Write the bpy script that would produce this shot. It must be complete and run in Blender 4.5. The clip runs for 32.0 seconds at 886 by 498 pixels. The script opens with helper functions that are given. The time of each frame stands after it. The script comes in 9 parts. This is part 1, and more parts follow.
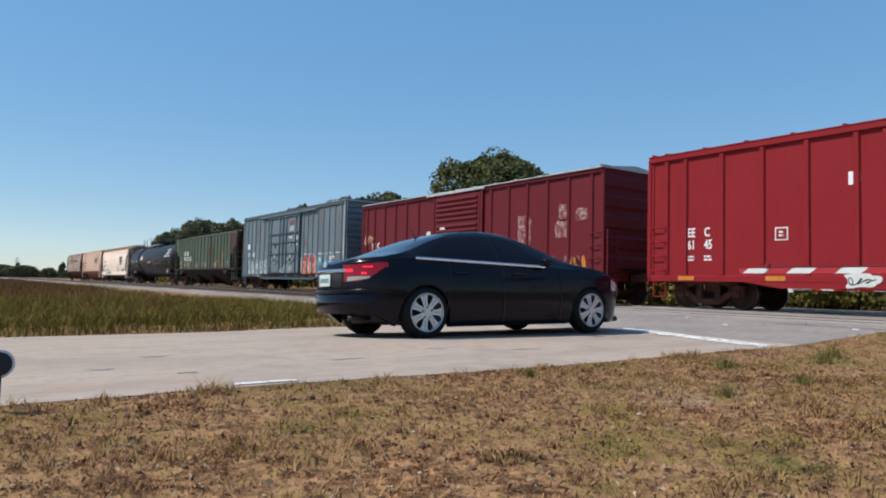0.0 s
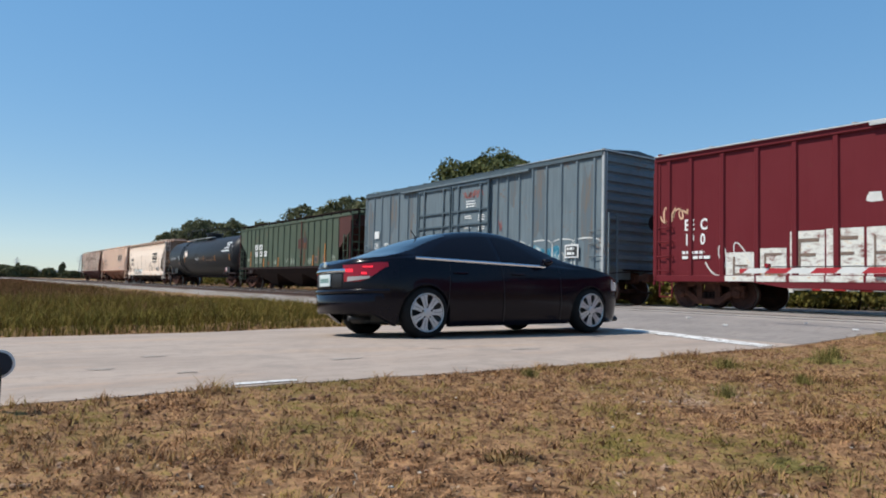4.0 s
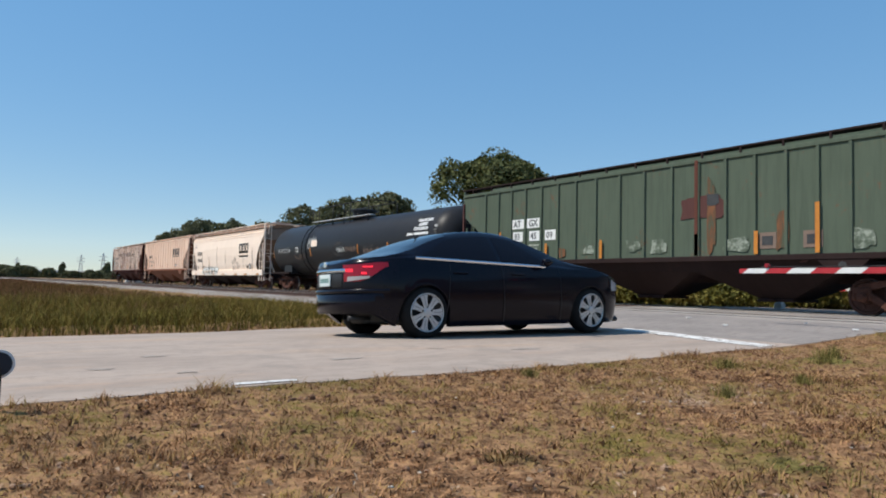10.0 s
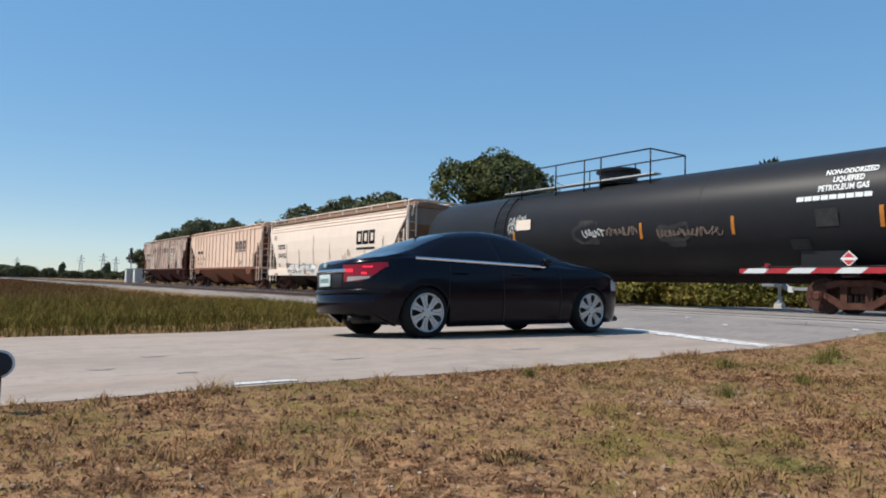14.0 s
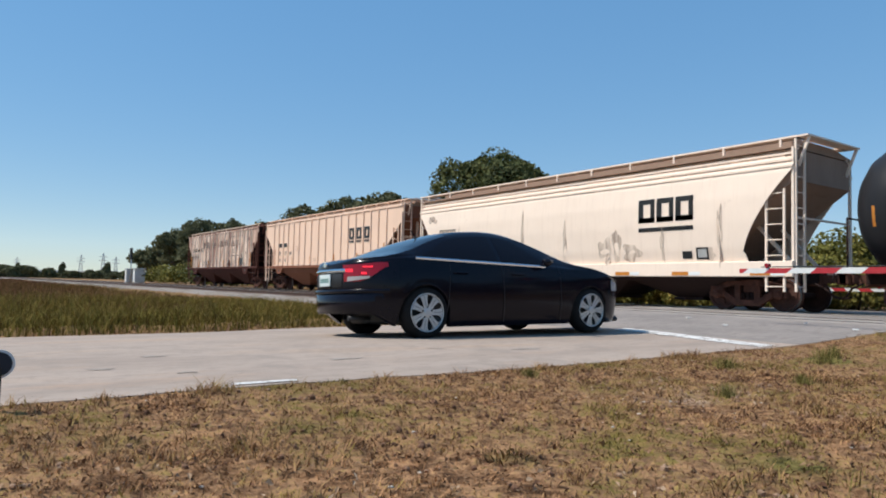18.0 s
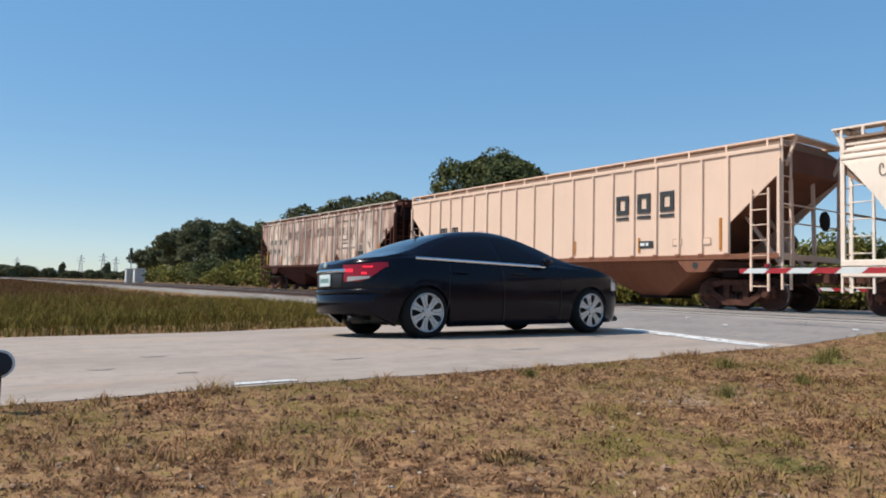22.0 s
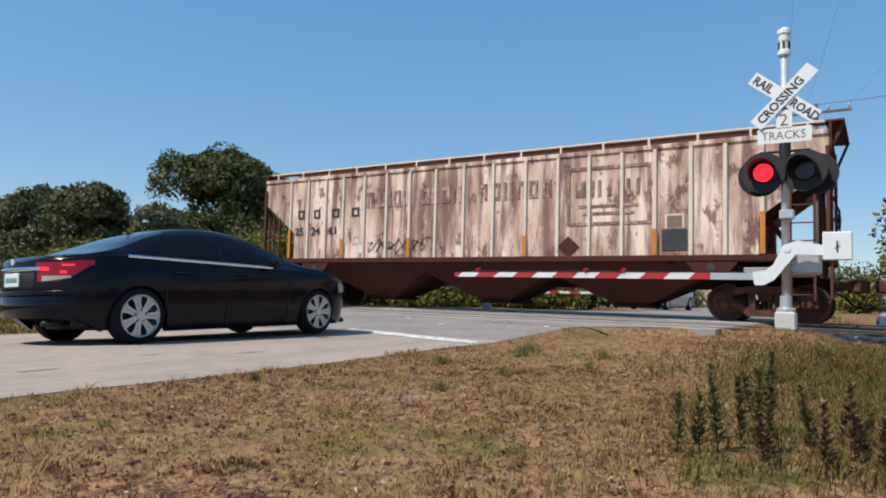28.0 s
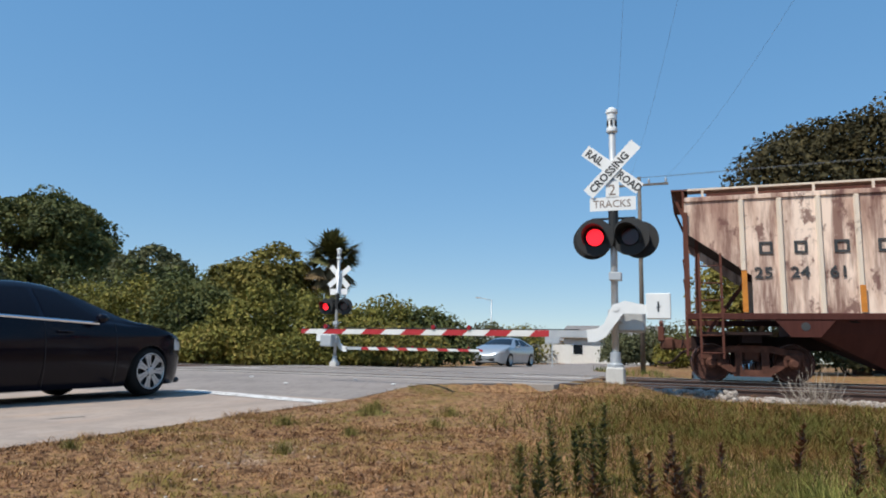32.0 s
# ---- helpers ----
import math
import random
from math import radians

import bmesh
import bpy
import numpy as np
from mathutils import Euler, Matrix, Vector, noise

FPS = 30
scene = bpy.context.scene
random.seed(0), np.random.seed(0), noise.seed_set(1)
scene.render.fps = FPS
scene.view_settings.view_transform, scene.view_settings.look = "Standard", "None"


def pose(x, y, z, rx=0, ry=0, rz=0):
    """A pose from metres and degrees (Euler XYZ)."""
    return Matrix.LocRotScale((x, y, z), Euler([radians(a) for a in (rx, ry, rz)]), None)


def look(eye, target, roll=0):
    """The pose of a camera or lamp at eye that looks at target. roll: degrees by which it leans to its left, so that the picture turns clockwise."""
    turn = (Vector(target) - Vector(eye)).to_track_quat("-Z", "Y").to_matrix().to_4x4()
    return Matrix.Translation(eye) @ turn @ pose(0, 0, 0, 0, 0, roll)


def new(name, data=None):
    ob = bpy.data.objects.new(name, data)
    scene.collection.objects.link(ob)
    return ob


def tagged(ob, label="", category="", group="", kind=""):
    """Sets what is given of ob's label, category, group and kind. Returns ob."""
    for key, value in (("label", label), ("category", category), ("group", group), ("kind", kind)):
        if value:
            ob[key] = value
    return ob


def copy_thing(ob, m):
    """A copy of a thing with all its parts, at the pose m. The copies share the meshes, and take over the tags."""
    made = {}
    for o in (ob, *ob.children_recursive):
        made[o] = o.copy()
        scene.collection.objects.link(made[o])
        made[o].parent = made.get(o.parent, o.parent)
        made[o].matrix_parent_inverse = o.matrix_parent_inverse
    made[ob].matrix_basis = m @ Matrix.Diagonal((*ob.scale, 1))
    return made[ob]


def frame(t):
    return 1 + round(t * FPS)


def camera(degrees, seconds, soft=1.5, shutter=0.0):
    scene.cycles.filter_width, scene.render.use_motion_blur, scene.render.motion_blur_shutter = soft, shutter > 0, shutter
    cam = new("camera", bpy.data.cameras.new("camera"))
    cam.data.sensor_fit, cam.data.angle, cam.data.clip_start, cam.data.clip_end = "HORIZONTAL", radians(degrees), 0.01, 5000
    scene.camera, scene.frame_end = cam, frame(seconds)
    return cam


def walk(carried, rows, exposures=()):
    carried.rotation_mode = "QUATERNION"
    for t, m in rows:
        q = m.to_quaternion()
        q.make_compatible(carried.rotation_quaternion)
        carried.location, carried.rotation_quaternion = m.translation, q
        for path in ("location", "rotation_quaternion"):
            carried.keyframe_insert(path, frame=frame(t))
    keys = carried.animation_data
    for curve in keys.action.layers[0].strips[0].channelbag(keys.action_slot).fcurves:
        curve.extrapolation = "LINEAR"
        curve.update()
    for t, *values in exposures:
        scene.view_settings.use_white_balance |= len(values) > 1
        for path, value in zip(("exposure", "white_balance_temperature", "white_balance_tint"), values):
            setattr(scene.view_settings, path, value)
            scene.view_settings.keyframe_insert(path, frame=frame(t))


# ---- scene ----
EYE_Z = 0.615
TRACK_YAW = 35.3


def view(yaw, pitch, roll):
    return pose(0, 0, EYE_Z, 90 + pitch, roll, yaw - TRACK_YAW)


cam = camera(65.45, 32.0, soft=1.9)
PATH = [
    (0.0, view(0.0, 3.10, -1.37)),
    (12.0, view(0.0, 3.10, -1.37)),
    (24.5, view(0.0, 3.10, -1.37)),
    (25.0, view(-0.60, 3.17, -1.36)),
    (25.5, view(-2.63, 3.22, -1.42)),
    (27.5, view(-17.75, 3.64, -1.45)),
    (28.0, view(-22.30, 3.79, -1.47)),
    (28.5, view(-26.28, 3.90, -1.45)),
    (29.0, view(-30.76, 4.01, -1.40)),
    (29.5, view(-33.13, 5.68, -1.33)),
    (30.0, view(-33.65, 7.66, -1.27)),
    (30.5, view(-34.43, 8.80, -1.28)),
    (31.0, view(-34.83, 8.80, -1.26)),
    (32.0, view(-34.80, 8.79, -1.25)),
]
walk(cam, PATH)

# ---- world and sun ----
SUN_DIR = Vector((-0.50, 0.30, 0.81)).normalized()
world = bpy.data.worlds.new("sky")
scene.world = world
world.use_nodes = True
wn = world.node_tree
wn.nodes.clear()
sky = wn.nodes.new("ShaderNodeTexSky")
sky.sky_type = "NISHITA"
sky.sun_disc = False
sky.sun_elevation = math.asin(SUN_DIR.z)
sky.sun_rotation = math.atan2(SUN_DIR.x, SUN_DIR.y)
sky.air_density = 1.0
sky.altitude = 600
sky.dust_density = 0.0
sky.ozone_density = 4.0
bg = wn.nodes.new("ShaderNodeBackground")
bg.inputs["Strength"].default_value = 0.385
wo = wn.nodes.new("ShaderNodeOutputWorld")
tone = wn.nodes.new("ShaderNodeMix")
tone.data_type, tone.blend_type = "RGBA", "MULTIPLY"
tone.inputs[0].default_value = 1.0
tone.inputs[7].default_value = (0.89, 0.975, 1.05, 1)
soft_sky = wn.nodes.new("ShaderNodeGamma")
soft_sky.inputs[1].default_value = 0.34
wn.links.new(sky.outputs[0], soft_sky.inputs[0])
deep = wn.nodes.new("ShaderNodeHueSaturation")
deep.inputs["Saturation"].default_value = 2.15
wn.links.new(soft_sky.outputs[0], deep.inputs["Color"])
wn.links.new(deep.outputs[0], tone.inputs[6])
wn.links.new(tone.outputs[2], bg.inputs[0])
wn.links.new(bg.outputs[0], wo.inputs[0])
sun_data = bpy.data.lights.new("sun", "SUN")
sun_data.energy = 5.0
sun_data.angle = radians(0.55)
sun_data.color = (1.0, 0.95, 0.86)
sun = new("sun", sun_data)
sun.matrix_world = look(SUN_DIR * 100, (0, 0, 0))
scene.view_settings.exposure = 0.0
# ---- materials ----
MATS = {}


def mat(name, color=(0.5, 0.5, 0.5), rough=0.6, metal=0.0, emit=None, strength=0.0):
    """A plain principled material; returns material, tree, shader."""
    m = bpy.data.materials.new(name)
    m.use_nodes = True
    nt = m.node_tree
    b = nt.nodes["Principled BSDF"]
    b.inputs["Base Color"].default_value = (*color, 1)
    b.inputs["Roughness"].default_value = rough
    b.inputs["Metallic"].default_value = metal
    if emit:
        b.inputs["Emission Color"].default_value = (*emit, 1)
        b.inputs["Emission Strength"].default_value = strength
    MATS[name] = m
    return m, nt, b


def node(nt, kind, **inputs):
    n = nt.nodes.new(kind)
    for k, v in inputs.items():
        n.inputs[k.replace("_", " ")].default_value = v
    return n


def coords(nt, scale=(1, 1, 1), world_space=False):
    if world_space:
        src = nt.nodes.new("ShaderNodeNewGeometry").outputs["Position"]
    else:
        src = nt.nodes.new("ShaderNodeTexCoord").outputs["Object"]
    mp = nt.nodes.new("ShaderNodeMapping")
    mp.inputs["Scale"].default_value = scale
    nt.links.new(src, mp.inputs["Vector"])
    return mp.outputs["Vector"]


def noise_tex(nt, vec, scale, detail=4.0, rough=0.55):
    n = nt.nodes.new("ShaderNodeTexNoise")
    n.inputs["Scale"].default_value = scale
    n.inputs["Detail"].default_value = detail
    n.inputs["Roughness"].default_value = rough
    nt.links.new(vec, n.inputs["Vector"])
    return n.outputs["Fac"]


def ramp(nt, fac, stops):
    r = nt.nodes.new("ShaderNodeValToRGB")
    el = r.color_ramp.elements
    while len(el) < len(stops):
        el.new(0.5)
    for e, (p, c) in zip(el, stops):
        e.position = p
        e.color = (*c, 1) if len(c) == 3 else c
    nt.links.new(fac, r.inputs["Fac"])
    return r.outputs["Color"]


def mix(nt, fac, a, b, mode="MIX"):
    n = nt.nodes.new("ShaderNodeMix")
    n.data_type = "RGBA"
    n.blend_type = mode
    for val, i in ((fac, 0), (a, 6), (b, 7)):
        if isinstance(val, (int, float)):
            n.inputs[i].default_value = val
        elif isinstance(val, tuple):
            n.inputs[i].default_value = (*val, 1)
        else:
            nt.links.new(val, n.inputs[i])
    return n.outputs[2]


def bump(nt, shader, height, strength=0.3, dist=0.01):
    b = nt.nodes.new("ShaderNodeBump")
    b.inputs["Strength"].default_value = strength
    b.inputs["Distance"].default_value = dist
    nt.links.new(height, b.inputs["Height"])
    nt.links.new(b.outputs["Normal"], shader.inputs["Normal"])


def translucent(m, nt, b, col, amount):
    """Thin leaves and blades let part of the light through."""
    tr = nt.nodes.new("ShaderNodeBsdfTranslucent")
    nt.links.new(col, tr.inputs["Color"])
    mx = nt.nodes.new("ShaderNodeMixShader")
    mx.inputs[0].default_value = amount
    out = nt.nodes["Material Output"]
    nt.links.new(b.outputs[0], mx.inputs[1])
    nt.links.new(tr.outputs[0], mx.inputs[2])
    nt.links.new(mx.outputs[0], out.inputs["Surface"])


def worn_paint(name, base, dirt, rust=(0.12, 0.055, 0.03), dirty=0.5, rusty=0.2, rough=0.6, streak=1.0, fade=None):
    """Weathered railcar paint: vertical run-down streaks, blotches, rust specks."""
    m, nt, b = mat(name, base, rough)
    b.inputs["Specular IOR Level"].default_value = 0.12
    obj = coords(nt, (1.2, 5.0 * streak, 0.45))
    st = noise_tex(nt, obj, 1.6, 6, 0.65)
    blot = noise_tex(nt, coords(nt), 0.7, 5, 0.6)
    speck = noise_tex(nt, coords(nt), 7.0, 6, 0.7)
    col = mix(nt, blot, base, fade or tuple(min(1, c * 1.18 + 0.01) for c in base))
    f1 = ramp(nt, st, [(0.62 - 0.3 * dirty, (0, 0, 0)), (0.95 - 0.2 * dirty, (dirty, dirty, dirty))])
    col = mix(nt, f1, col, dirt)
    mul = mix(nt, 1.0, speck, blot, "MULTIPLY")
    f2 = ramp(nt, mul, [(0.36 - 0.1 * rusty, (0, 0, 0)), (0.42 - 0.1 * rusty, (min(1, 1.6 * rusty),) * 3)])
    col = mix(nt, f2, col, rust)
    nt.links.new(col, b.inputs["Base Color"])
    bump(nt, b, speck, 0.12, 0.01)
    return m


def varied(name, c1, c2, scale=3.0, rough=0.8, metal=0.0, bumpy=0.3, dist=0.01, world_space=False):
    m, nt, b = mat(name, c1, rough, metal)
    if rough >= 0.7 and not metal:
        b.inputs["Specular IOR Level"].default_value = 0.12
    v = coords(nt, world_space=world_space)
    n1 = noise_tex(nt, v, scale, 6, 0.6)
    n2 = noise_tex(nt, v, scale * 9, 4, 0.6)
    col = ramp(nt, n1, [(0.3, c1), (0.7, c2)])
    col = mix(nt, 0.35, col, mix(nt, n2, c1, c2))
    nt.links.new(col, b.inputs["Base Color"])
    bump(nt, b, n2, bumpy, dist)
    return m


def island_varied(name, stops, rough=0.75, trans=0.0):
    """Colour by island: leaves, blades, stones."""
    m, nt, b = mat(name, stops[0][1], rough)
    g = nt.nodes.new("ShaderNodeNewGeometry")
    patch = noise_tex(nt, coords(nt, world_space=True), 0.55, 3, 0.6)
    add = nt.nodes.new("ShaderNodeMath")
    add.operation = "MULTIPLY_ADD"
    add.inputs[1].default_value = 0.62
    nt.links.new(g.outputs["Random Per Island"], add.inputs[0])
    sh = nt.nodes.new("ShaderNodeMath")
    sh.operation = "MULTIPLY_ADD"
    sh.inputs[1].default_value = 1.5
    sh.inputs[2].default_value = -0.56
    nt.links.new(patch, sh.inputs[0])
    nt.links.new(sh.outputs[0], add.inputs[2])
    col = ramp(nt, add.outputs[0], stops)
    nt.links.new(col, b.inputs["Base Color"])
    if trans:
        translucent(m, nt, b, col, trans)
    b.inputs["Specular IOR Level"].default_value = 0.25
    return m


def turf(name, stops, spread=0.35, rough=0.95, scale=0.8, spots=(), spot_color=(0.095, 0.098, 0.022), grain=0.0):
    """Blades whose colour follows broad patches of the sward, with a slighter change from blade to blade."""
    m, nt, b = mat(name, stops[0][1], rough)
    b.inputs["Specular IOR Level"].default_value = 0.1
    wv = coords(nt, world_space=True)
    a, c = noise_tex(nt, wv, scale, 5, 0.65), noise_tex(nt, wv, scale * 5, 3, 0.6)
    f = mix(nt, 0.38, a, c)
    clump = noise_tex(nt, wv, scale * 17, 4, 0.65)
    f = mix(nt, 0.30, f, clump)
    wide = nt.nodes.new("ShaderNodeMath")
    wide.operation = "MULTIPLY_ADD"
    wide.inputs[1].default_value, wide.inputs[2].default_value = 1.4, -0.2
    nt.links.new(f, wide.inputs[0])
    f = wide.outputs[0]
    g = nt.nodes.new("ShaderNodeNewGeometry").outputs["Random Per Island"]
    if grain:
        g = noise_tex(nt, wv, grain, 4, 0.7)
        bump(nt, b, g, 0.8, 0.03)
    f = mix(nt, spread, f, g)
    col = ramp(nt, f, stops)
    for x, y, r, *own in spots:
        d = nt.nodes.new("ShaderNodeVectorMath")
        d.operation = "DISTANCE"
        d.inputs[1].default_value = (x, y, 0.1)
        nt.links.new(wv, d.inputs[0])
        dn = nt.nodes.new("ShaderNodeMath")
        dn.operation = "MULTIPLY_ADD"
        dn.inputs[1].default_value = 1 / r
        nt.links.new(d.outputs["Value"], dn.inputs[0])
        nt.links.new(c, dn.inputs[2])
        col = mix(nt, ramp(nt, dn.outputs[0], [(0.7, (0.75,) * 3), (1.0, (0, 0, 0))]), col, own[0] if own else spot_color)
    val = ramp(nt, g, [(0.0, (0.6,) * 3), (1.0, (1.45,) * 3)])
    col = mix(nt, 1.0, col, val, "MULTIPLY")
    mott = ramp(nt, clump, [(0.38, (0.52,) * 3), (0.50, (0.98,) * 3), (0.62, (1.32,) * 3)])
    col = mix(nt, 0.9, col, mix(nt, 1.0, col, mott, "MULTIPLY"))
    nt.links.new(col, b.inputs["Base Color"])
    if not grain:
        translucent(m, nt, b, col, 0.12)
    return m


def mottle(name, stops, scale=3.0, stretch=(1, 1, 1), rough=0.65, detail=6, grain=0.68):
    """Sprayed or peeling paint: hard-edged flecks of several colours."""
    m, nt, b = mat(name, stops[0][1], rough)
    b.inputs["Specular IOR Level"].default_value = 0.2
    nt.links.new(ramp(nt, noise_tex(nt, coords(nt, stretch), scale, detail, grain), stops), b.inputs["Base Color"])
    return m


RED_A = worn_paint("red_paint", (0.225, 0.013, 0.017), (0.15, 0.015, 0.016), dirty=0.35, rusty=0.05, rough=0.45)
RED_B = worn_paint("faded_red_paint", (0.122, 0.013, 0.018), (0.10, 0.013, 0.016), dirty=0.4, rusty=0.1, rough=0.5)
BLUE_C = worn_paint("blue_grey_paint", (0.138, 0.182, 0.212), (0.092, 0.113, 0.126), (0.20, 0.11, 0.065), 0.7, 0.4, 0.55, fade=(0.184, 0.226, 0.246))
GREEN_D = worn_paint("faded_green_paint", (0.078, 0.100, 0.070), (0.045, 0.058, 0.044), (0.17, 0.075, 0.04), 0.55, 0.32, 0.65)
MAROON_D = worn_paint("brown_primer", (0.085, 0.035, 0.03), (0.05, 0.025, 0.02), dirty=0.5, rusty=0.2)
BLACK_E = worn_paint("black_tank_paint", (0.016, 0.016, 0.018), (0.035, 0.033, 0.032), dirty=0.35, rusty=0.04, rough=0.42)
CREAM_F = worn_paint("cream_paint", (0.80, 0.655, 0.535), (0.60, 0.44, 0.33), (0.28, 0.14, 0.07), 0.35, 0.08, 0.55)
BEIGE_G = worn_paint("tan_paint", (0.76, 0.535, 0.40), (0.64, 0.42, 0.30), (0.25, 0.12, 0.06), 0.3, 0.06, 0.55)
RUST_H, nt, sh = mat("weathered_tan_brown_paint", (0.4, 0.28, 0.2), 0.78)
sh.inputs["Specular IOR Level"].default_value = 0.2
slow = noise_tex(nt, coords(nt, (1, 0.75, 0.22)), 1.3, 5, 0.6)
runs = noise_tex(nt, coords(nt, (1, 2.6, 0.30)), 1.5, 7, 0.62)
chips = noise_tex(nt, coords(nt, (1, 1.1, 0.7)), 2.2, 8, 0.68)
hc = ramp(nt, slow, [(0.36, (0.38, 0.225, 0.172)), (0.48, (0.60, 0.42, 0.325)), (0.58, (0.82, 0.64, 0.52))])
hc = mix(nt, ramp(nt, runs, [(0.40, (0.9, 0.9, 0.9)), (0.56, (0, 0, 0))]), hc, (0.20, 0.105, 0.082))
hc = mix(nt, ramp(nt, chips, [(0.56, (0, 0, 0)), (0.62, (0.85, 0.85, 0.85))]), hc, (0.16, 0.078, 0.066))
hc = mix(nt, ramp(nt, chips, [(0.30, (0.8, 0.8, 0.8)), (0.38, (0, 0, 0))]), hc, (0.70, 0.55, 0.44))
nt.links.new(hc, sh.inputs["Base Color"])
bump(nt, sh, chips, 0.2, 0.01)
FADED_H, nt, sh = mat("faded_brown_marking", (0.2, 0.13, 0.1), 0.8)
fw = noise_tex(nt, coords(nt, (1, 1.6, 0.8)), 3.0, 8, 0.72)
nt.links.new(ramp(nt, fw, [(0.40, (0.14, 0.082, 0.068)), (0.50, (0.25, 0.16, 0.125)), (0.58, (0.46, 0.32, 0.25))]), sh.inputs["Base Color"])
RIB_H = worn_paint("worn_cream_rib", (0.62, 0.52, 0.42), (0.3, 0.2, 0.15), dirty=0.4, rusty=0.25, rough=0.7)
RUST = worn_paint("rusty_steel", (0.105, 0.038, 0.026), (0.045, 0.019, 0.015), (0.17, 0.07, 0.04), 0.6, 0.4, 0.8)
# Underframe and truck rust, darkened: shade beneath the cars is in the colour.
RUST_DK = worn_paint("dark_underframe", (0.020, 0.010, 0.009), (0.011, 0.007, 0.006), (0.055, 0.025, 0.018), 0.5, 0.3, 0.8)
TRUCK = varied("truck_rust", (0.036, 0.017, 0.013), (0.150, 0.066, 0.046), 5, 0.85)
WHEEL = varied("wheel_steel", (0.035, 0.021, 0.018), (0.12, 0.055, 0.042), 4, 0.7)
# Lighter rust red for G: sunlight on its bays is put into the colour.
BAY_G = worn_paint("sunlit_rust_red_paint", (0.21, 0.085, 0.050), (0.12, 0.048, 0.030), (0.26, 0.13, 0.08), 0.5, 0.3, 0.8)
# Oxide red, deepened: the shadow on H's bays is put into the colour.
BAY_H = worn_paint("shaded_oxide_paint", (0.064, 0.020, 0.015), (0.034, 0.012, 0.010), (0.10, 0.04, 0.025), 0.6, 0.3, 0.85)
TREAD = varied("bright_tread", (0.35, 0.33, 0.31), (0.5, 0.48, 0.45), 6, 0.3, 0.9)
ROOF = varied("galvanised_roof", (0.42, 0.43, 0.42), (0.6, 0.6, 0.58), 2, 0.5, 0.3)
ORANGE = varied("orange_reflector", (0.42, 0.14, 0.015), (0.62, 0.23, 0.025), 8, 0.5)
WHITE = varied("white_marking", (0.72, 0.72, 0.70), (0.8, 0.8, 0.78), 5, 0.6, bumpy=0.05)
BLACKMARK = varied("black_marking", (0.02, 0.022, 0.024), (0.05, 0.05, 0.05), 5, 0.6, bumpy=0.05)
GREYMARK = varied("faded_marking", (0.16, 0.12, 0.10), (0.24, 0.17, 0.13), 6, 0.7, bumpy=0.05)
STAIN_F = mottle("grey_grime", [(0.38, (0.78, 0.64, 0.52)), (0.50, (0.62, 0.50, 0.40)), (0.60, (0.40, 0.30, 0.24)), (0.70, (0.20, 0.15, 0.125))], 2.6, (1, 2.4, 0.5))
PALE_GREEN = varied("faded_pale_stencil", (0.30, 0.33, 0.27), (0.42, 0.44, 0.37), 9, 0.7, bumpy=0.05)
CHALK_D = mottle("chalky_green_patch", [(0.42, (0.082, 0.102, 0.072)), (0.50, (0.14, 0.165, 0.125)), (0.60, (0.30, 0.33, 0.27))], 5.0)
RUST_RUN = mottle("rust_run", [(0.38, (0.075, 0.085, 0.055)), (0.48, (0.12, 0.065, 0.035)), (0.60, (0.20, 0.085, 0.04))], 4.0, (1, 2.5, 0.5))
# Dusty brown for roofs and end sheets, with their shade put into the colour.
DUSTY_SHADE = worn_paint("dusty_shaded_brown", (0.30, 0.20, 0.145), (0.18, 0.115, 0.08), dirty=0.5, rusty=0.2, rough=0.85)
PANEL_EDGE = varied("faint_panel_outline", (0.50, 0.33, 0.24), (0.58, 0.40, 0.30), 6, 0.7, bumpy=0.05)
REDM = varied("red_marking", (0.50, 0.03, 0.03), (0.58, 0.05, 0.04), 8, 0.5, bumpy=0.05)


BLUEM = mottle("blue_graffiti", [(0.34, (0.02, 0.06, 0.11)), (0.44, (0.02, 0.17, 0.26)), (0.52, (0.10, 0.26, 0.34)), (0.58, (0.22, 0.30, 0.33)), (0.64, (0.60, 0.64, 0.62))], 3.2)
PINKM = mottle("red_graffiti", [(0.36, (0.30, 0.035, 0.04)), (0.50, (0.46, 0.07, 0.06)), (0.57, (0.55, 0.20, 0.14)), (0.63, (0.70, 0.48, 0.34))], 2.6)
PEACHM = varied("peach_graffiti", (0.60, 0.34, 0.20), (0.72, 0.50, 0.34), 3, 0.6, bumpy=0.05)
PALEM = varied("pale_graffiti", (0.55, 0.55, 0.52), (0.72, 0.72, 0.69), 6, 0.7, bumpy=0.05)
GREYM = mottle("grey_graffiti", [(0.36, (0.10, 0.15, 0.18)), (0.48, (0.20, 0.27, 0.30)), (0.58, (0.34, 0.40, 0.42)), (0.66, (0.5, 0.54, 0.54))], 2.2)
PEEL = mottle("peeling_white_graffiti", [(0.33, (0.17, 0.03, 0.03)), (0.40, (0.42, 0.34, 0.30)), (0.48, (0.64, 0.63, 0.58)), (0.60, (0.74, 0.73, 0.66)), (0.66, (0.60, 0.44, 0.30))], 3.4, (1, 1, 2.2))
CHALK = mottle("chalky_patch", [(0.44, (0.165, 0.022, 0.024)), (0.50, (0.24, 0.10, 0.10)), (0.58, (0.38, 0.28, 0.28)), (0.66, (0.50, 0.44, 0.43))], 6.0, detail=8, grain=0.78)
FAINT_RED = varied("faint_red_paint", (0.24, 0.10, 0.10), (0.34, 0.14, 0.13), 7, 0.7, bumpy=0.05)
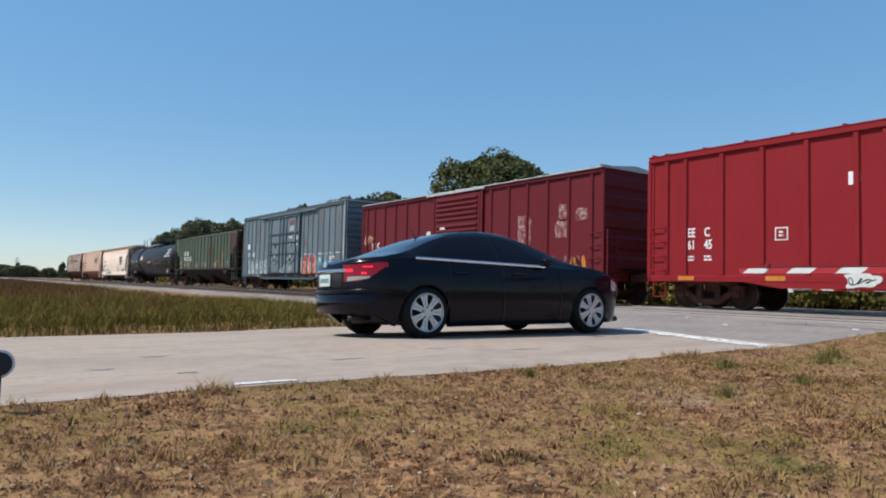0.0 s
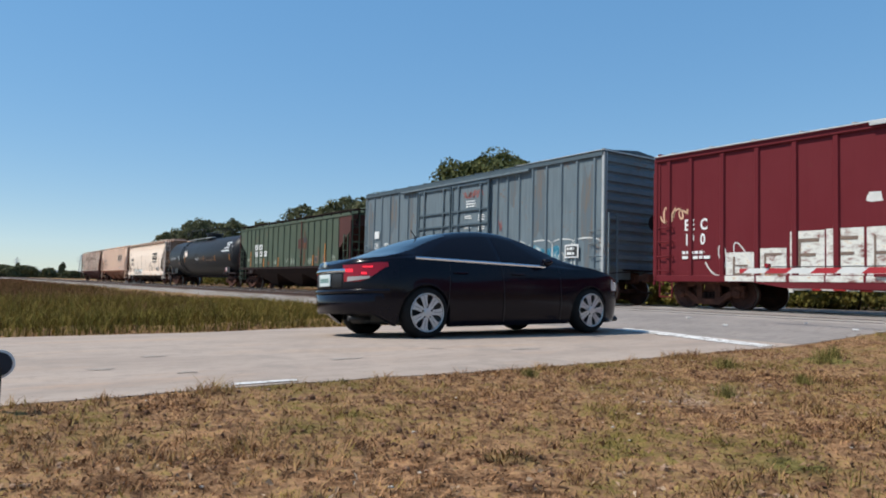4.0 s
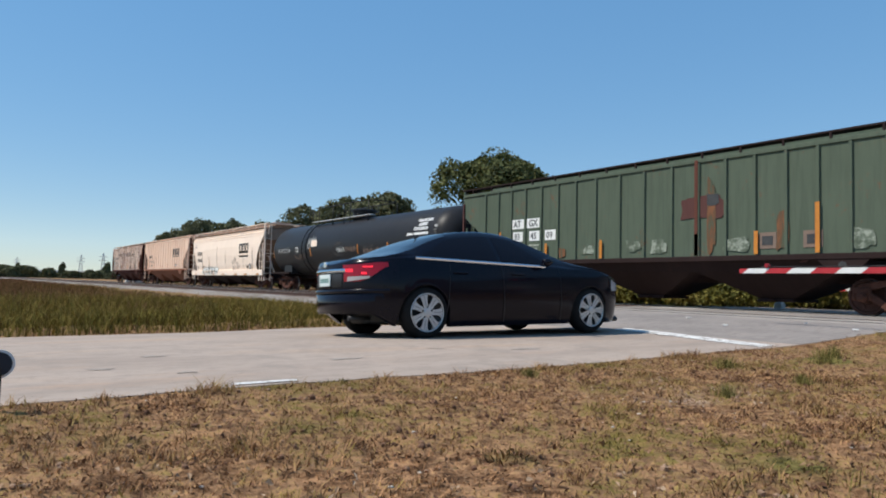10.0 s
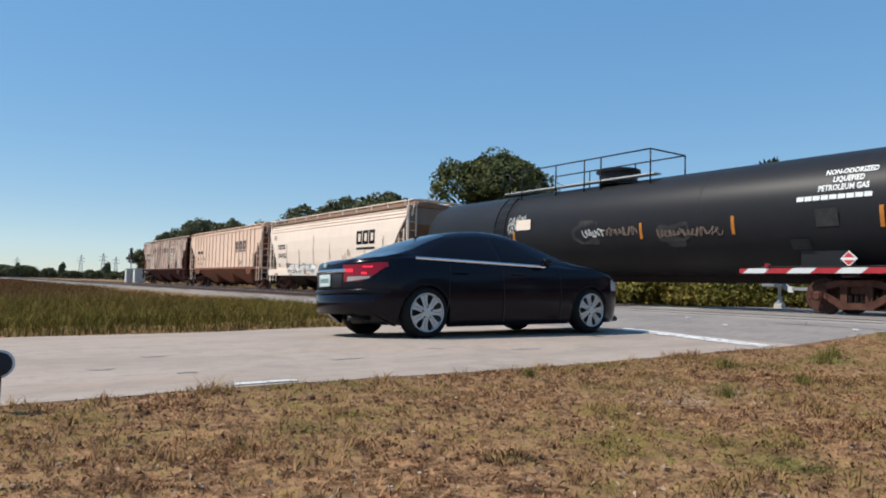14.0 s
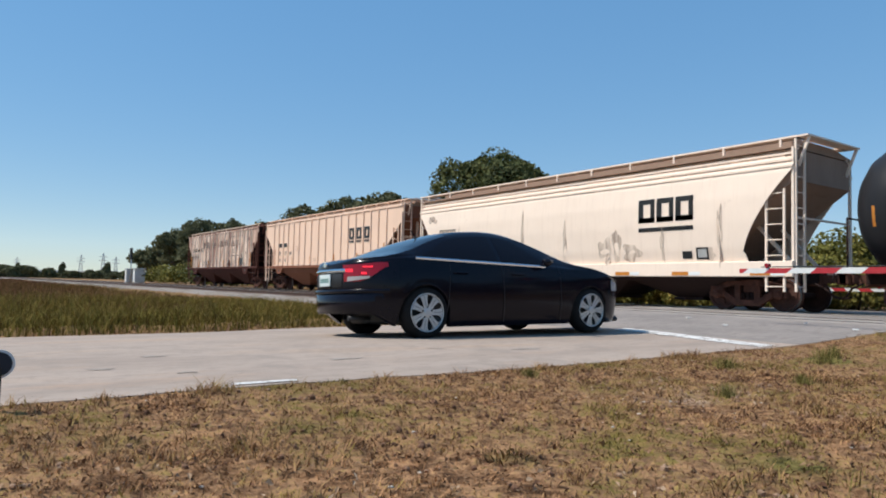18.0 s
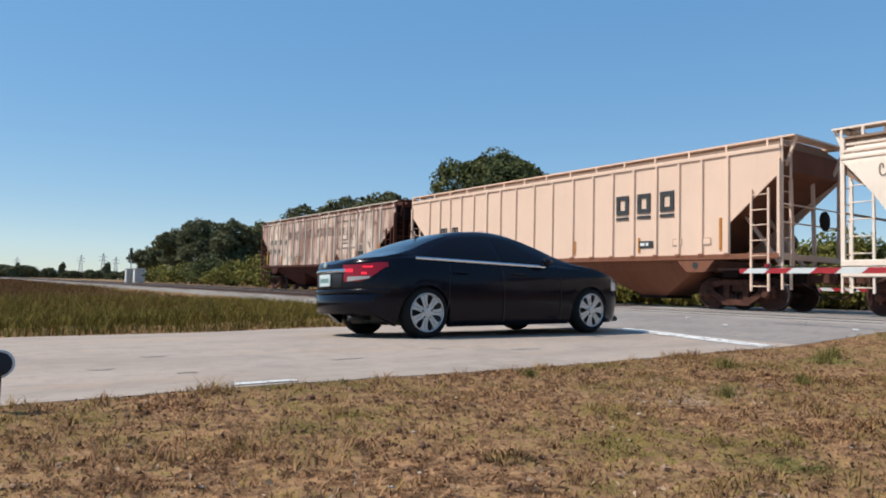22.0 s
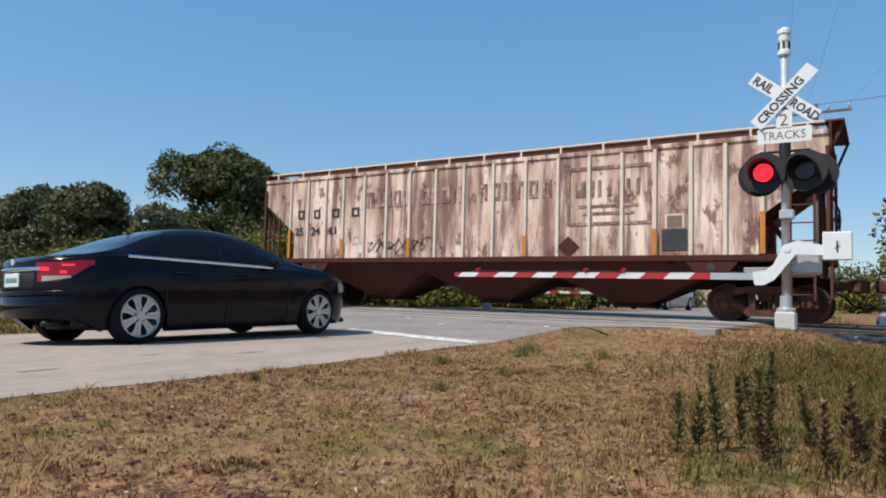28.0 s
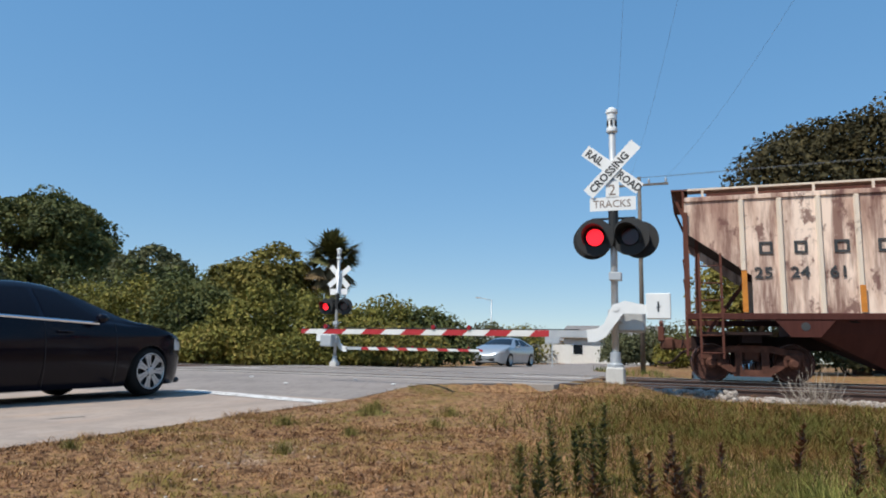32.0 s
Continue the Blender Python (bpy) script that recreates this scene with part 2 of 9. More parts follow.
LOCKPALE = worn_paint("pale_lock_paint", (0.26, 0.30, 0.32), (0.12, 0.13, 0.14), (0.2, 0.1, 0.06), 0.5, 0.3)
RUST_WASH = mottle("rust_wash", [(0.44, (0.118, 0.150, 0.172)), (0.54, (0.145, 0.145, 0.142)), (0.68, (0.19, 0.145, 0.11))], 2.2, (1, 2.6, 0.35))
LOCK = worn_paint("dark_blue_grey_paint", (0.075, 0.105, 0.125), (0.05, 0.06, 0.07), (0.16, 0.09, 0.06), 0.4, 0.2)
# ---- mesh tools ----
def part(name, bm, material, parent=None, label="", smooth=False, kind=""):
    """One mesh object from a bmesh, under a thing or a part."""
    me = bpy.data.meshes.new(name)
    bm.normal_update()
    bm.to_mesh(me)
    bm.free()
    if smooth:
        for p in me.polygons:
            p.use_smooth = True
    me.materials.append(material)
    ob = new(name, me)
    ob.parent = parent
    if label or kind:
        tagged(ob, label, kind=kind)
    return ob


def thing(name, label, category, group="", m=None):
    ob = new(name)
    ob.empty_display_size = 0.2
    tagged(ob, label, category, group)
    if m:
        ob.matrix_world = m
    return ob


def soup(name, verts, faces, material, parent=None, smooth=False):
    me = bpy.data.meshes.new(name)
    me.from_pydata(verts, [], faces)
    me.materials.append(material)
    if smooth:
        for p in me.polygons:
            p.use_smooth = True
    ob = new(name, me)
    ob.parent = parent
    return ob


def box(bm, x0, x1, y0, y1, z0, z1, bevel=0.0):
    r = bmesh.ops.create_cube(bm, size=1)
    vs = r["verts"]
    for v in vs:
        v.co = Vector((x0 + (v.co.x + 0.5) * (x1 - x0), y0 + (v.co.y + 0.5) * (y1 - y0), z0 + (v.co.z + 0.5) * (z1 - z0)))
    if bevel:
        es = list({e for v in vs for e in v.link_edges})
        bmesh.ops.bevel(bm, geom=es, offset=bevel, segments=1, affect="EDGES")
    return bm


def bar(bm, a, b, w, h=None, up=(0, 0, 1)):
    """A rectangular bar from a to b, w wide and h deep."""
    a, b, h = Vector(a), Vector(b), h or w
    d = (b - a).normalized()
    u = Vector(up)
    if abs(d.dot(u)) > 0.95:
        u = Vector((1, 0, 0))
    s = d.cross(u).normalized() * w / 2
    t = s.cross(d).normalized() * h / 2
    vs = [bm.verts.new(p + i * s + j * t) for p in (a, b) for i, j in ((-1, -1), (1, -1), (1, 1), (-1, 1))]
    for f in ((3, 2, 1, 0), (4, 5, 6, 7), (0, 1, 5, 4), (1, 2, 6, 5), (2, 3, 7, 6), (3, 0, 4, 7)):
        bm.faces.new([vs[i] for i in f])
    return bm


def rod(bm, a, b, r, seg=8, r2=None, caps=True):
    """A round rod or cone from a to b."""
    a, b = Vector(a), Vector(b)
    q = (b - a).to_track_quat("Z", "Y")
    r2 = r if r2 is None else r2
    rings = []
    for p, rr in ((a, r), (b, r2)):
        rings.append([bm.verts.new(p + q @ Vector((rr * math.cos(k * 2 * math.pi / seg), rr * math.sin(k * 2 * math.pi / seg), 0))) for k in range(seg)])
    for k in range(seg):
        f = bm.faces.new((rings[0][k], rings[0][(k + 1) % seg], rings[1][(k + 1) % seg], rings[1][k]))
        f.smooth = True
    if caps:
        bm.faces.new(rings[0][::-1])
        bm.faces.new(rings[1])
    return bm


def lathe(bm, profile, seg=24, axis="x", centre=(0, 0, 0)):
    """Turn (along, radius) pairs about an axis."""
    c = Vector(centre)
    rings = []
    for along, r in profile:
        ring = []
        for k in range(seg):
            a = k * 2 * math.pi / seg
            u, w = r * math.cos(a), r * math.sin(a)
            ring.append(bm.verts.new(c + Vector({"x": (along, u, w), "y": (w, along, u), "z": (u, w, along)}[axis])))
        rings.append(ring)
    for i in range(len(rings) - 1):
        for k in range(seg):
            bm.faces.new((rings[i][k], rings[i][(k + 1) % seg], rings[i + 1][(k + 1) % seg], rings[i + 1][k]))
    bm.faces.new(rings[0][::-1])
    bm.faces.new(rings[-1])
    return bm


def prism(bm, pts, axis, a0, a1):
    """A polygon in the plane across an axis, drawn out from a0 to a1. x: (y, z), y: (x, z), z: (x, y)."""
    def at(p, a):
        return {"x": (a, p[0], p[1]), "y": (p[0], a, p[1]), "z": (p[0], p[1], a)}[axis]
    lo = [bm.verts.new(at(p, a0)) for p in pts]
    hi = [bm.verts.new(at(p, a1)) for p in pts]
    n = len(pts)
    bm.faces.new(lo[::-1])
    bm.faces.new(hi)
    for i in range(n):
        bm.faces.new((lo[i], lo[(i + 1) % n], hi[(i + 1) % n], hi[i]))
    return bm


def fix(bm):
    bmesh.ops.recalc_face_normals(bm, faces=bm.faces)
    return bm


def lettering(name, text, size, m, material, parent=None, label="", stretch=1.0, bold=0.0):
    """Flat letters of the built-in font as a mesh, 3 mm thick; m places them."""
    cu = bpy.data.curves.new(name, "FONT")
    cu.body, cu.size, cu.extrude, cu.offset = text, size, 0.0015, bold
    cu.resolution_u = 2
    cu.align_x = "LEFT"
    tmp = bpy.data.objects.new(name, cu)
    me = bpy.data.meshes.new_from_object(tmp)
    bpy.data.objects.remove(tmp)
    bpy.data.curves.remove(cu)
    me.transform(m @ Matrix.Diagonal((stretch, 1, 1, 1)))
    me.materials.clear()
    me.materials.append(material)
    ob = new(name, me)
    ob.parent = parent
    if label:
        tagged(ob, label)
    return ob


def side(y, z, x):
    """Text frame on a face that looks to -x, reading towards -y."""
    return Matrix(((0, 0, -1, x), (-1, 0, 0, y), (0, 1, 0, z), (0, 0, 0, 1)))


def ss(t):
    t = min(1.0, max(0.0, t))
    return t * t * (3 - 2 * t)
# ---- ground, road, tracks ----
RAIL_Z = 0.18
NEAR_TRACK, FAR_TRACK = 13.45, 17.75
GAUGE = 0.7175


def road_near(x):
    return 3.86 + 0.14 * ss((x + 0.4) / 1.8) + 0.33 * ss((x - 3.4) / 4.5) - 2.1 * ss((x - 10.6) / 2.2) + 1.6 * ss((x - 22) / 6)


def road_far(x):
    return 9.35 + 0.19 * min(8.0, max(-3.0, x)) + 0.8 * ss((x - 2.5) / 3) + 1.6 * ss((x - 9.5) / 3) - 3.4 * ss((x - 21) / 7)


def road_z(x, y=5.0):
    """The road climbs to the rails and its far lane falls away."""
    return 0.165 * ss((x - 7.5) / 4.5) - 0.035 * max(0.0, y - 6.7) * (1 - ss((x - 6.0) / 5.0))


def ground_z(x, y):
    rough = 0.035 * noise.noise(Vector((x * 0.7, y * 0.7, 0))) + 0.015 * noise.noise(Vector((x * 2.3, y * 2.3, 5)))
    verge = 0.17 * ss((x - 5.5) / 4.5) * ss((4.6 - y) / 1.8) * (1 - ss((x - 9.2) / 1.6))
    bed = -0.12 * ss((x - 10.4) / 1.4) * (1 - ss((x - 20.5) / 1.5))
    ditch = -0.20 * ss((y - road_far(x) - 0.1) / 4.5) * (1 - ss((x - 10.2) / 1.2))
    soil = 0.0
    if -3.5 < x < 8.5 and 0 < y < 4.9:
        soil = 0.020 * noise.noise(Vector((x * 5.5, y * 5.5, 3))) + 0.014 * noise.noise(Vector((x * 13, y * 13, 7)))
    wild = soil + ditch + 0.30 * math.exp(-((x - 10.5) / 0.85) ** 2 - ((y - 1.25) / 0.9) ** 2) + verge + bed + rough + 0.1 * ss((x - 21) / 3) - 0.04
    wild -= 0.42 * ss((x - 21.5) / 2.5) * (1 - ss((x - 34) / 4)) * ss((1.6 - y) / 1.6)
    into = min(y - road_near(x), road_far(x) - y)
    k = ss((into + 0.7) / 0.7)
    return wild * (1 - k) + (road_z(x, y) - 0.005) * k


def spaced(stops):
    out = []
    for a, b, n in stops:
        out += [a + (b - a) * i / n for i in range(n)]
    return out + [stops[-1][1]]


SPOTS = ((2.67, 1.46, 0.6), (6.7, 3.2, 0.7), (2.1, 1.17, 0.45), (5.7, 3.6, 0.35), (5.2, 2.65, 0.4), (2.9, 0.5, 0.7), (1.8, 2.0, 0.35), (1.3, 2.9, 0.4), (0.6, 3.0, 0.4))
SWARD = [(0.39, (0.126, 0.063, 0.030)), (0.445, (0.200, 0.106, 0.052)), (0.495, (0.285, 0.160, 0.084)), (0.545, (0.225, 0.142, 0.058)), (0.60, (0.130, 0.098, 0.028))]
SAND = (0.36, 0.255, 0.18)
RUSTY = (0.17, 0.075, 0.028)
OLIVE = (0.085, 0.082, 0.020)
M_GROUND = turf("dry_turf", SWARD, 0.36, 0.95, spots=SPOTS + ((3.8, 2.6, 0.55, SAND), (4.4, 2.75, 0.4, SAND), (3.35, 2.72, 0.35, SAND), (5.0, 3.1, 0.3, SAND)), grain=22)

xs = spaced([(-2500, -300, 5), (-300, -40, 10), (-40, -6, 12), (-6, -3, 12), (-3, 8, 240), (8, 24, 64), (24, 60, 24), (60, 400, 14), (400, 3000, 5)])
ys = spaced([(-1500, -200, 5), (-200, -20, 12), (-20, -4, 12), (-4, 0.4, 18), (0.4, 4.8, 110), (4.8, 18, 54), (18, 60, 26), (60, 300, 16), (300, 3500, 7)])
gv = [(x, y, ground_z(x, y)) for y in ys for x in xs]
nx = len(xs)
gf = [(j * nx + i, j * nx + i + 1, (j + 1) * nx + i + 1, (j + 1) * nx + i) for j in range(len(ys) - 1) for i in range(nx - 1)]
ground = soup("ground", gv, gf, M_GROUND, smooth=True)
tagged(ground, "dry brown mown verge with bare patches of sandy soil", "ground", kind="structure")

M_ROAD, nt, sh = mat("pale_worn_asphalt", (0.3, 0.28, 0.26), 0.9)
sh.inputs["Specular IOR Level"].default_value = 0.15
wv = coords(nt, world_space=True)
agg = noise_tex(nt, wv, 60, 3, 0.8)
wear = noise_tex(nt, coords(nt, (0.25, 1.1, 1), True), 0.9, 6, 0.6)
stain = noise_tex(nt, wv, 1.3, 6, 0.7)
rcol = ramp(nt, wear, [(0.34, (0.25, 0.195, 0.160)), (0.45, (0.335, 0.262, 0.214)), (0.55, (0.39, 0.308, 0.252)), (0.68, (0.42, 0.29, 0.205))])
rcol = mix(nt, ramp(nt, stain, [(0.52, (0, 0, 0)), (0.64, (0.55, 0.55, 0.55))]), rcol, (0.19, 0.16, 0.14))
drift = noise_tex(nt, coords(nt, (0.35, 1.6, 1), True), 1.1, 7, 0.7)
rcol = mix(nt, ramp(nt, drift, [(0.55, (0, 0, 0)), (0.66, (0.6, 0.6, 0.6))]), rcol, (0.46, 0.29, 0.19))
crumb = noise_tex(nt, coords(nt, (0.5, 1.3, 1), True), 9, 6, 0.75)
rcol = mix(nt, ramp(nt, crumb, [(0.40, (0.65, 0.65, 0.65)), (0.50, (0, 0, 0))]), rcol, (0.225, 0.182, 0.155))
rcol = mix(nt, 0.3, rcol, mix(nt, agg, (0.19, 0.16, 0.135), (0.54, 0.455, 0.39)))
nt.links.new(rcol, sh.inputs["Base Color"])
bump(nt, sh, agg, 0.4, 0.004)
M_APRON, nt, sh = mat("grey_asphalt", (0.2, 0.19, 0.18), 0.9)
sh.inputs["Specular IOR Level"].default_value = 0.15
wv = coords(nt, world_space=True)
agg = noise_tex(nt, wv, 70, 3, 0.8)
stain = noise_tex(nt, wv, 0.8, 6, 0.7)
rcol = ramp(nt, stain, [(0.35, (0.205, 0.175, 0.158)), (0.52, (0.27, 0.232, 0.207)), (0.7, (0.33, 0.275, 0.235))])
crumb = noise_tex(nt, coords(nt, (0.5, 1.3, 1), True), 8, 6, 0.75)
rcol = mix(nt, ramp(nt, crumb, [(0.40, (0.65, 0.65, 0.65)), (0.50, (0, 0, 0))]), rcol, (0.155, 0.128, 0.113))
rcol = mix(nt, 0.3, rcol, mix(nt, agg, (0.13, 0.12, 0.115), (0.36, 0.33, 0.31)))
nt.links.new(rcol, sh.inputs["Base Color"])
bump(nt, sh, agg, 0.5, 0.004)


def road_strip(name, stations, material, label):
    vs, fs, rows = [], [], 13
    for x in stations:
        jig = 0.05 * noise.noise(Vector((x * 1.9, 3, 0))) + 0.03 * noise.noise(Vector((x * 6, 9, 0)))
        a, b = road_near(x) + jig, road_far(x) + 0.06 * noise.noise(Vector((x * 1.5, 20, 0)))
        for j in range(rows):
            y = a + (b - a) * j / (rows - 1)
            crown = 0.005 * (1 - (2 * j / (rows - 1) - 1) ** 2)
            vs.append((x, y, road_z(x, y) + crown))
    n = len(stations)
    fs = [(i * rows + j, (i + 1) * rows + j, (i + 1) * rows + j + 1, i * rows + j + 1) for i in range(n - 1) for j in range(rows - 1)]
    # edge skirts into the soil
    for j in (0, rows - 1):
        o = len(vs)
        for i in range(n):
            x, y, z = vs[i * rows + j]
            vs.append((x, y, z - 0.25))
        for i in range(n - 1):
            fs.append((i * rows + j, o + i, o + i + 1, (i + 1) * rows + j) if j else (i * rows, (i + 1) * rows, o + i + 1, o + i))
    ob = soup(name, vs, fs, material)
    return tagged(ob, label, "road", kind="structure")


road = road_strip("road", spaced([(-120, -10, 20), (-10, 8.35, 80)]), M_ROAD, "pale sun-bleached asphalt road with worn wheel paths")
road_strip("road_crossing", spaced([(8.35, 11.9, 24)]), M_APRON, "darker grey asphalt apron before the railway crossing")
road_strip("road_crossing_middle", spaced([(14.35, 16.85, 14)]), M_APRON, "grey asphalt between the two tracks")
road_strip("road_beyond", spaced([(18.65, 30, 30), (30, 120, 20)]), M_APRON, "grey asphalt road on the far side of the tracks")

M_LINE, nt, sh = mat("worn_road_paint", (0.75, 0.74, 0.72), 0.8)
wv = coords(nt, world_space=True)
lf = noise_tex(nt, wv, 9, 6, 0.75)
lc = ramp(nt, lf, [(0.44, (0.30, 0.265, 0.235)), (0.52, (0.70, 0.68, 0.65))])
nt.links.new(lc, sh.inputs["Base Color"])


def paint_strip(name, corners, label, n=14):
    """A worn painted strip, from the two ends of its sides."""
    (a, b), (c, d) = corners
    vs, fs = [], []
    for i in range(n + 1):
        t = i / n
        for p, q, k in ((a, b, 1), (c, d, 2)):
            x, y = p[0] + (q[0] - p[0]) * t, p[1] + (q[1] - p[1]) * t
            w = 0.035 * noise.noise(Vector((x * 7, y * 7, k)))
            u = (y - road_near(x)) / max(0.1, road_far(x) - road_near(x))
            vs.append((x + w, y + w * 0.4, road_z(x, y) + 0.005 * (1 - (2 * u - 1) ** 2) + 0.006))
    fs = [(2 * i, 2 * i + 1, 2 * i + 3, 2 * i + 2) for i in range(n)]
    return tagged(soup(name, vs, fs, M_LINE), label, "road marking", kind="structure")


paint_strip("stop_line", (((7.98, 4.42), (8.68, 7.2)), ((7.62, 4.42), (8.32, 7.2))), "worn white stop line painted across the lane")
paint_strip("edge_line", (((1.38, 4.13), (1.80, 4.14)), ((1.38, 4.06), (1.80, 4.07))), "remnant of a white edge line", 6)

# crossing panels between and beside the rails
M_PANEL = varied("concrete_panel", (0.24, 0.21, 0.19), (0.36, 0.32, 0.285), 2, 0.9, world_space=True)
M_PANEL_PALE = varied("pale_concrete_panel", (0.38, 0.34, 0.31), (0.52, 0.48, 0.44), 2, 0.9, world_space=True)
pavement = thing("crossing_surface", "weathered concrete crossing panels set beside the rails", "crossing panels")
tagged(pavement, kind="structure")
for tx in (NEAR_TRACK, FAR_TRACK):
    for a, b in ((-0.60, 0.60), (-1.45, -0.79), (0.79, 1.1)):
        for i in range(5):
            bm = bmesh.new()
            y0 = 2.3 + i * 2.1
            box(bm, tx + a, tx + b, y0, y0 + 2.08, -0.1, RAIL_Z - 0.012, 0.012)
            part("panel", bm, M_PANEL if tx == NEAR_TRACK or abs(a) < 0.7 else M_PANEL_PALE, pavement)

# ballast and rails
M_BALLAST, nt, sh = mat("ballast", (0.4, 0.38, 0.36), 0.95)
wv = coords(nt, world_space=True)
vor = nt.nodes.new("ShaderNodeTexVoronoi")
vor.inputs["Scale"].default_value = 16
nt.links.new(wv, vor.inputs["Vector"])
bc = mix(nt, vor.outputs["Color"], (0.15, 0.132, 0.12), (0.38, 0.35, 0.325))
nt.links.new(mix(nt, ramp(nt, noise_tex(nt, wv, 0.6, 5), [(0.38, (0.1,) * 3), (0.62, (0.8,) * 3)]), bc, (0.20, 0.155, 0.115)), sh.inputs["Base Color"])
bump(nt, sh, vor.outputs["Distance"], 0.9, 0.04)
M_RAIL = varied("rail_rust", (0.055, 0.03, 0.024), (0.13, 0.075, 0.055), 3, 0.7, 0.2, world_space=True)
M_SHINE = varied("rail_head_steel", (0.40, 0.38, 0.36), (0.52, 0.50, 0.48), 3, 0.28, 0.95, bumpy=0.05, world_space=True)
M_TIE = varied("weathered_tie", (0.07, 0.055, 0.045), (0.16, 0.13, 0.11), 6, 0.9, world_space=True)

bm = bmesh.new()
YS = spaced([(-300, -30, 12), (-30, 40, 110), (40, 120, 50), (120, 1500, 30)])
prof = [(9.3, -0.40), (10.3, -0.25), (11.2, -0.12), (12.0, 0.0), (12.25, 0.025), (14.7, 0.025), (15.2, -0.03), (15.9, -0.03), (16.5, 0.025), (18.95, 0.025), (19.3, 0.0), (20.6, -0.12)]
prof = [(a[0] + (b[0] - a[0]) * k / 3, a[1] + (b[1] - a[1]) * k / 3) for a, b in zip(prof, prof[1:]) for k in range(3)] + [prof[-1]]
rows = []
for y in YS:
    rows.append([bm.verts.new((x, y, z + 0.03 * noise.noise(Vector((x * 3, y * 3, 1))) - (0.12 if 2.2 < y < 12.9 else 0))) for x, z in prof])
for r0, r1 in zip(rows, rows[1:]):
    for i in range(len(prof) - 1):
        bm.faces.new((r0[i], r0[i + 1], r1[i + 1], r1[i]))
part("ballast_bed", bm, M_BALLAST, None, "pale crushed-stone ballast bed under two tracks", kind="structure")

RAILPROF = [(-0.07, -0.17), (0.07, -0.17), (0.07, -0.155), (0.012, -0.14), (0.012, -0.05), (0.037, -0.04), (0.037, -0.008), (-0.037, -0.008), (-0.037, -0.04), (-0.012, -0.05), (-0.012, -0.14), (-0.07, -0.155)]
for tx, nm in ((NEAR_TRACK, "near"), (FAR_TRACK, "far")):
    tr = thing("railway_track", "railway track of steel rails on wooden ties", "track", "railway tracks")
    tagged(tr, kind="structure")
    for sgn in (-1, 1):
        bm = bmesh.new()
        cx = tx + sgn * (GAUGE + 0.037)
        prism(bm, [(cx + a, RAIL_Z + b) for a, b in RAILPROF], "y", -250, 900)
        rl = part("rail", fix(bm), M_RAIL, tr)
        bm = bmesh.new()
        box(bm, cx - 0.03, cx + 0.03, -250, 900, RAIL_Z - 0.0085, RAIL_Z)
        part("rail_head", bm, M_SHINE, rl, "polished rail head")
    bm = bmesh.new()
    box(bm, -1.3, 1.3, -0.11, 0.11, -0.17, 0.0, 0.01)
    first = part("tie", bm, M_TIE, tr)
    first.location = (tx, -20, RAIL_Z - 0.155)
    y = -19.5
    k = 0
    while y < 90:
        if not 2.2 < y < 12.9:
            t2 = bpy.data.objects.new("tie", first.data)
            scene.collection.objects.link(t2)
            t2.parent = tr
            t2.location = (tx + random.uniform(-0.04, 0.04), y, RAIL_Z - 0.155)
            k += 1
        y += 0.52

# dark scuffs on the asphalt
M_SCUFF = varied("dark_scuff", (0.24, 0.205, 0.18), (0.40, 0.345, 0.30), 14, 0.9, world_space=True)
for k, (x, y, l, w) in enumerate(((0.83, 5.11, 0.16, 0.05), (1.31, 5.81, 0.2, 0.06), (2.63, 5.09, 0.3, 0.07), (1.29, 4.74, 0.14, 0.04), (4.74, 5.23, 0.35, 0.08), (3.9, 5.6, 0.2, 0.05))):
    ring = []
    for i in range(12):
        a = i * math.pi / 6
        r = 1 + 0.3 * math.sin(3 * a + k) + 0.2 * math.sin(5 * a)
        px, py = x + 0.5 * l * r * math.cos(a), y + 0.7 * w * r * math.sin(a)
        u = (py - road_near(px)) / (road_far(px) - road_near(px))
        ring.append((px, py, 0.005 * (1 - (2 * u - 1) ** 2) + road_z(px, py) + 0.004))
    tagged(soup("road_scuff", ring, [tuple(range(12))], M_SCUFF), "dark scuff on the pale asphalt", "road marking", kind="structure")
# spilled pale ballast beside the mast
rs = np.random.default_rng(77)
bm = bmesh.new()
bmesh.ops.create_icosphere(bm, subdivisions=1, radius=1)
base_v = np.array([v.co[:] for v in bm.verts])
base_f = np.array([[v.index for v in f.verts] for f in bm.faces])
bm.free()
stone_v, stone_f = [], []
for k in range(2600):
    if k < 500:
        x, y = rs.normal(12.15, 0.22), rs.uniform(-0.6, 2.0)
        z = 0.03 + 0.10 * math.exp(-((x - 12.15) / 0.3) ** 2)
    else:
        x, y = rs.uniform(11.0, 12.5), rs.uniform(-9, 1.5)
        z = max(ground_z(x, y), -0.14 + 0.16 * ss((x - 11.2) / 0.9)) + 0.015
    sc = rs.uniform(0.02, 0.045)
    v = base_v * (sc * rs.uniform(0.7, 1.3, 3)) * rs.uniform(0.85, 1.15, (len(base_v), 1)) + (x, y, z)
    stone_f.append(base_f + len(base_v) * k)
    stone_v.append(v)
M_STONE = island_varied("pale_ballast_stone", [(0.0, (0.20, 0.165, 0.14)), (0.5, (0.33, 0.28, 0.235)), (1.0, (0.50, 0.44, 0.385))], 0.9)
loose = soup("loose_ballast", np.concatenate(stone_v).tolist(), np.concatenate(stone_f).tolist(), M_STONE)
tagged(loose, "loose pale ballast stones beside the near rail", "stones", kind="stuff")
# ---- the freight train ----
SPEED = 4.33
WHEEL_R = 0.42
WHEELSETS = []
CARS = []


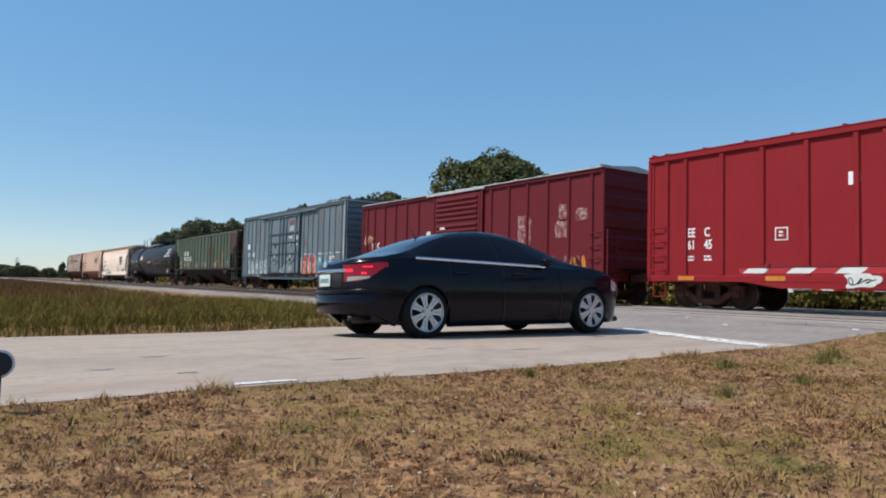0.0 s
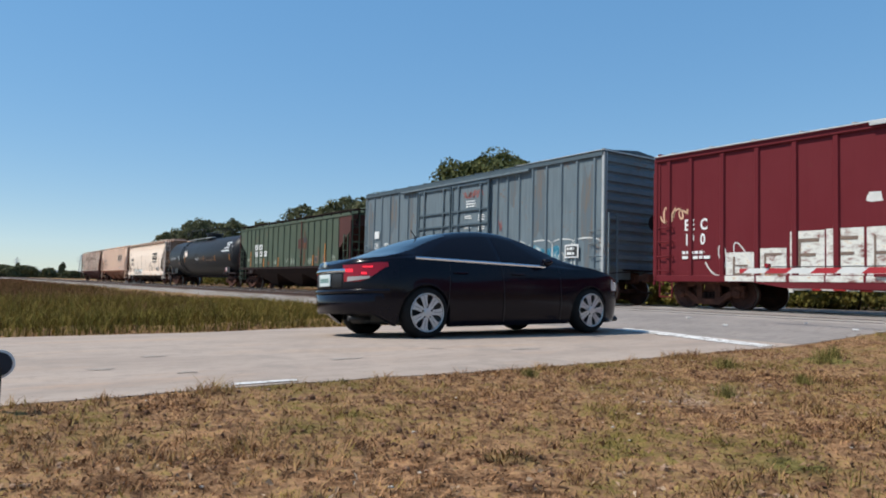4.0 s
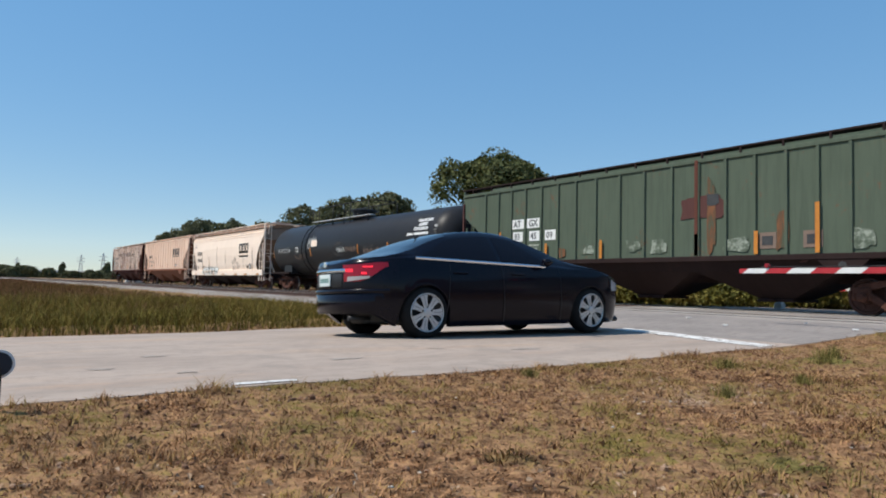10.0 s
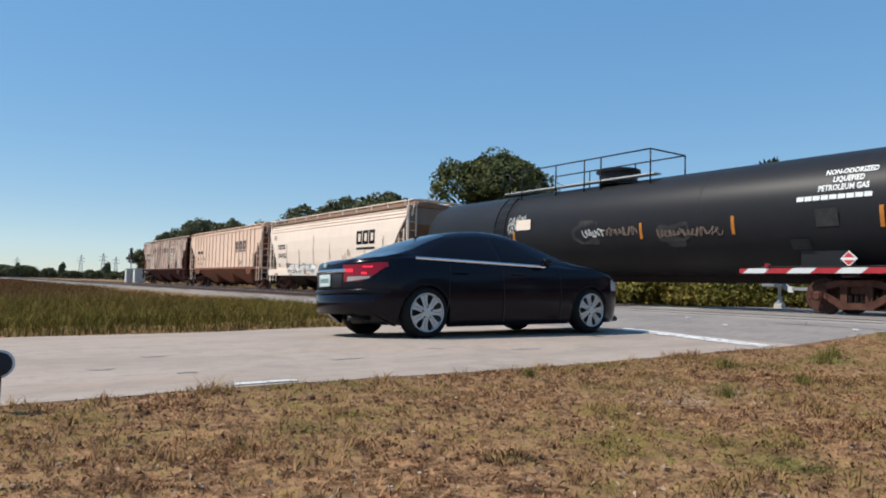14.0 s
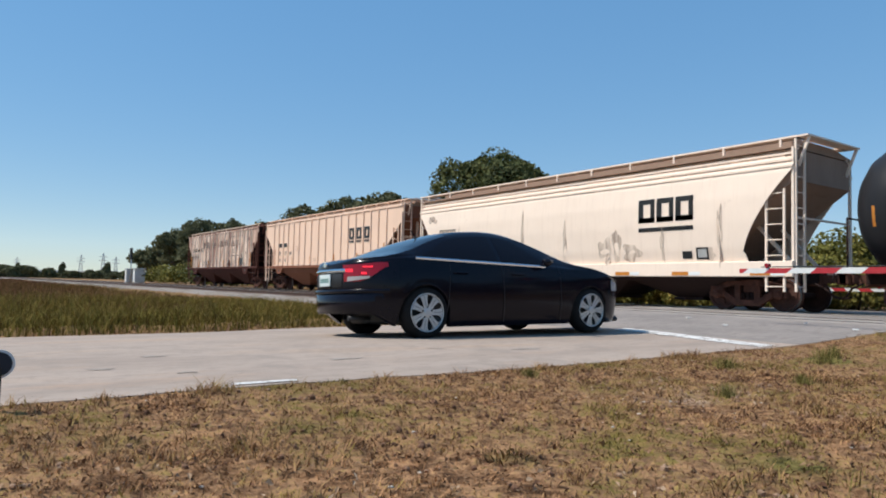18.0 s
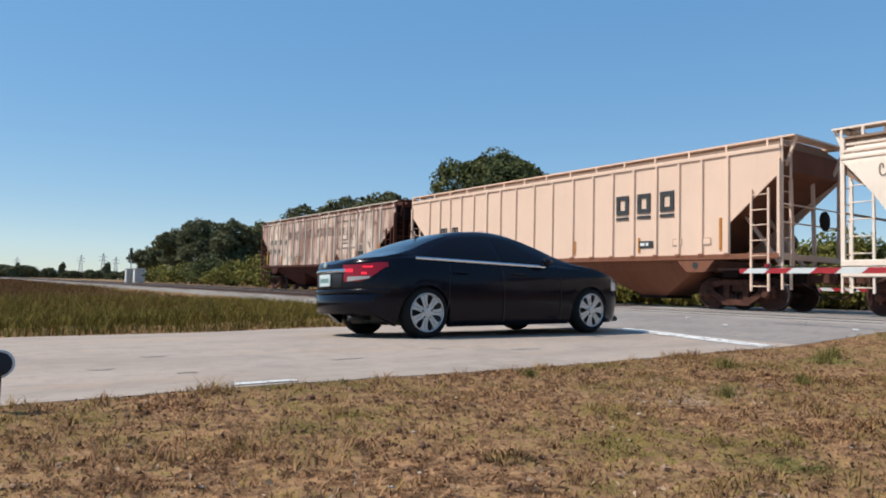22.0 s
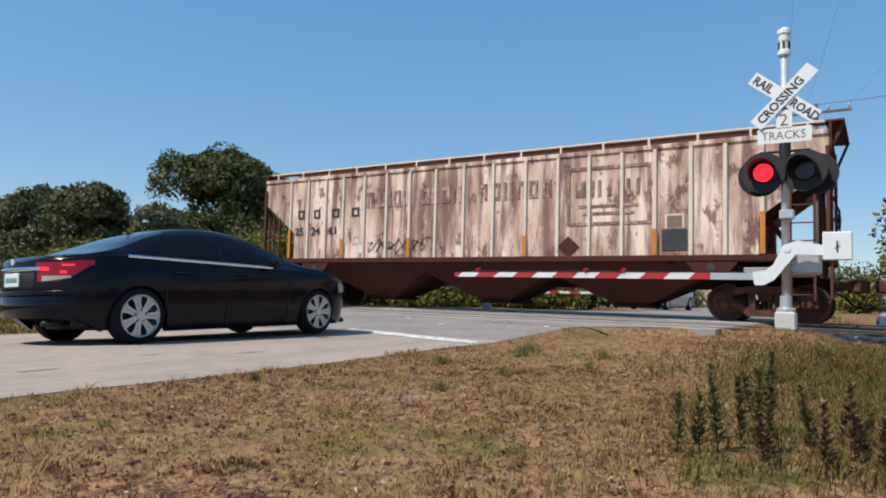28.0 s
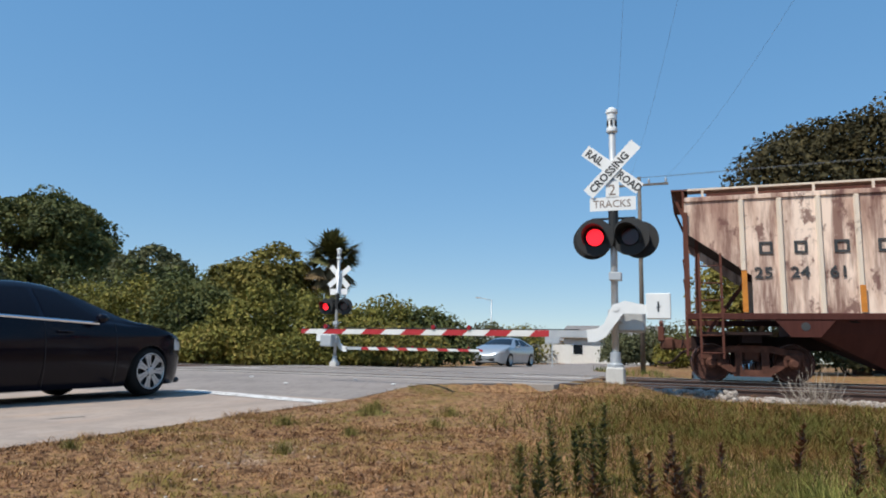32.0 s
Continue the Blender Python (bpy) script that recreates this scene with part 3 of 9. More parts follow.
def rep(name, first, places, turn=None):
    """Repeats of a piece on one mesh, beside it under the same parent."""
    for p in places:
        o = bpy.data.objects.new(name, first.data)
        scene.collection.objects.link(o)
        o.parent = first.parent
        o.location = p
        if turn:
            o.rotation_euler = turn


def wheelset(parent, y):
    bm = bmesh.new()
    rod(bm, (-0.98, 0, 0), (0.98, 0, 0), 0.075, 10)
    for s in (-1, 1):
        prof = [(0.68, 0.14), (0.685, 0.36), (0.665, 0.385), (0.665, 0.445), (0.695, 0.447), (0.71, WHEEL_R), (0.80, WHEEL_R - 0.008), (0.80, 0.36), (0.765, 0.33), (0.76, 0.16), (0.83, 0.14), (0.83, 0.09)]
        lathe(bm, [(s * a, r) for a, r in prof], 28, "x")
        for k in range(5):
            a = k * 1.2566
            rod(bm, (s * 0.755, 0.24 * math.cos(a), 0.24 * math.sin(a)), (s * 0.785, 0.24 * math.cos(a), 0.24 * math.sin(a)), 0.045, 6)
    w = part("wheelset", fix(bm), WHEEL, parent)
    w.location = (0, y, WHEEL_R)
    WHEELSETS.append(w)
    for s in (-1, 1):
        bm = bmesh.new()
        lathe(bm, [(s * 0.715, WHEEL_R + 0.0015), (s * 0.795, WHEEL_R - 0.006)], 28, "x")
        bmesh.ops.delete(bm, geom=[f for f in bm.faces if len(f.verts) > 4], context="FACES_ONLY")
        # tread ring travels with the wheel
        tr = part("tread", fix(bm), TREAD, w)
    return w


def truck(parent, yc):
    bm = bmesh.new()
    box(bm, -0.95, 0.95, -0.17, 0.17, 0.46, 0.72, 0.03)
    box(bm, -0.25, 0.25, -0.25, 0.25, 0.72, 0.86, 0.02)
    t = part("truck", bm, TRUCK, parent, "rust-brown cast steel truck")
    t.location = (0, yc, 0)
    for s in (-1, 1):
        bm = bmesh.new()
        x = s * 0.99
        for a, b, w in (((-0.90, 0.60), (-0.40, 0.72), 0.12), ((-0.40, 0.72), (0.40, 0.72), 0.13), ((0.40, 0.72), (0.90, 0.60), 0.12),
                        ((-0.80, 0.52), (-0.34, 0.22), 0.12), ((0.80, 0.52), (0.34, 0.22), 0.12), ((-0.38, 0.20), (0.38, 0.20), 0.13),
                        ((-0.27, 0.24), (-0.27, 0.68), 0.10), ((0.27, 0.24), (0.27, 0.68), 0.10)):
            bar(bm, (x, a[0], a[1]), (x, b[0], b[1]), 0.15, w, up=(1, 0, 0))
        for q in (-0.84, 0.84):
            box(bm, x - 0.09, x + 0.09, q - 0.20, q + 0.20, 0.47, 0.64, 0.03)
            box(bm, x - 0.08, x + 0.08, q - 0.22, q - 0.13, 0.34, 0.5, 0.02)
            box(bm, x - 0.08, x + 0.08, q + 0.13, q + 0.22, 0.34, 0.5, 0.02)
        f = part("side_frame", fix(bm), TRUCK, t)
        for q in (-0.84, 0.84):
            bm = bmesh.new()
            lathe(bm, [(x + s * 0.0, 0.12), (x + s * 0.10, 0.12), (x + s * 0.12, 0.09), (x + s * 0.15, 0.07)], 12, "x", (0, q, WHEEL_R))
            part("bearing_cap", fix(bm), TRUCK, t)
        bm = bmesh.new()
        for q in (-0.13, 0, 0.13):
            for k in range(5):
                lathe(bm, [(0.27 + k * 0.038, 0.05), (0.29 + k * 0.038, 0.058), (0.30 + k * 0.038, 0.05)], 8, "z", (x, q, 0))
        part("springs", fix(bm), RUST_DK, t)
    wheelset(t, -0.84)
    wheelset(t, 0.84)
    for q in (-1.0, 1.0):
        bm = bmesh.new()
        for s in (-1, 1):
            box(bm, s * 0.75 - 0.05, s * 0.75 + 0.05, q * 0.39 - 0.03, q * 0.39 + 0.03, 0.3, 0.5, 0.01)
        bar(bm, (-0.85, q * 0.36, 0.36), (0.85, q * 0.36, 0.36), 0.06)
        part("brake_beam", bm, RUST_DK, t)
    return t


def coupler(parent, y, s):
    """Coupler and hose at an end; s is the way it points."""
    bm = bmesh.new()
    box(bm, -0.17, 0.17, min(y - s * 0.5, y), max(y - s * 0.5, y), 0.66, 1.0, 0.02)
    bar(bm, (0, y, 0.84), (0, y + s * 0.36, 0.84), 0.16, 0.2)
    box(bm, -0.17, 0.13, min(y + s * 0.34, y + s * 0.62), max(y + s * 0.34, y + s * 0.62), 0.70, 0.99, 0.04)
    bar(bm, (0.16, y + s * 0.3, 0.84), (0.1, y + s * 0.66, 0.84), 0.12, 0.26)
    c = part("coupler", bm, TRUCK, parent)
    bm = bmesh.new()
    pts = [Vector((-0.42, y - s * 0.05, 0.72)), Vector((-0.40, y + s * 0.18, 0.62)), Vector((-0.30, y + s * 0.36, 0.42)), Vector((-0.20, y + s * 0.55, 0.36)), Vector((-0.12, y + s * 0.72, 0.40))]
    for a, b in zip(pts, pts[1:]):
        rod(bm, a, b, 0.028, 7)
    part("air_hose", bm, RUST_DK, parent)
    bm = bmesh.new()
    rod(bm, (-1.45, y + s * 0.1, 0.95), (-0.1, y + s * 0.2, 1.05), 0.018, 6)
    rod(bm, (-1.45, y + s * 0.1, 0.95), (-1.45, y + s * 0.14, 0.72), 0.018, 6)
    part("uncoupling_lever", bm, RUST_DK, parent)


def ladder(parent, material, x, y0, y1, z0, z1, step=0.38, stiles=True, name="ladder"):
    """A ladder in a plane of constant x."""
    bm = bmesh.new()
    if stiles:
        for y in (y0, y1):
            bar(bm, (x, y, z0), (x, y, z1), 0.05, 0.05)
    z = z0 + 0.12
    while z < z1:
        rod(bm, (x - 0.02, y0, z), (x - 0.02, y1, z), 0.016, 6)
        z += step
    return part(name, bm, material, parent)


def end_ladder(parent, material, y, x0, x1, z0, z1, step=0.38):
    bm = bmesh.new()
    for x in (x0, x1):
        bar(bm, (x, y, z0), (x, y, z1), 0.05, 0.05)
    z = z0 + 0.12
    while z < z1:
        rod(bm, (x0, y, z), (x1, y, z), 0.016, 6)
        z += step
    return part("end_ladder", bm, material, parent)


def plate(parent, name, material, y0, y1, z0, z1, x, label="", proud=0.006):
    bm = bmesh.new()
    box(bm, x - proud, x + 0.002, y0, y1, z0, z1)
    return part(name, bm, material, parent, label)


def bars_text(parent, name, material, y, z, x, lines, size, width, label=""):
    """Unreadable writing as rows of plain bars; y is the reader's left end."""
    ob = None
    rnd = random.Random(int(abs(y * 100 + z * 37)))
    for i in range(lines):
        yy = y
        zz = z - i * size * 1.7
        end = y - width * rnd.uniform(0.75, 1.0)
        while yy > end:
            w = rnd.uniform(0.8, 2.4) * size
            bm = bmesh.new()
            box(bm, x - 0.005, x + 0.002, max(end, yy - w), yy, zz - size, zz)
            ob = part(name, bm, material, parent, label)
            yy -= w + size * 0.5
    return ob


def squiggle(parent, material, y, z, x, w, h, seed, thick=0.05, loops=6, name="graffiti", label=""):
    """Spray-can line work: a looping ribbon in the plane of the side."""
    rnd = random.Random(seed)
    bm = bmesh.new()
    pts = []
    n = loops * 14
    a, b, c = rnd.uniform(0, 6), rnd.uniform(0, 6), rnd.uniform(1.7, 2.6)
    for i in range(n + 1):
        t = i / n
        yy = y - w * t + 0.16 * w / loops * 3 * math.sin(loops * 6.283 * t + a)
        zz = z + h * (0.5 + 0.36 * math.sin(loops * c * 3.1 * t + b) + 0.14 * math.sin(loops * 9 * t + a))
        pts.append(Vector((x, yy, zz)))
    prev = None
    for i, p in enumerate(pts):
        d = (pts[min(i + 1, n)] - pts[max(i - 1, 0)]).normalized()
        s = Vector((0, -d.z, d.y)) * thick * rnd.uniform(0.75, 1.1) / 2
        cur = (bm.verts.new(p + s), bm.verts.new(p - s))
        if prev:
            bm.faces.new((prev[0], prev[1], cur[1], cur[0]))
        prev = cur
    for f in bm.faces:
        f.normal_update()
    return part(name, bm, material, parent, label)


def blob_patch(parent, material, y, z, x, w, h, seed, name="graffiti", label="", square=0.6):
    """A filled uneven patch of paint on the side."""
    rnd = random.Random(seed)
    bm = bmesh.new()
    n = 44
    k1, k2 = rnd.uniform(0, 6), rnd.uniform(0, 6)
    ring = []
    for i in range(n):
        a = -i * 6.283 / n
        r = 1 + (0.13 * math.sin(3 * a + k1) + 0.10 * math.sin(5 * a + k2)) * square / 0.6 + rnd.uniform(-0.05, 0.05)
        cy = math.copysign(abs(math.cos(a)) ** square, math.cos(a))
        cz = math.copysign(abs(math.sin(a)) ** square, math.sin(a))
        ring.append(bm.verts.new((x, y - w / 2 - cy * r * w / 2, z + h / 2 + cz * r * h / 2)))
    bm.faces.new(ring)
    return part(name, bm, material, parent, label)


def railcar(name, label, y_right, y_left, sill_z, truck_in=2.35, bolster=True):
    c = thing(name, label, "freight car", "cars of the freight train")
    L = y_left - y_right
    CARS.append((c, (y_right + y_left) / 2))
    for s in (-1, 1):
        truck(c, s * (L / 2 - truck_in))
        coupler(c, s * L / 2, s)
    bm = bmesh.new()
    box(bm, -0.22, 0.22, -L / 2 + 0.05, L / 2 - 0.05, 0.72, 1.02)
    for s in (-1, 1):
        box(bm, -1.3, 1.3, s * (L / 2 - truck_in) - 0.2, s * (L / 2 - truck_in) + 0.2, 0.86, max(1.05, sill_z))
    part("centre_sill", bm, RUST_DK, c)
    return c, L / 2


HW = 1.55


def boxcar(name, label, y_right, y_left, top, paint, posts, door, roof_mat, corrugations, sill=0.72, post_w=0.10, truck_in=1.35, chord=None):
    c, h = railcar(name, label, y_right, y_left, sill, truck_in)
    # side walls, floor and ends
    for s, nm in ((-1, "side_wall"), (1, "side_wall")):
        bm = bmesh.new()
        a, b = sorted((s * (HW - 0.09), s * (HW - 0.05)))
        box(bm, a, b, -h + 0.05, h - 0.05, sill + 0.1, top)
        part(nm, bm, paint, c)
        bm = bmesh.new()
        a, b = sorted((s * (HW - 0.06), s * HW))
        box(bm, a, b, -h, h, sill, sill + 0.17, 0.01)
        # the sill deepens towards the middle
        prism(bm, [(-h * 0.62, sill), (-h * 0.5, sill - 0.14), (h * 0.5, sill - 0.14), (h * 0.62, sill)], "x", a, b - 0.004)
        part("side_sill", fix(bm), chord or paint, c)
        bm = bmesh.new()
        a, b = sorted((s * (HW - 0.12), s * (HW + 0.02)))
        box(bm, a, b, -h - 0.02, h + 0.02, top - 0.12, top + 0.03, 0.015)
        part("top_chord", bm, chord or paint, c)
        bm = bmesh.new()
        x0, x1 = s * (HW - 0.055), s * HW
        vs = [(x0, -post_w / 2 - 0.04), (x1, -post_w / 2), (x1, post_w / 2), (x0, post_w / 2 + 0.04)]
        prism(bm, vs, "z", sill + 0.171, top - 0.121)
        first = part("post", fix(bm), paint, c)
        first.location.y = posts[0]
        rep("post", first, [(0, y, 0) for y in posts[1:]])
    for s in (-1, 1):
        bm = bmesh.new()
        n, z0, z1 = corrugations, sill + 0.25, top - 0.05
        pts = [(s * h * 0 + 0.0, sill), (0.0, z0)]
        step = (z1 - z0) / n
        for i in range(n):
            for q, d in ((0.12, 0.0), (0.28, 0.07), (0.72, 0.07), (0.88, 0.0)):
                pts.append((d, z0 + (i + q) * step))
        pts += [(0.0, top + 0.12), (-0.08, top + 0.12), (-0.08, sill)]
        lo = [bm.verts.new((-HW + 0.03, s * (h - 0.05 + d), z)) for d, z in pts]
        hi = [bm.verts.new((HW - 0.03, s * (h - 0.05 + d), z)) for d, z in pts]
        for i in range(len(pts)):
            j = (i + 1) % len(pts)
            bm.faces.new((lo[i], lo[j], hi[j], hi[i]))
        bm.faces.new(lo)
        bm.faces.new(hi[::-1])
        part("end_wall", fix(bm), paint, c)
        for q in (-HW + 0.0, HW - 0.09):
            bm = bmesh.new()
            box(bm, q, q + 0.09, s * h - 0.06, s * h + 0.06, sill, top, 0.02)
            part("corner_post", bm, paint, c)
        end_ladder(c, paint, s * (h + 0.12), -HW + 0.12, -HW + 0.52, sill - 0.1, top - (0.4 if s > 0 else 1.9))
        bm = bmesh.new()
        box(bm, -0.6, 0.6, s * (h + 0.12) - 0.15, s * (h + 0.12) + 0.15, 1.05, 1.09)
        part("crossover_platform", bm, RUST_DK, c)
    bm = bmesh.new()
    lathe(bm, [(-h - 0.22, 0.02), (-h - 0.24, 0.25), (-h - 0.26, 0.25), (-h - 0.27, 0.03)], 16, "y", (0.55, 0, top - 2.1))
    part("brake_wheel", fix(bm), RUST_DK, c)
    # roof of cross panels
    bm = bmesh.new()
    rise = 0.16
    prism(bm, [(-HW - 0.03, top + 0.03), (-HW - 0.03, top + 0.06), (0, top + 0.06 + rise), (HW + 0.03, top + 0.06), (HW + 0.03, top + 0.03)], "y", -h - 0.03, h + 0.03)
    rf = part("roof", fix(bm), roof_mat, c)
    bm = bmesh.new()
    for s in (-1, 1):
        bar(bm, (s * (HW + 0.02), 0, top + 0.075), (0, 0, top + 0.075 + rise), 0.06, 0.04)
    first = part("roof_rib", bm, roof_mat, rf)
    first.location.y = -h + 0.5
    rep("roof_rib", first, [(0, -h + 0.5 + i * 1.19, 0) for i in range(1, int((2 * h - 0.5) / 1.19) + 1)])
    bm = bmesh.new()
    box(bm, -HW + 0.1, HW - 0.1, -h + 0.1, h - 0.1, sill + 0.08, sill + 0.2)
    part("floor", bm, RUST_DK, c)
    # side grabs and steps at the corners
    for y in (-h + 0.1, h - 0.55):
        for q in range(4):
            bm = bmesh.new()
            zz = sill + 0.3 + 0.4 * q
            rod(bm, (-HW - 0.05, y, zz), (-HW - 0.05, y + 0.45, zz), 0.016, 6)
            for e in (y, y + 0.45):
                rod(bm, (-HW - 0.05, e, zz), (-HW + 0.04, e, zz), 0.016, 6)
            part("grab_iron", bm, paint, c)
        bm = bmesh.new()
        for q in (y, y + 0.4):
            bar(bm, (-HW + 0.02, q, sill), (-HW + 0.02, q, sill - 0.42), 0.03)
        bar(bm, (-HW + 0.02, y, sill - 0.42), (-HW + 0.02, y + 0.4, sill - 0.42), 0.03)
        part("stirrup_step", bm, paint, c)
    return c, h


# A: bright red boxcar
A, hA = boxcar("boxcar", "clean red outside-post boxcar with white stencilled marks", -2.64, 12.70, 4.22, RED_A,
               [-7.1, -5.9, -4.75, -3.6, -2.45, 2.1, 3.2, 4.3, 5.4, 6.5, 7.1], None, RED_A, 5, truck_in=1.55)
bm = bmesh.new()
box(bm, -HW - 0.035, -HW + 0.01, -1.9, 1.55, 0.95, 4.05, 0.015)
dr = part("door", bm, RED_A, A, "red sliding door")
bm = bmesh.new()
for z in (1.2, 1.8, 2.4, 3.0, 3.6):
    bar(bm, (-HW - 0.045, -1.8, z), (-HW - 0.045, 1.45, z), 0.05, 0.14, up=(1, 0, 0))
part("door_rib", bm, RED_A, dr)
for y, z, t in ((6.44, 1.93, "EE"), (5.93, 1.93, "C"), (6.44, 1.60, "61"), (5.93, 1.60, "45")):
    lettering("car_mark" if z > 1.8 else "car_number", t, 0.34, side(y, z, -HW + 0.046), WHITE, A, "white stencilled marks", 0.72, 0.008)
bars_text(A, "stencil", WHITE, 6.44, 1.42, -HW + 0.048, 2, 0.05, 0.26)
bars_text(A, "stencil", WHITE, 5.93, 1.42, -HW + 0.048, 2, 0.05, 0.26)
plate(A, "panel_frame", WHITE, 3.66, 3.98, 1.74, 2.06, -HW + 0.048)
plate(A, "panel_inner", RED_A, 3.69, 3.95, 1.77, 2.03, -HW + 0.043)
bars_text(A, "stencil", WHITE, 3.88, 1.97, -HW + 0.036, 2, 0.05, 0.12)
plate(A, "notice", WHITE, 2.02, 2.28, 2.92, 3.22, -HW + 0.046, "white paper notice")
plate(A, "notice_print", GREYMARK, 2.12, 2.18, 3.02, 3.14, -HW + 0.039)
for y in (6.2, 3.7, -4.0, -6.4):
    plate(A, "reflector", ORANGE, y, y + 0.5, 0.76, 0.87, -HW, "orange reflective strip")
blob_patch(A, PALEM, 2.35, 0.62, -HW - 0.01, 0.7, 0.32, 4, label="peeling white patch")
squiggle(A, BLACKMARK, 2.3, 0.68, -HW - 0.014, 0.55, 0.16, 5, 0.025, 3)

# B: darker red boxcar with a louvred door
B, hB = boxcar("boxcar", "faded dark-red boxcar with ribbed door and graffiti", 14.47, 29.81, 4.22, RED_B,
               [-7.2, -6.2, -5.2, -4.2, -3.2, -2.2, 2.75, 3.7, 4.65, 5.6, 6.55, 7.25], None, ROOF, 5)
bm = bmesh.new()
box(bm, -HW - 0.03, -HW + 0.01, -1.6, 1.4, 0.95, 4.08, 0.015)
dr = part("door", bm, RED_B, B, "red sliding door with horizontal ribs")
bm = bmesh.new()
vs = [(-HW - 0.03, -0.09), (-HW - 0.085, -0.03), (-HW - 0.085, 0.01), (-HW - 0.03, 0.05)]
lo = [bm.verts.new((x, -1.45, z)) for x, z in vs]
hi = [bm.verts.new((x, 1.25, z)) for x, z in vs]
for i in range(3):
    bm.faces.new((lo[i], lo[i + 1], hi[i + 1], hi[i]))
bm.faces.new(lo)
bm.faces.new(hi)
rb = part("door_rib", fix(bm), RED_B, dr)
rb.location.z = 2.06
rep("door_rib", rb, [(0, 0, z) for z in (2.26, 2.46, 2.66, 2.86, 3.12, 3.32, 3.52, 3.72, 3.92)])
bm = bmesh.new()
box(bm, -HW - 0.036, -HW - 0.031, -1.4, 1.1, 1.02, 1.86)
part("painted_patch", bm, PEEL, dr, "peeling white lettering over the door foot")
for z in (1.14, 1.40, 1.66):
    bm = bmesh.new()
    bar(bm, (-HW - 0.05, -1.45, z), (-HW - 0.05, 1.25, z), 0.05, 0.05)
    part("door_rib", bm, PEEL, dr)
bm = bmesh.new()
box(bm, -HW - 0.06, -HW - 0.03, -0.3, 0.35, 1.89, 1.97, 0.01)
part("door_latch", bm, RUST_DK, dr)
bm = bmesh.new()
box(bm, -HW - 0.075, -HW - 0.045, -hB, hB, 4.235, 4.27, 0.005)
part("roof_edge", bm, ROOF, B, "pale metal roof edge")
bm = bmesh.new()
box(bm, -HW - 0.082, -HW - 0.05, -1.9, 2.0, 4.16, 4.25, 0.005)
part("roof_edge", bm, ROOF, B)
for y in (-1.7, 1.5):
    bm = bmesh.new()
    box(bm, -HW - 0.04, -HW + 0.03, y - 0.07, y + 0.07, 0.9, 4.12, 0.01)
    part("door_post", bm, RED_B, B)
bm = bmesh.new()
box(bm, -HW - 0.06, -HW + 0.0, -4.6, 1.95, 0.86, 0.93, 0.008)
part("door_track", bm, RED_B, B)
lettering("car_mark", "EE  C", 0.42, side(6.75, 2.12, -HW + 0.045), WHITE, B, "white reporting letters", 0.75, 0.01)
lettering("car_number", "19  0", 0.42, side(6.75, 1.72, -HW + 0.045), WHITE, B, "white car number", 0.75, 0.01)
bars_text(B, "stencil", WHITE, 6.8, 1.55, -HW + 0.03, 2, 0.08, 0.9)
squiggle(B, PEACHM, 7.5, 2.35, -HW + 0.045, 1.0, 0.45, 11, 0.05, 4, label="peach spray-paint tag")
for i, (yy, ww, zz, hh_) in enumerate(((5.5, 0.8, 0.76, 0.72), (4.65, 0.74, 0.76, 0.8), (3.82, 0.8, 0.74, 1.2), (2.98, 0.8, 0.74, 1.22), (2.12, 0.58, 0.74, 1.22))):
    plate(B, "graffiti", PEEL, yy - ww, yy, 0.9, zz + hh_, -HW + 0.048, "peeling white block lettering", 0.004)
    plate(B, "graffiti", PEEL, yy - ww, yy, 0.74, 0.885, -HW, "", 0.004)
    e = -HW + 0.040
    for k, (a0, a1, b0, b1) in enumerate(((0.25, 0.32, 0.2, 0.85), (0.32, 0.85, 0.2, 0.27), (0.32, 0.75, 0.50, 0.56), (0.32, 0.85, 0.78, 0.85))):
        if (i + k) % 4 != 3:
            plate(B, "letter_stroke", GREYMARK, yy - ww * a1, yy - ww * a0, zz + hh_ * b0, zz + hh_ * b1, e, "", 0.004)
squiggle(B, PALEM, 5.9, 0.85, -HW + 0.040, 1.3, 0.9, 71, 0.035, 3)
squiggle(B, ORANGE, 4.6, 0.8, -HW + 0.040, 0.5, 0.3, 72, 0.06, 2)
blob_patch(B, PALEM, 2.1, 2.5, -HW + 0.045, 0.30, 0.22, 33, square=0.4)
blob_patch(B, PALEM, 0.95, 2.72, -HW - 0.085, 0.35, 0.12, 34)
blob_patch(B, CHALK, -3.70, 1.95, -HW + 0.045, 0.70, 1.02, 41, label="chalky faded patch", square=0.25)
blob_patch(B, CHALK, -5.6, 2.1, -HW + 0.045, 0.7, 0.6, 42, square=0.3)
blob_patch(B, CHALK, -5.75, 2.7, -HW + 0.045, 0.45, 0.55, 43, square=0.3)
blob_patch(B, CHALK, -6.5, 2.65, -HW + 0.045, 0.5, 0.4, 44, square=0.3)
blob_patch(B, CHALK, -1.4, 0.95, -HW + 0.045, 2.2, 0.5, 45, square=0.3)
for k in range(5):
    squiggle(B, CHALK, -1.3 - k * 1.15, 0.95, -HW + 0.040, 0.9, 0.6, 81 + k, 0.04, 5)
squiggle(B, ORANGE, -6.35, 0.95, -HW + 0.040, 0.6, 0.55, 47, 0.08, 3, label="orange spray-paint tag")
squiggle(B, ORANGE, -3.5, 0.95, -HW + 0.040, 0.3, 0.3, 48, 0.06, 2)
plate(B, "panel_frame", WHITE, -4.75, -4.3, 1.22, 1.5, -HW + 0.046)
plate(B, "panel_inner", RED_B, -4.71, -4.34, 1.26, 1.46, -HW + 0.039)

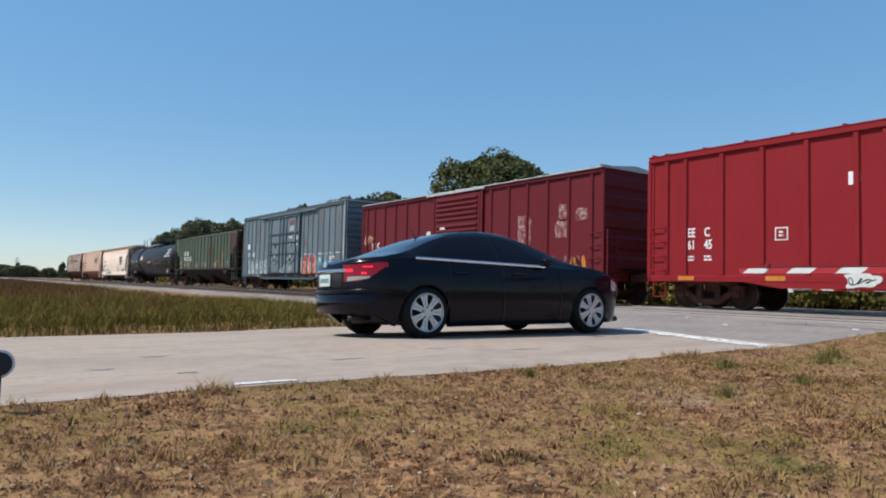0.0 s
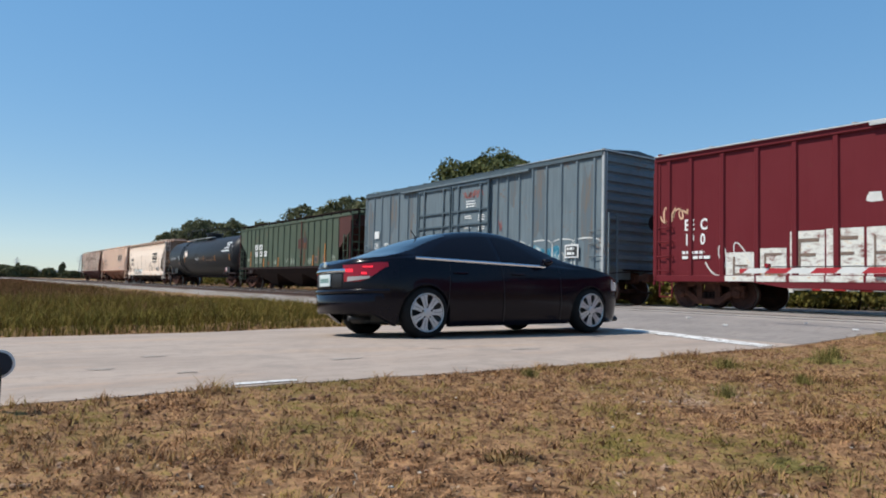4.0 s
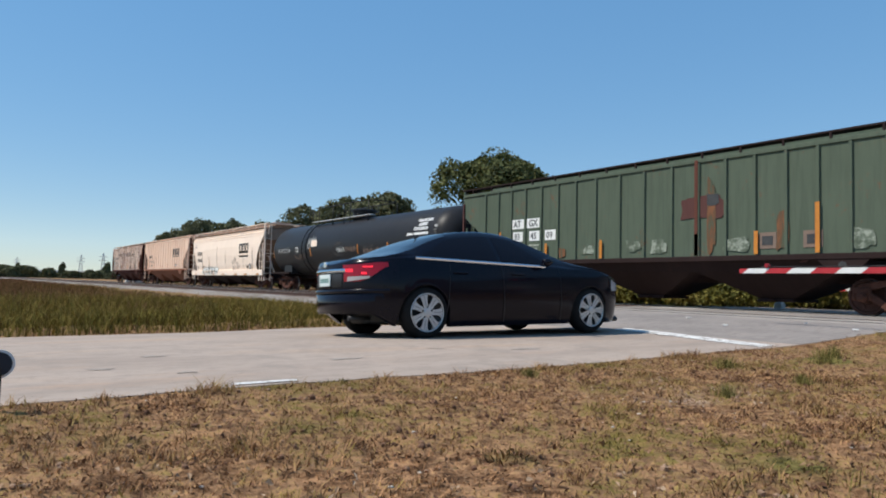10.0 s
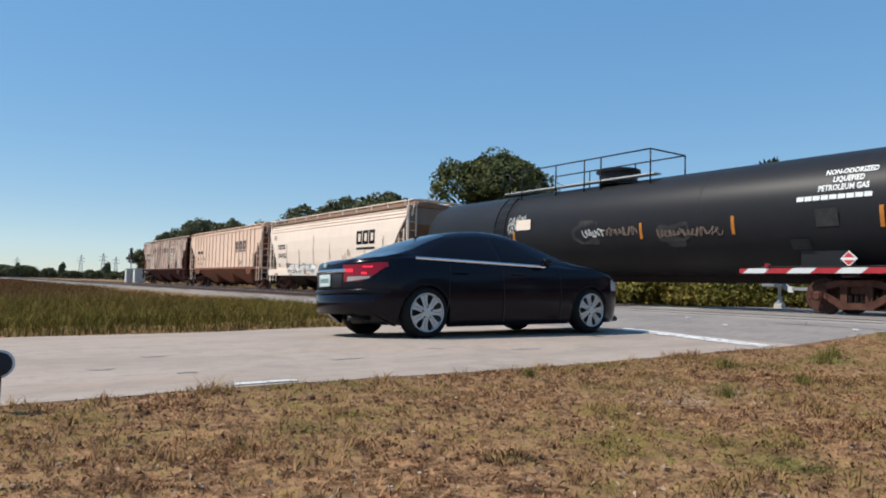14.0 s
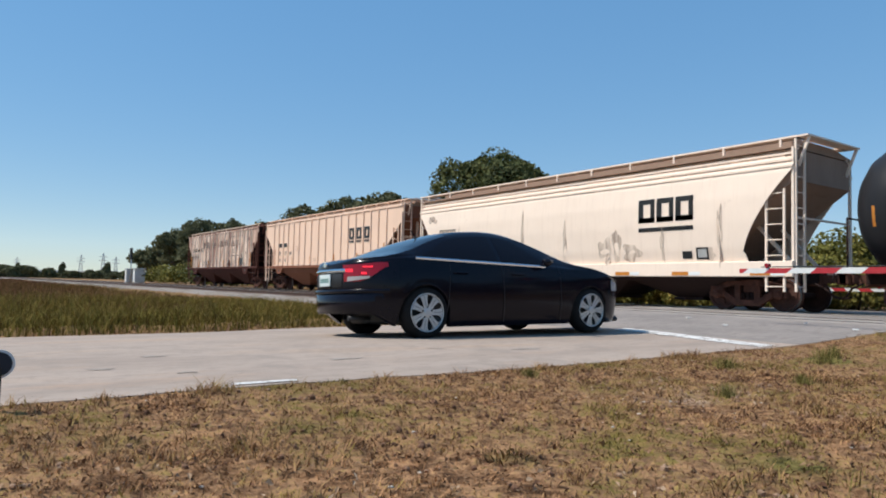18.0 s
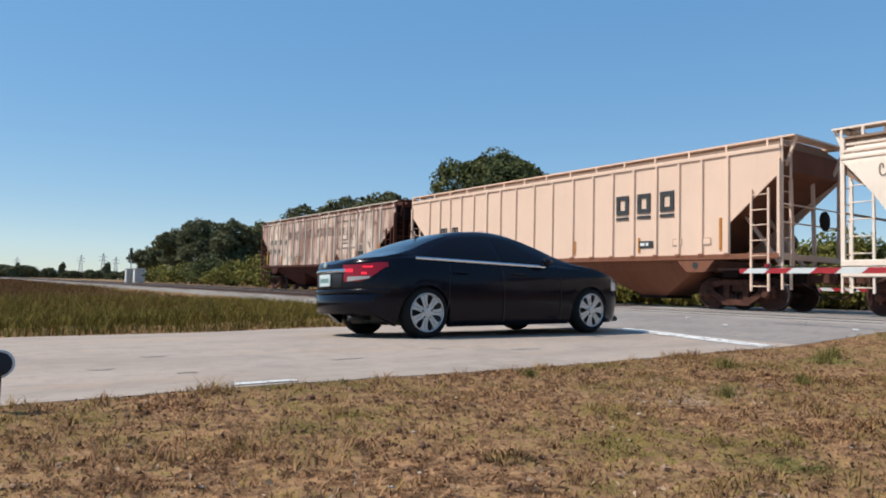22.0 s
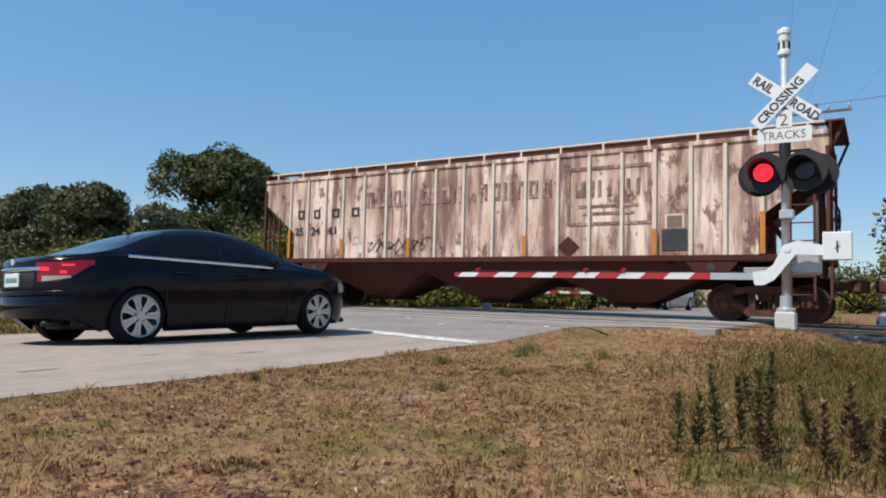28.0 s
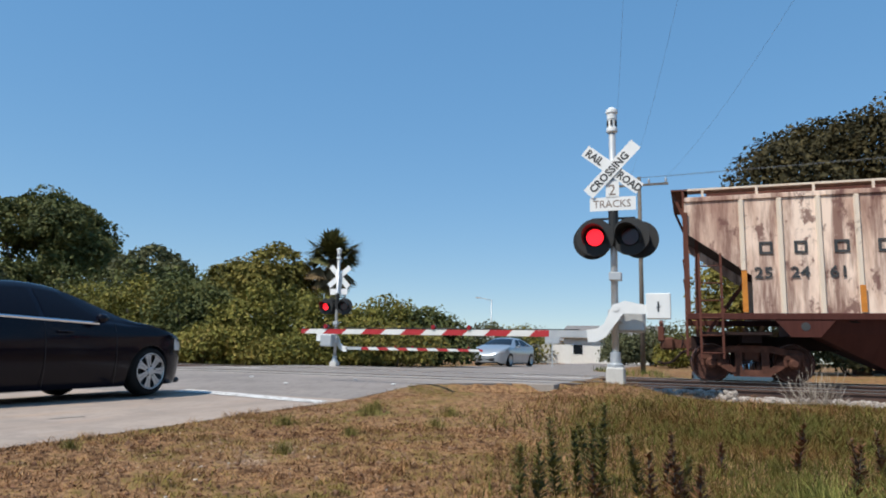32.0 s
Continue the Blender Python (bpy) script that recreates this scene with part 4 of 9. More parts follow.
# C: tall blue-grey boxcar with paired plug doors
C, hC = boxcar("boxcar", "tall blue-grey boxcar with paired plug doors and graffiti", 31.75, 46.85, 4.72, BLUE_C,
               [-7.15, -6.40, -5.70, -5.0, -4.31, -3.62, -2.98, -2.41, 3.02, 3.75, 4.53, 5.3, 6.05, 6.75], None, LOCK, 12, sill=0.78, chord=LOCK, post_w=0.06)
for y0, y1 in ((-2.02, 0.31), (0.41, 2.74)):
    bm = bmesh.new()
    box(bm, -HW - 0.05, -HW + 0.01, y0, y1, 0.98, 4.5, 0.015)
    dr = part("plug_door", bm, BLUE_C, C, "blue-grey plug door with lock rods")
    bm = bmesh.new()
    for z in (1.06, 2.18, 2.85, 3.40, 4.40):
        bar(bm, (-HW - 0.065, y0 + 0.06, z), (-HW - 0.065, y1 - 0.06, z), 0.06, 0.09, up=(1, 0, 0))
    for yy in (y0 + 0.03, y1 - 0.03):
        bar(bm, (-HW - 0.065, yy, 1.0), (-HW - 0.065, yy, 4.48), 0.07, 0.05)
    for z, e in ((2.85, 0.5), (2.18, 0.75)):
        bar(bm, (-HW - 0.07, (y0 + y1) / 2, z - 0.55 * e), (-HW - 0.07, (y0 + y1) / 2, z), 0.05, 0.05)
    part("door_rib", bm, LOCK, dr)
    for q in (0.20, 0.80):
        bm = bmesh.new()
        yy = y0 + (y1 - y0) * q
        rod(bm, (-HW - 0.10, yy, 1.0), (-HW - 0.10, yy, 4.42), 0.032, 7)
        for z in (1.1, 2.3, 3.35, 4.3):
            box(bm, -HW - 0.13, -HW - 0.05, yy - 0.06, yy + 0.06, z - 0.03, z + 0.03)
        part("lock_rod", bm, LOCK, dr)
    bm = bmesh.new()
    ym = (y0 + y1) / 2
    box(bm, -HW - 0.11, -HW - 0.05, ym - 0.15, ym + 0.15, 1.56, 2.12, 0.03)
    for q in (-1, 1):
        bar(bm, (-HW - 0.09, ym + q * 0.15, 1.75), (-HW - 0.09, ym + q * 0.62, 1.88), 0.03, 0.05)
    part("lock_case", bm, LOCKPALE, dr, "pale lock case with its operating arms")
    bm = bmesh.new()
    lathe(bm, [(-HW - 0.16, 0.07), (-HW - 0.11, 0.08), (-HW - 0.11, 0.02)], 14, "x", (0, ym, 1.8))
    part("lock_wheel", fix(bm), RUST_DK, dr)
for z in (0.93, 4.55):
    bm = bmesh.new()
    box(bm, -HW - 0.10, -HW, -4.2, 4.2, z - 0.04, z + 0.04, 0.01)
    part("door_track", bm, RUST_DK if z < 1 else BLUE_C, C)
bars_text(C, "stencil", WHITE, -0.60, 3.78, -HW - 0.056, 3, 0.06, 0.75)
for k in range(3):
    squiggle(C, FAINT_RED, -0.45 - 0.3 * k, 3.85, -HW - 0.056, 0.5, 0.3, 610 + k, 0.05, 2, label="faint red lettering")
squiggle(C, FAINT_RED, -2.50, 2.4, -HW + 0.045, 0.16, 0.55, 615, 0.05, 2)
for i, (y, z, w, h) in enumerate(((7.3, 1.0, 0.5, 3.3), (5.25, 2.9, 0.5, 1.6), (3.7, 2.6, 0.35, 1.9), (-4.3, 2.1, 0.7, 2.4), (-6.6, 1.2, 0.5, 3.2), (-3.1, 3.4, 0.3, 1.1), (6.0, 1.0, 0.5, 1.0))):
    blob_patch(C, RUST_WASH, y, z, -HW + 0.048, w, h, 760 + i, "rust_stain", "brown rust wash on the side", 0.7)
for i in range(9):
    plate(C, "sill_patch", (RUST, LOCKPALE, PINKM)[i % 3], 6.2 - i * 1.5 - 0.5, 6.2 - i * 1.5, 0.80, 0.90, -HW - 0.001, "", 0.004)
for yy, zz, nn in ((-0.55, 3.2, 2), (-1.4, 3.2, 3), (-0.55, 2.75, 1), (-1.4, 2.75, 2)):
    bars_text(C, "stencil", WHITE, yy, zz, -HW - 0.056, nn, 0.05, 0.45)
blob_patch(C, PINKM, -2.25, 0.85, -HW + 0.045, 1.9, 1.1, 53, label="red bubble-letter graffiti", square=0.45)
for k in range(3):
    squiggle(C, PEACHM, -2.3 - 0.65 * k, 0.95, -HW + 0.040, 0.6, 0.9, 54 + k, 0.06, 1, label="peach graffiti outline")
plate(C, "graffiti", PINKM, -4.1, -2.35, 0.79, 0.94, -HW, "", 0.004)
plate(C, "graffiti", BLUEM, -5.6, -4.3, 0.79, 0.94, -HW, "", 0.004)
blob_patch(C, BLUEM, -4.2, 0.85, -HW + 0.045, 1.5, 1.05, 57, label="blue graffiti")
for k in range(3):
    squiggle(C, PALEM, -4.3 - 0.5 * k, 0.95, -HW + 0.040, 0.6, 0.7, 58 + k, 0.03, 1)
for k, (yy, ww) in enumerate(((-2.2, 1.0), (-3.1, 0.9), (-4.2, 1.1), (-5.3, 1.0), (-6.2, 1.2))):
    # pale arched outlines above the colour
    bm = bmesh.new()
    prev = None
    for i in range(17):
        a = math.pi * i / 16
        r = ww / 2
        for_y = yy - r + r * math.cos(a)
        for_z = 1.85 + 0.25 * math.sin(a) ** 0.5 - (0.75 if i in (0, 16) else 0)
        p = [bm.verts.new((-HW + 0.040, for_y * 1.0, for_z)), bm.verts.new((-HW + 0.040, for_y + 0.04 * (1 if i < 8 else -1), for_z - 0.045))]
        if prev:
            bm.faces.new((prev[0], prev[1], p[1], p[0]))
        prev = p
    part("graffiti", bm, PALEM, C, "pale graffiti outline")
plate(C, "panel_frame", WHITE, -6.55, -5.95, 1.45, 1.88, -HW - 0.02)
plate(C, "panel_inner", BLACKMARK, -6.5, -6.0, 1.5, 1.83, -HW - 0.027)
bars_text(C, "stencil", WHITE, -6.05, 1.79, -HW - 0.034, 2, 0.09, 0.38)
for k in range(4):
    blob_patch(C, GREYM, 3.75 + k * 0.95, 0.9, -HW + 0.045, 0.95, 0.95, 291 + k, label="grey bubble lettering", square=0.5)
    squiggle(C, PALEM, 3.68 + k * 0.95, 0.9, -HW + 0.040, 0.85, 0.9, 91 + k, 0.045, 1 + k % 2, label="white graffiti outline")
    squiggle(C, PALEM if k % 2 else BLUEM, 0.9 - k * 0.5, 0.98, -HW - 0.118, 0.5, 0.5, 95 + k, 0.04, 2)
lettering("car_number", "1531", 0.40, side(6.92, 2.1, -HW + 0.045), WHITE, C, "white stencilled number", 0.8, 0.01)
lettering("car_number", "80", 0.40, side(5.75, 2.1, -HW + 0.045), WHITE, C, "white stencilled number", 0.8, 0.01)
for x, y0 in ((-HW - 0.02, -hC - 0.03),):
    bm = bmesh.new()
    box(bm, x, x + 0.16, y0, y0 + 0.10, 0.9, 4.72, 0.01)
    part("corner_post", bm, ROOF, C, "pale corner post")
plate(C, "placard_board", WHITE, 6.2, 6.6, 2.6, 2.95, -HW - 0.003)
bm = bmesh.new()
box(bm, -HW - 0.03, HW + 0.03, -hC - 0.04, -3.45, 4.755, 4.80)
part("roof_edge_patch", bm, ROOF, C, "pale replacement roof edge")


def hopper_bays(c, half, n, sill, material, low=0.32, reach=0.86):
    """Discharge bays under the body, one part each."""
    span = 2 * half * reach - 2.6
    w = span / n
    mid = 0.28 * low + 0.72 * sill
    bm = bmesh.new()
    prism(bm, [(-1.46, sill), (-1.28, mid - 0.01), (1.28, mid - 0.01), (1.46, sill)], "y", -span / 2 - 0.35, span / 2 + 0.35)
    part("hopper_trough", fix(bm), material, c)
    for i in range(n):
        yc = -span / 2 + (i + 0.5) * w
        bm = bmesh.new()
        t, b = w / 2 - 0.02, 0.42
        top = [(x, yc + e * t, mid) for x, e in ((-1.28, -1), (1.28, -1), (1.28, 1), (-1.28, 1))]
        bot = [(-0.55, yc - b, low), (0.55, yc - b, low), (0.55, yc + b, low), (-0.55, yc + b, low)]
        tv, bv = [bm.verts.new(p) for p in top], [bm.verts.new(p) for p in bot]
        bm.faces.new(tv)
        bm.faces.new(bv[::-1])
        for k in range(4):
            bm.faces.new((tv[k], bv[k], bv[(k + 1) % 4], tv[(k + 1) % 4]))
        bay = part("hopper_bay", fix(bm), material, c)
        bm = bmesh.new()
        box(bm, -0.62, 0.62, yc - 0.48, yc + 0.48, low - 0.08, low, 0.01)
        rod(bm, (-0.8, yc, low - 0.03), (0.8, yc, low - 0.03), 0.035, 8)
        part("discharge_gate", bm, RUST_DK, bay)


def covered_hopper(name, label, y_right, y_left, sill, top, paint, rib_mat, bay_mat, ribs, walk_mat, bays=3, cut=(0.75, 1.75, 1.4), slope_mat=None, truck_in=1.3, end_mat=None):
    """Ribbed covered hopper. cut: how far down the ends run straight, how far down the slanting edge goes, how far in."""
    c, h = railcar(name, label, y_right, y_left, 1.02, truck_in)
    d0, d1, run = cut
    for s in (-1, 1):
        bm = bmesh.new()
        pts = [(-h, top), (-h, top - d0), (-h + run, top - d1), (-h + run, sill), (h - run, sill), (h - run, top - d1), (h, top - d0), (h, top)]
        a, b = sorted((s * (HW - 0.10), s * (HW - 0.06)))
        prism(bm, pts, "x", a, b)
        part("side_sheet", fix(bm), paint, c)
        bm = bmesh.new()
        a, b = sorted((s * (HW - 0.12), s * (HW + 0.0)))
        box(bm, a, b, -h, h, sill - 0.14, sill, 0.012)
        part("side_sill", bm, bay_mat if bay_mat is not RUST else paint, c)
        bm = bmesh.new()
        a, b = sorted((s * (HW - 0.14), s * (HW - 0.02)))
        box(bm, a, b, -h, h, top - 0.06, top + 0.05, 0.012)
        part("top_chord", bm, paint, c)
        for i, y in enumerate(ribs):
            lim = h - abs(y)
            z0 = sill if lim > run else top - d0 - (d1 - d0) * min(1, lim / run)
            bm = bmesh.new()
            x0, x1 = s * (HW - 0.06), s * (HW - 0.005)
            prism(bm, [(x0, y - 0.06), (x1, y - 0.035), (x1, y + 0.035), (x0, y + 0.06)], "z", z0, top - 0.06)
            part("rib", fix(bm), rib_mat, c)
    for s in (-1, 1):
        # slope sheet and end frame
        bm = bmesh.new()
        w = HW - 0.1
        pts = [(s * (h - 0.02), top), (s * (h - 0.02), top - 0.55), (s * (h - 3.2), sill - 0.2), (s * (h - 3.35), sill - 0.2), (s * (h - 0.2), top - 0.45), (s * (h - 0.2), top)]
        prism(bm, pts, "x", -w, w)
        part("slope_sheet", fix(bm), slope_mat or paint, c)
        bm = bmesh.new()
        for x in (-HW + 0.05, HW - 0.05):
            bar(bm, (x, s * (h - 0.03), sill - 0.1), (x, s * (h - 0.03), top - 0.3), 0.07, 0.09)
        for x in (-0.55, 0.55):
            bar(bm, (x, s * (h - 0.35), 1.0), (x, s * (h - 1.6), sill + 1.25), 0.08)
            bar(bm, (x, s * (h - 0.2), 1.0), (x, s * (h - 0.25), top - 0.55), 0.08)
        bar(bm, (-HW + 0.1, s * (h - 0.03), sill - 0.08), (HW - 0.1, s * (h - 0.03), sill - 0.08), 0.1, 0.14)
        part("end_frame", bm, end_mat or slope_mat or paint, c)
        bm = bmesh.new()
        box(bm, -HW + 0.1, HW - 0.1, s * (h - 1.0) - 0.7, s * (h - 1.0) + 0.7, 1.02, 1.08)
        part("end_platform", bm, RUST_DK, c)
        end_ladder(c, end_mat or rib_mat, s * (h + 0.02), -HW + 0.1, -HW + 0.5, 0.55, top + 0.2)
        y0 = s * (h - 0.5) - 0.22
        ladder(c, end_mat or rib_mat, -HW + 0.02, y0 - 0.0, y0 + 0.45, 0.5, top - (1.0 if s < 0 else 1.25))
        bm = bmesh.new()
        rod(bm, (-HW + 0.1, s * (h + 0.05), sill + 0.75), (HW - 0.1, s * (h + 0.05), sill + 0.75), 0.02, 6)
        rod(bm, (-HW + 0.1, s * (h + 0.05), sill + 1.2), (HW - 0.1, s * (h + 0.05), sill + 1.2), 0.02, 6)
        part("end_grab", bm, end_mat or rib_mat, c)
        # bolster gusset with a jacking hole
        bm = bmesh.new()
        prism(bm, [(s * (h - 1.75), sill - 0.14), (s * (h - 2.9), sill - 0.14), (s * (h - 2.6), 0.98), (s * (h - 2.05), 0.98)], "x", -HW + 0.02, -HW + 0.07)
        gs = part("bolster_gusset", fix(bm), bay_mat, c)
        bm = bmesh.new()
        rod(bm, (-HW + 0.012, s * (h - 2.33), sill - 0.28), (-HW + 0.021, s * (h - 2.33), sill - 0.28), 0.09, 12)
        part("jack_hole", bm, BLACKMARK, gs)
    hopper_bays(c, h, bays, sill - 0.13, bay_mat)
    bm = bmesh.new()
    lathe(bm, [(-h - 0.05, 0.02), (-h - 0.07, 0.26), (-h - 0.10, 0.26), (-h - 0.12, 0.03)], 16, "y", (0.5, 0, sill + 0.9))
    part("brake_wheel", fix(bm), RUST_DK, c)
    # G and H roofs take darker browns: shade under the walks is coloured in.
    roof_walk(c, h, top, DUSTY_SHADE if paint is BEIGE_G else end_mat or paint, walk_mat, end_mat=end_mat)
    return c, h


def roof_walk(c, h, top, paint, walk_mat, rise=0.24, out=1.16, end_mat=None, pitch=1.12):
    bm = bmesh.new()
    prism(bm, [(-HW + 0.1, top + 0.03), (-0.5, top + 0.20), (0.5, top + 0.20), (HW - 0.1, top + 0.03), (HW - 0.1, top - 0.02), (-HW + 0.1, top - 0.02)], "y", -h + 0.02, h - 0.02)
    rf = part("roof", fix(bm), paint, c)
    bm = bmesh.new()
    box(bm, -0.55, 0.55, -h + 0.5, h - 0.5, top + 0.15, top + 0.44, 0.03)
    part("hatch", bm, paint, rf)
    for s in (-1, 1):
        bm = bmesh.new()
        box(bm, s * out - 0.19, s * out + 0.19, -h - 0.02, h + 0.02, top + rise, top + rise + 0.045)
        wk = part("running_board", bm, walk_mat, rf)
        bm = bmesh.new()
        bar(bm, (s * (out + 0.19), 0, top - 0.02), (s * (out + 0.19), 0, top + rise), 0.05, 0.05)
        p0 = part("bracket", bm, walk_mat, wk)
        p0.location.y = -h + 0.4
        n = int(2 * h / pitch)
        rep("bracket", p0, [(0, -h + 0.4 + (2 * h - 0.8) * i / n, 0) for i in range(1, n + 1)])
    for s in (-1, 1):
        bm = bmesh.new()
        box(bm, -out - 0.2, out + 0.2, s * (h + 0.1) - 0.18, s * (h + 0.1) + 0.18, top + rise, top + rise + 0.04)
        part("end_walk", bm, end_mat or walk_mat, rf)
        for x in (-1.2, 1.2):
            bm = bmesh.new()
            bar(bm, (x, s * (h + 0.25), top + rise), (x, s * (h - 0.02), top - 0.45), 0.06)
            part("walk_brace", bm, end_mat or walk_mat, rf)


RIBS_GH = [s * y for y in (0.45, 1.40, 2.25, 3.05, 3.85, 4.65, 5.40, 6.12, 6.88) for s in (-1, 1)]
# D: faded green hopper, brown ends
hd = 16.53 / 2
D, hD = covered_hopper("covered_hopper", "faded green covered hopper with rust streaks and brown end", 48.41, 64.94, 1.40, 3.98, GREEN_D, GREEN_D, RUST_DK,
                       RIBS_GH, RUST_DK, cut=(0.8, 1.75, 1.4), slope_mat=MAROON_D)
bm = bmesh.new()
prism(bm, [(-hd, 3.94), (-hd, 3.18), (-hd + 1.4, 2.23), (-hd + 1.4, 3.94)], "x", -HW + 0.045, -HW + 0.06)
part("end_panel", fix(bm), MAROON_D, D, "brown-primed end panel")
for y, z1 in ((-2.2, 4.0), (-2.2 + 0.0, 2.0), (-5.4, 2.6), (-3.9, 2.0), (5.96, 2.45), (3.57, 1.96), (1.15, 1.97)):
    plate(D, "rust_streak" if z1 > 2.5 else "reflector", ORANGE if z1 < 3 else RUST, y - 0.05, y + 0.05, 1.42, z1, -HW - 0.004, "orange reflective strip" if z1 < 3 else "rust run on a rib")
blob_patch(D, MAROON_D, -1.7, 2.4, -HW + 0.04, 1.3, 0.6, 101, "old_logo", "rusted-over remains of a painted sign", square=0.3)
blob_patch(D, BLACKMARK, -2.5, 2.75, -HW + 0.032, 0.35, 0.3, 102, "old_logo", square=0.3)
for y in (-3.95, -5.05):
    plate(D, "panel_frame", GREYMARK, y - 0.45, y, 1.55, 1.95, -HW + 0.05)
    plate(D, "panel_inner", BLACKMARK, y - 0.36, y - 0.09, 1.64, 1.86, -HW + 0.042)
for y, t in ((5.37, "AT"), (4.58, "GX")):
    plate(D, "number_patch", WHITE, y - 0.63, y, 2.53, 2.86, -HW + 0.05, "white lettered patch")
    lettering("car_mark", t, 0.32, side(y - 0.10, 2.59, -HW + 0.04), BLACKMARK, D, "", 0.95, 0.008)
for y, t in ((5.30, "83"), (4.45, "45"), (3.67, "09")):
    plate(D, "number_patch", WHITE, y - 0.51, y, 2.08, 2.42, -HW + 0.05)
    lettering("car_number", t, 0.32, side(y - 0.07, 2.14, -HW + 0.04), BLACKMARK, D, "", 0.95, 0.004)
for y in (5.30, 4.45):
    bars_text(D, "stencil", PALE_GREEN, y, 1.96, -HW + 0.05, 3, 0.07, 0.5)
bars_text(D, "stencil", PALE_GREEN, 6.68, 1.98, -HW + 0.05, 2, 0.06, 0.4)
for i, (y, z, w, h) in enumerate(((2.0, 1.55, 0.6, 0.25), (0.2, 1.6, 0.5, 0.3), (-0.7, 1.5, 0.5, 0.4), (-3.0, 1.5, 0.7, 0.35), (-6.1, 1.5, 0.5, 0.45), (3.0, 1.48, 0.3, 0.3), (-4.4, 1.5, 0.3, 0.9), (-2.5, 1.5, 0.25, 1.9))):
    blob_patch(D, CHALK_D if i < 5 else RUST_RUN, y, z, -HW + 0.036, w, h, 740 + i, "paint_patch" if i < 5 else "rust_stain", "chalky pale green patch" if i < 5 else "brown rust run", 0.5)

# E: black pressure tank car
E, hE = railcar("tank_car", "long black pressure tank car with white stencilled warnings", 66.1, 85.5, 1.0, 1.9)
TZ, TR = 2.42, 1.52
bm = bmesh.new()
prof = [(-hE + 0.0, 0.05), (-hE + 0.05, 0.55), (-hE + 0.2, 0.98), (-hE + 0.42, 1.28), (-hE + 0.7, 1.46), (-hE + 1.0, TR)]
lathe(bm, prof + [(-a, r) for a, r in prof[::-1]], 56, "y", (0, 0, TZ))
tank = part("tank", fix(bm), BLACK_E, E, "black cylindrical tank with domed ends", smooth=True)
for y in (-hE + 1.0, -4.0, 0.0, 4.0, hE - 1.0):
    bm = bmesh.new()
    lathe(bm, [(y - 0.012, TR), (y - 0.006, TR + 0.004), (y + 0.006, TR + 0.004), (y + 0.012, TR)], 48, "y", (0, 0, TZ))
    part("weld_seam", fix(bm), BLACK_E, tank)
for s in (-1, 1):
    bm = bmesh.new()
    box(bm, -1.2, 1.2, s * (hE - 2.5) - 0.55, s * (hE - 2.5) + 0.55, 0.98, 1.5)
    part("saddle", bm, BLACK_E, E)
    bm = bmesh.new()
    a, b = sorted((s * (hE - 1.8), s * (hE - 0.05)))
    box(bm, -1.35, 1.35, a, b, 0.98, 1.06)
    part("end_deck", bm, RUST_DK, E)
    for x in (-1.3, 1.3):
        bm = bmesh.new()
        a, b = sorted((s * (hE - 3.0), s * (hE - 0.1)))
        box(bm, x - 0.06, x + 0.06, a, b, 0.98, 1.08)
        part("end_sill", bm, RUST_DK, E)
bm = bmesh.new()
lathe(bm, [(TZ + TR - 0.06, 0.62), (TZ + TR + 0.34, 0.62), (TZ + TR + 0.36, 0.72), (TZ + TR + 0.44, 0.72), (TZ + TR + 0.47, 0.66), (TZ + TR + 0.48, 0.05)], 24, "z", (0, 0.0, 0))
part("valve_dome", fix(bm), BLACK_E, E, "black valve bonnet with a flanged lid")
RAILING = 0.79
for sx in (-0.85, 0.85):
    bm = bmesh.new()
    a, b = sorted((sx, sx * 0.62))
    box(bm, a, b, -2.1, 4.75, TZ + TR + 0.01, TZ + TR + 0.06, 0.006)
    part("platform", bm, ROOF, E, "pale grating walkway beside the bonnet")
    for y in (-1.95, 0.0, 0.72, 2.05, 3.8):
        bm = bmesh.new()
        rod(bm, (sx, y, TZ + 1.2), (sx, y, TZ + TR + RAILING), 0.024, 6)
        part("railing_post", bm, BLACK_E, E)
    bm = bmesh.new()
    rod(bm, (sx, -1.95, TZ + TR + RAILING), (sx, 3.72, TZ + TR + RAILING), 0.024, 6)
    rod(bm, (sx, 3.72, TZ + TR + RAILING), (sx, 3.8, TZ + TR + RAILING - 0.06), 0.024, 6)
    part("top_rail", bm, BLACK_E, E)
bm = bmesh.new()
rod(bm, (-0.85, -1.95, TZ + TR + RAILING), (0.85, -1.95, TZ + TR + RAILING), 0.024, 6)
part("top_rail", bm, BLACK_E, E)
# grab frame over the ladder head
bm = bmesh.new()
for a, b in (((-1.0, 4.7, TZ + TR - 0.05), (-1.0, 4.7, TZ + TR + 0.75)), ((-1.0, 4.7, TZ + TR + 0.75), (-1.0, 4.3, TZ + TR + 0.72)), ((-1.0, 4.3, TZ + TR + 0.72), (-1.0, 4.3, TZ + TR)),
             ((-1.0, 4.3, TZ + TR + 0.6), (-1.0, 3.75, TZ + TR + 0.3)), ((0.75, 4.7, TZ + TR), (0.75, 4.7, TZ + TR + 0.6)), ((0.75, 4.7, TZ + TR + 0.6), (0.75, 4.2, TZ + TR + 0.6))):
    rod(bm, a, b, 0.022, 6)
part("grab_frame", bm, BLACK_E, E)
for dy in (4.42, 3.86):
    bm = bmesh.new()
    pr = None
    for k in range(13):
        ang = radians(-58 + k * 9.5)
        p = Vector((-(TR + 0.09) * math.cos(ang), dy, TZ + (TR + 0.09) * math.sin(ang)))
        if pr:
            bar(bm, pr, p, 0.05, 0.02, (0, 1, 0))
        pr = p
    part("ladder_stile", bm, BLACK_E, E)
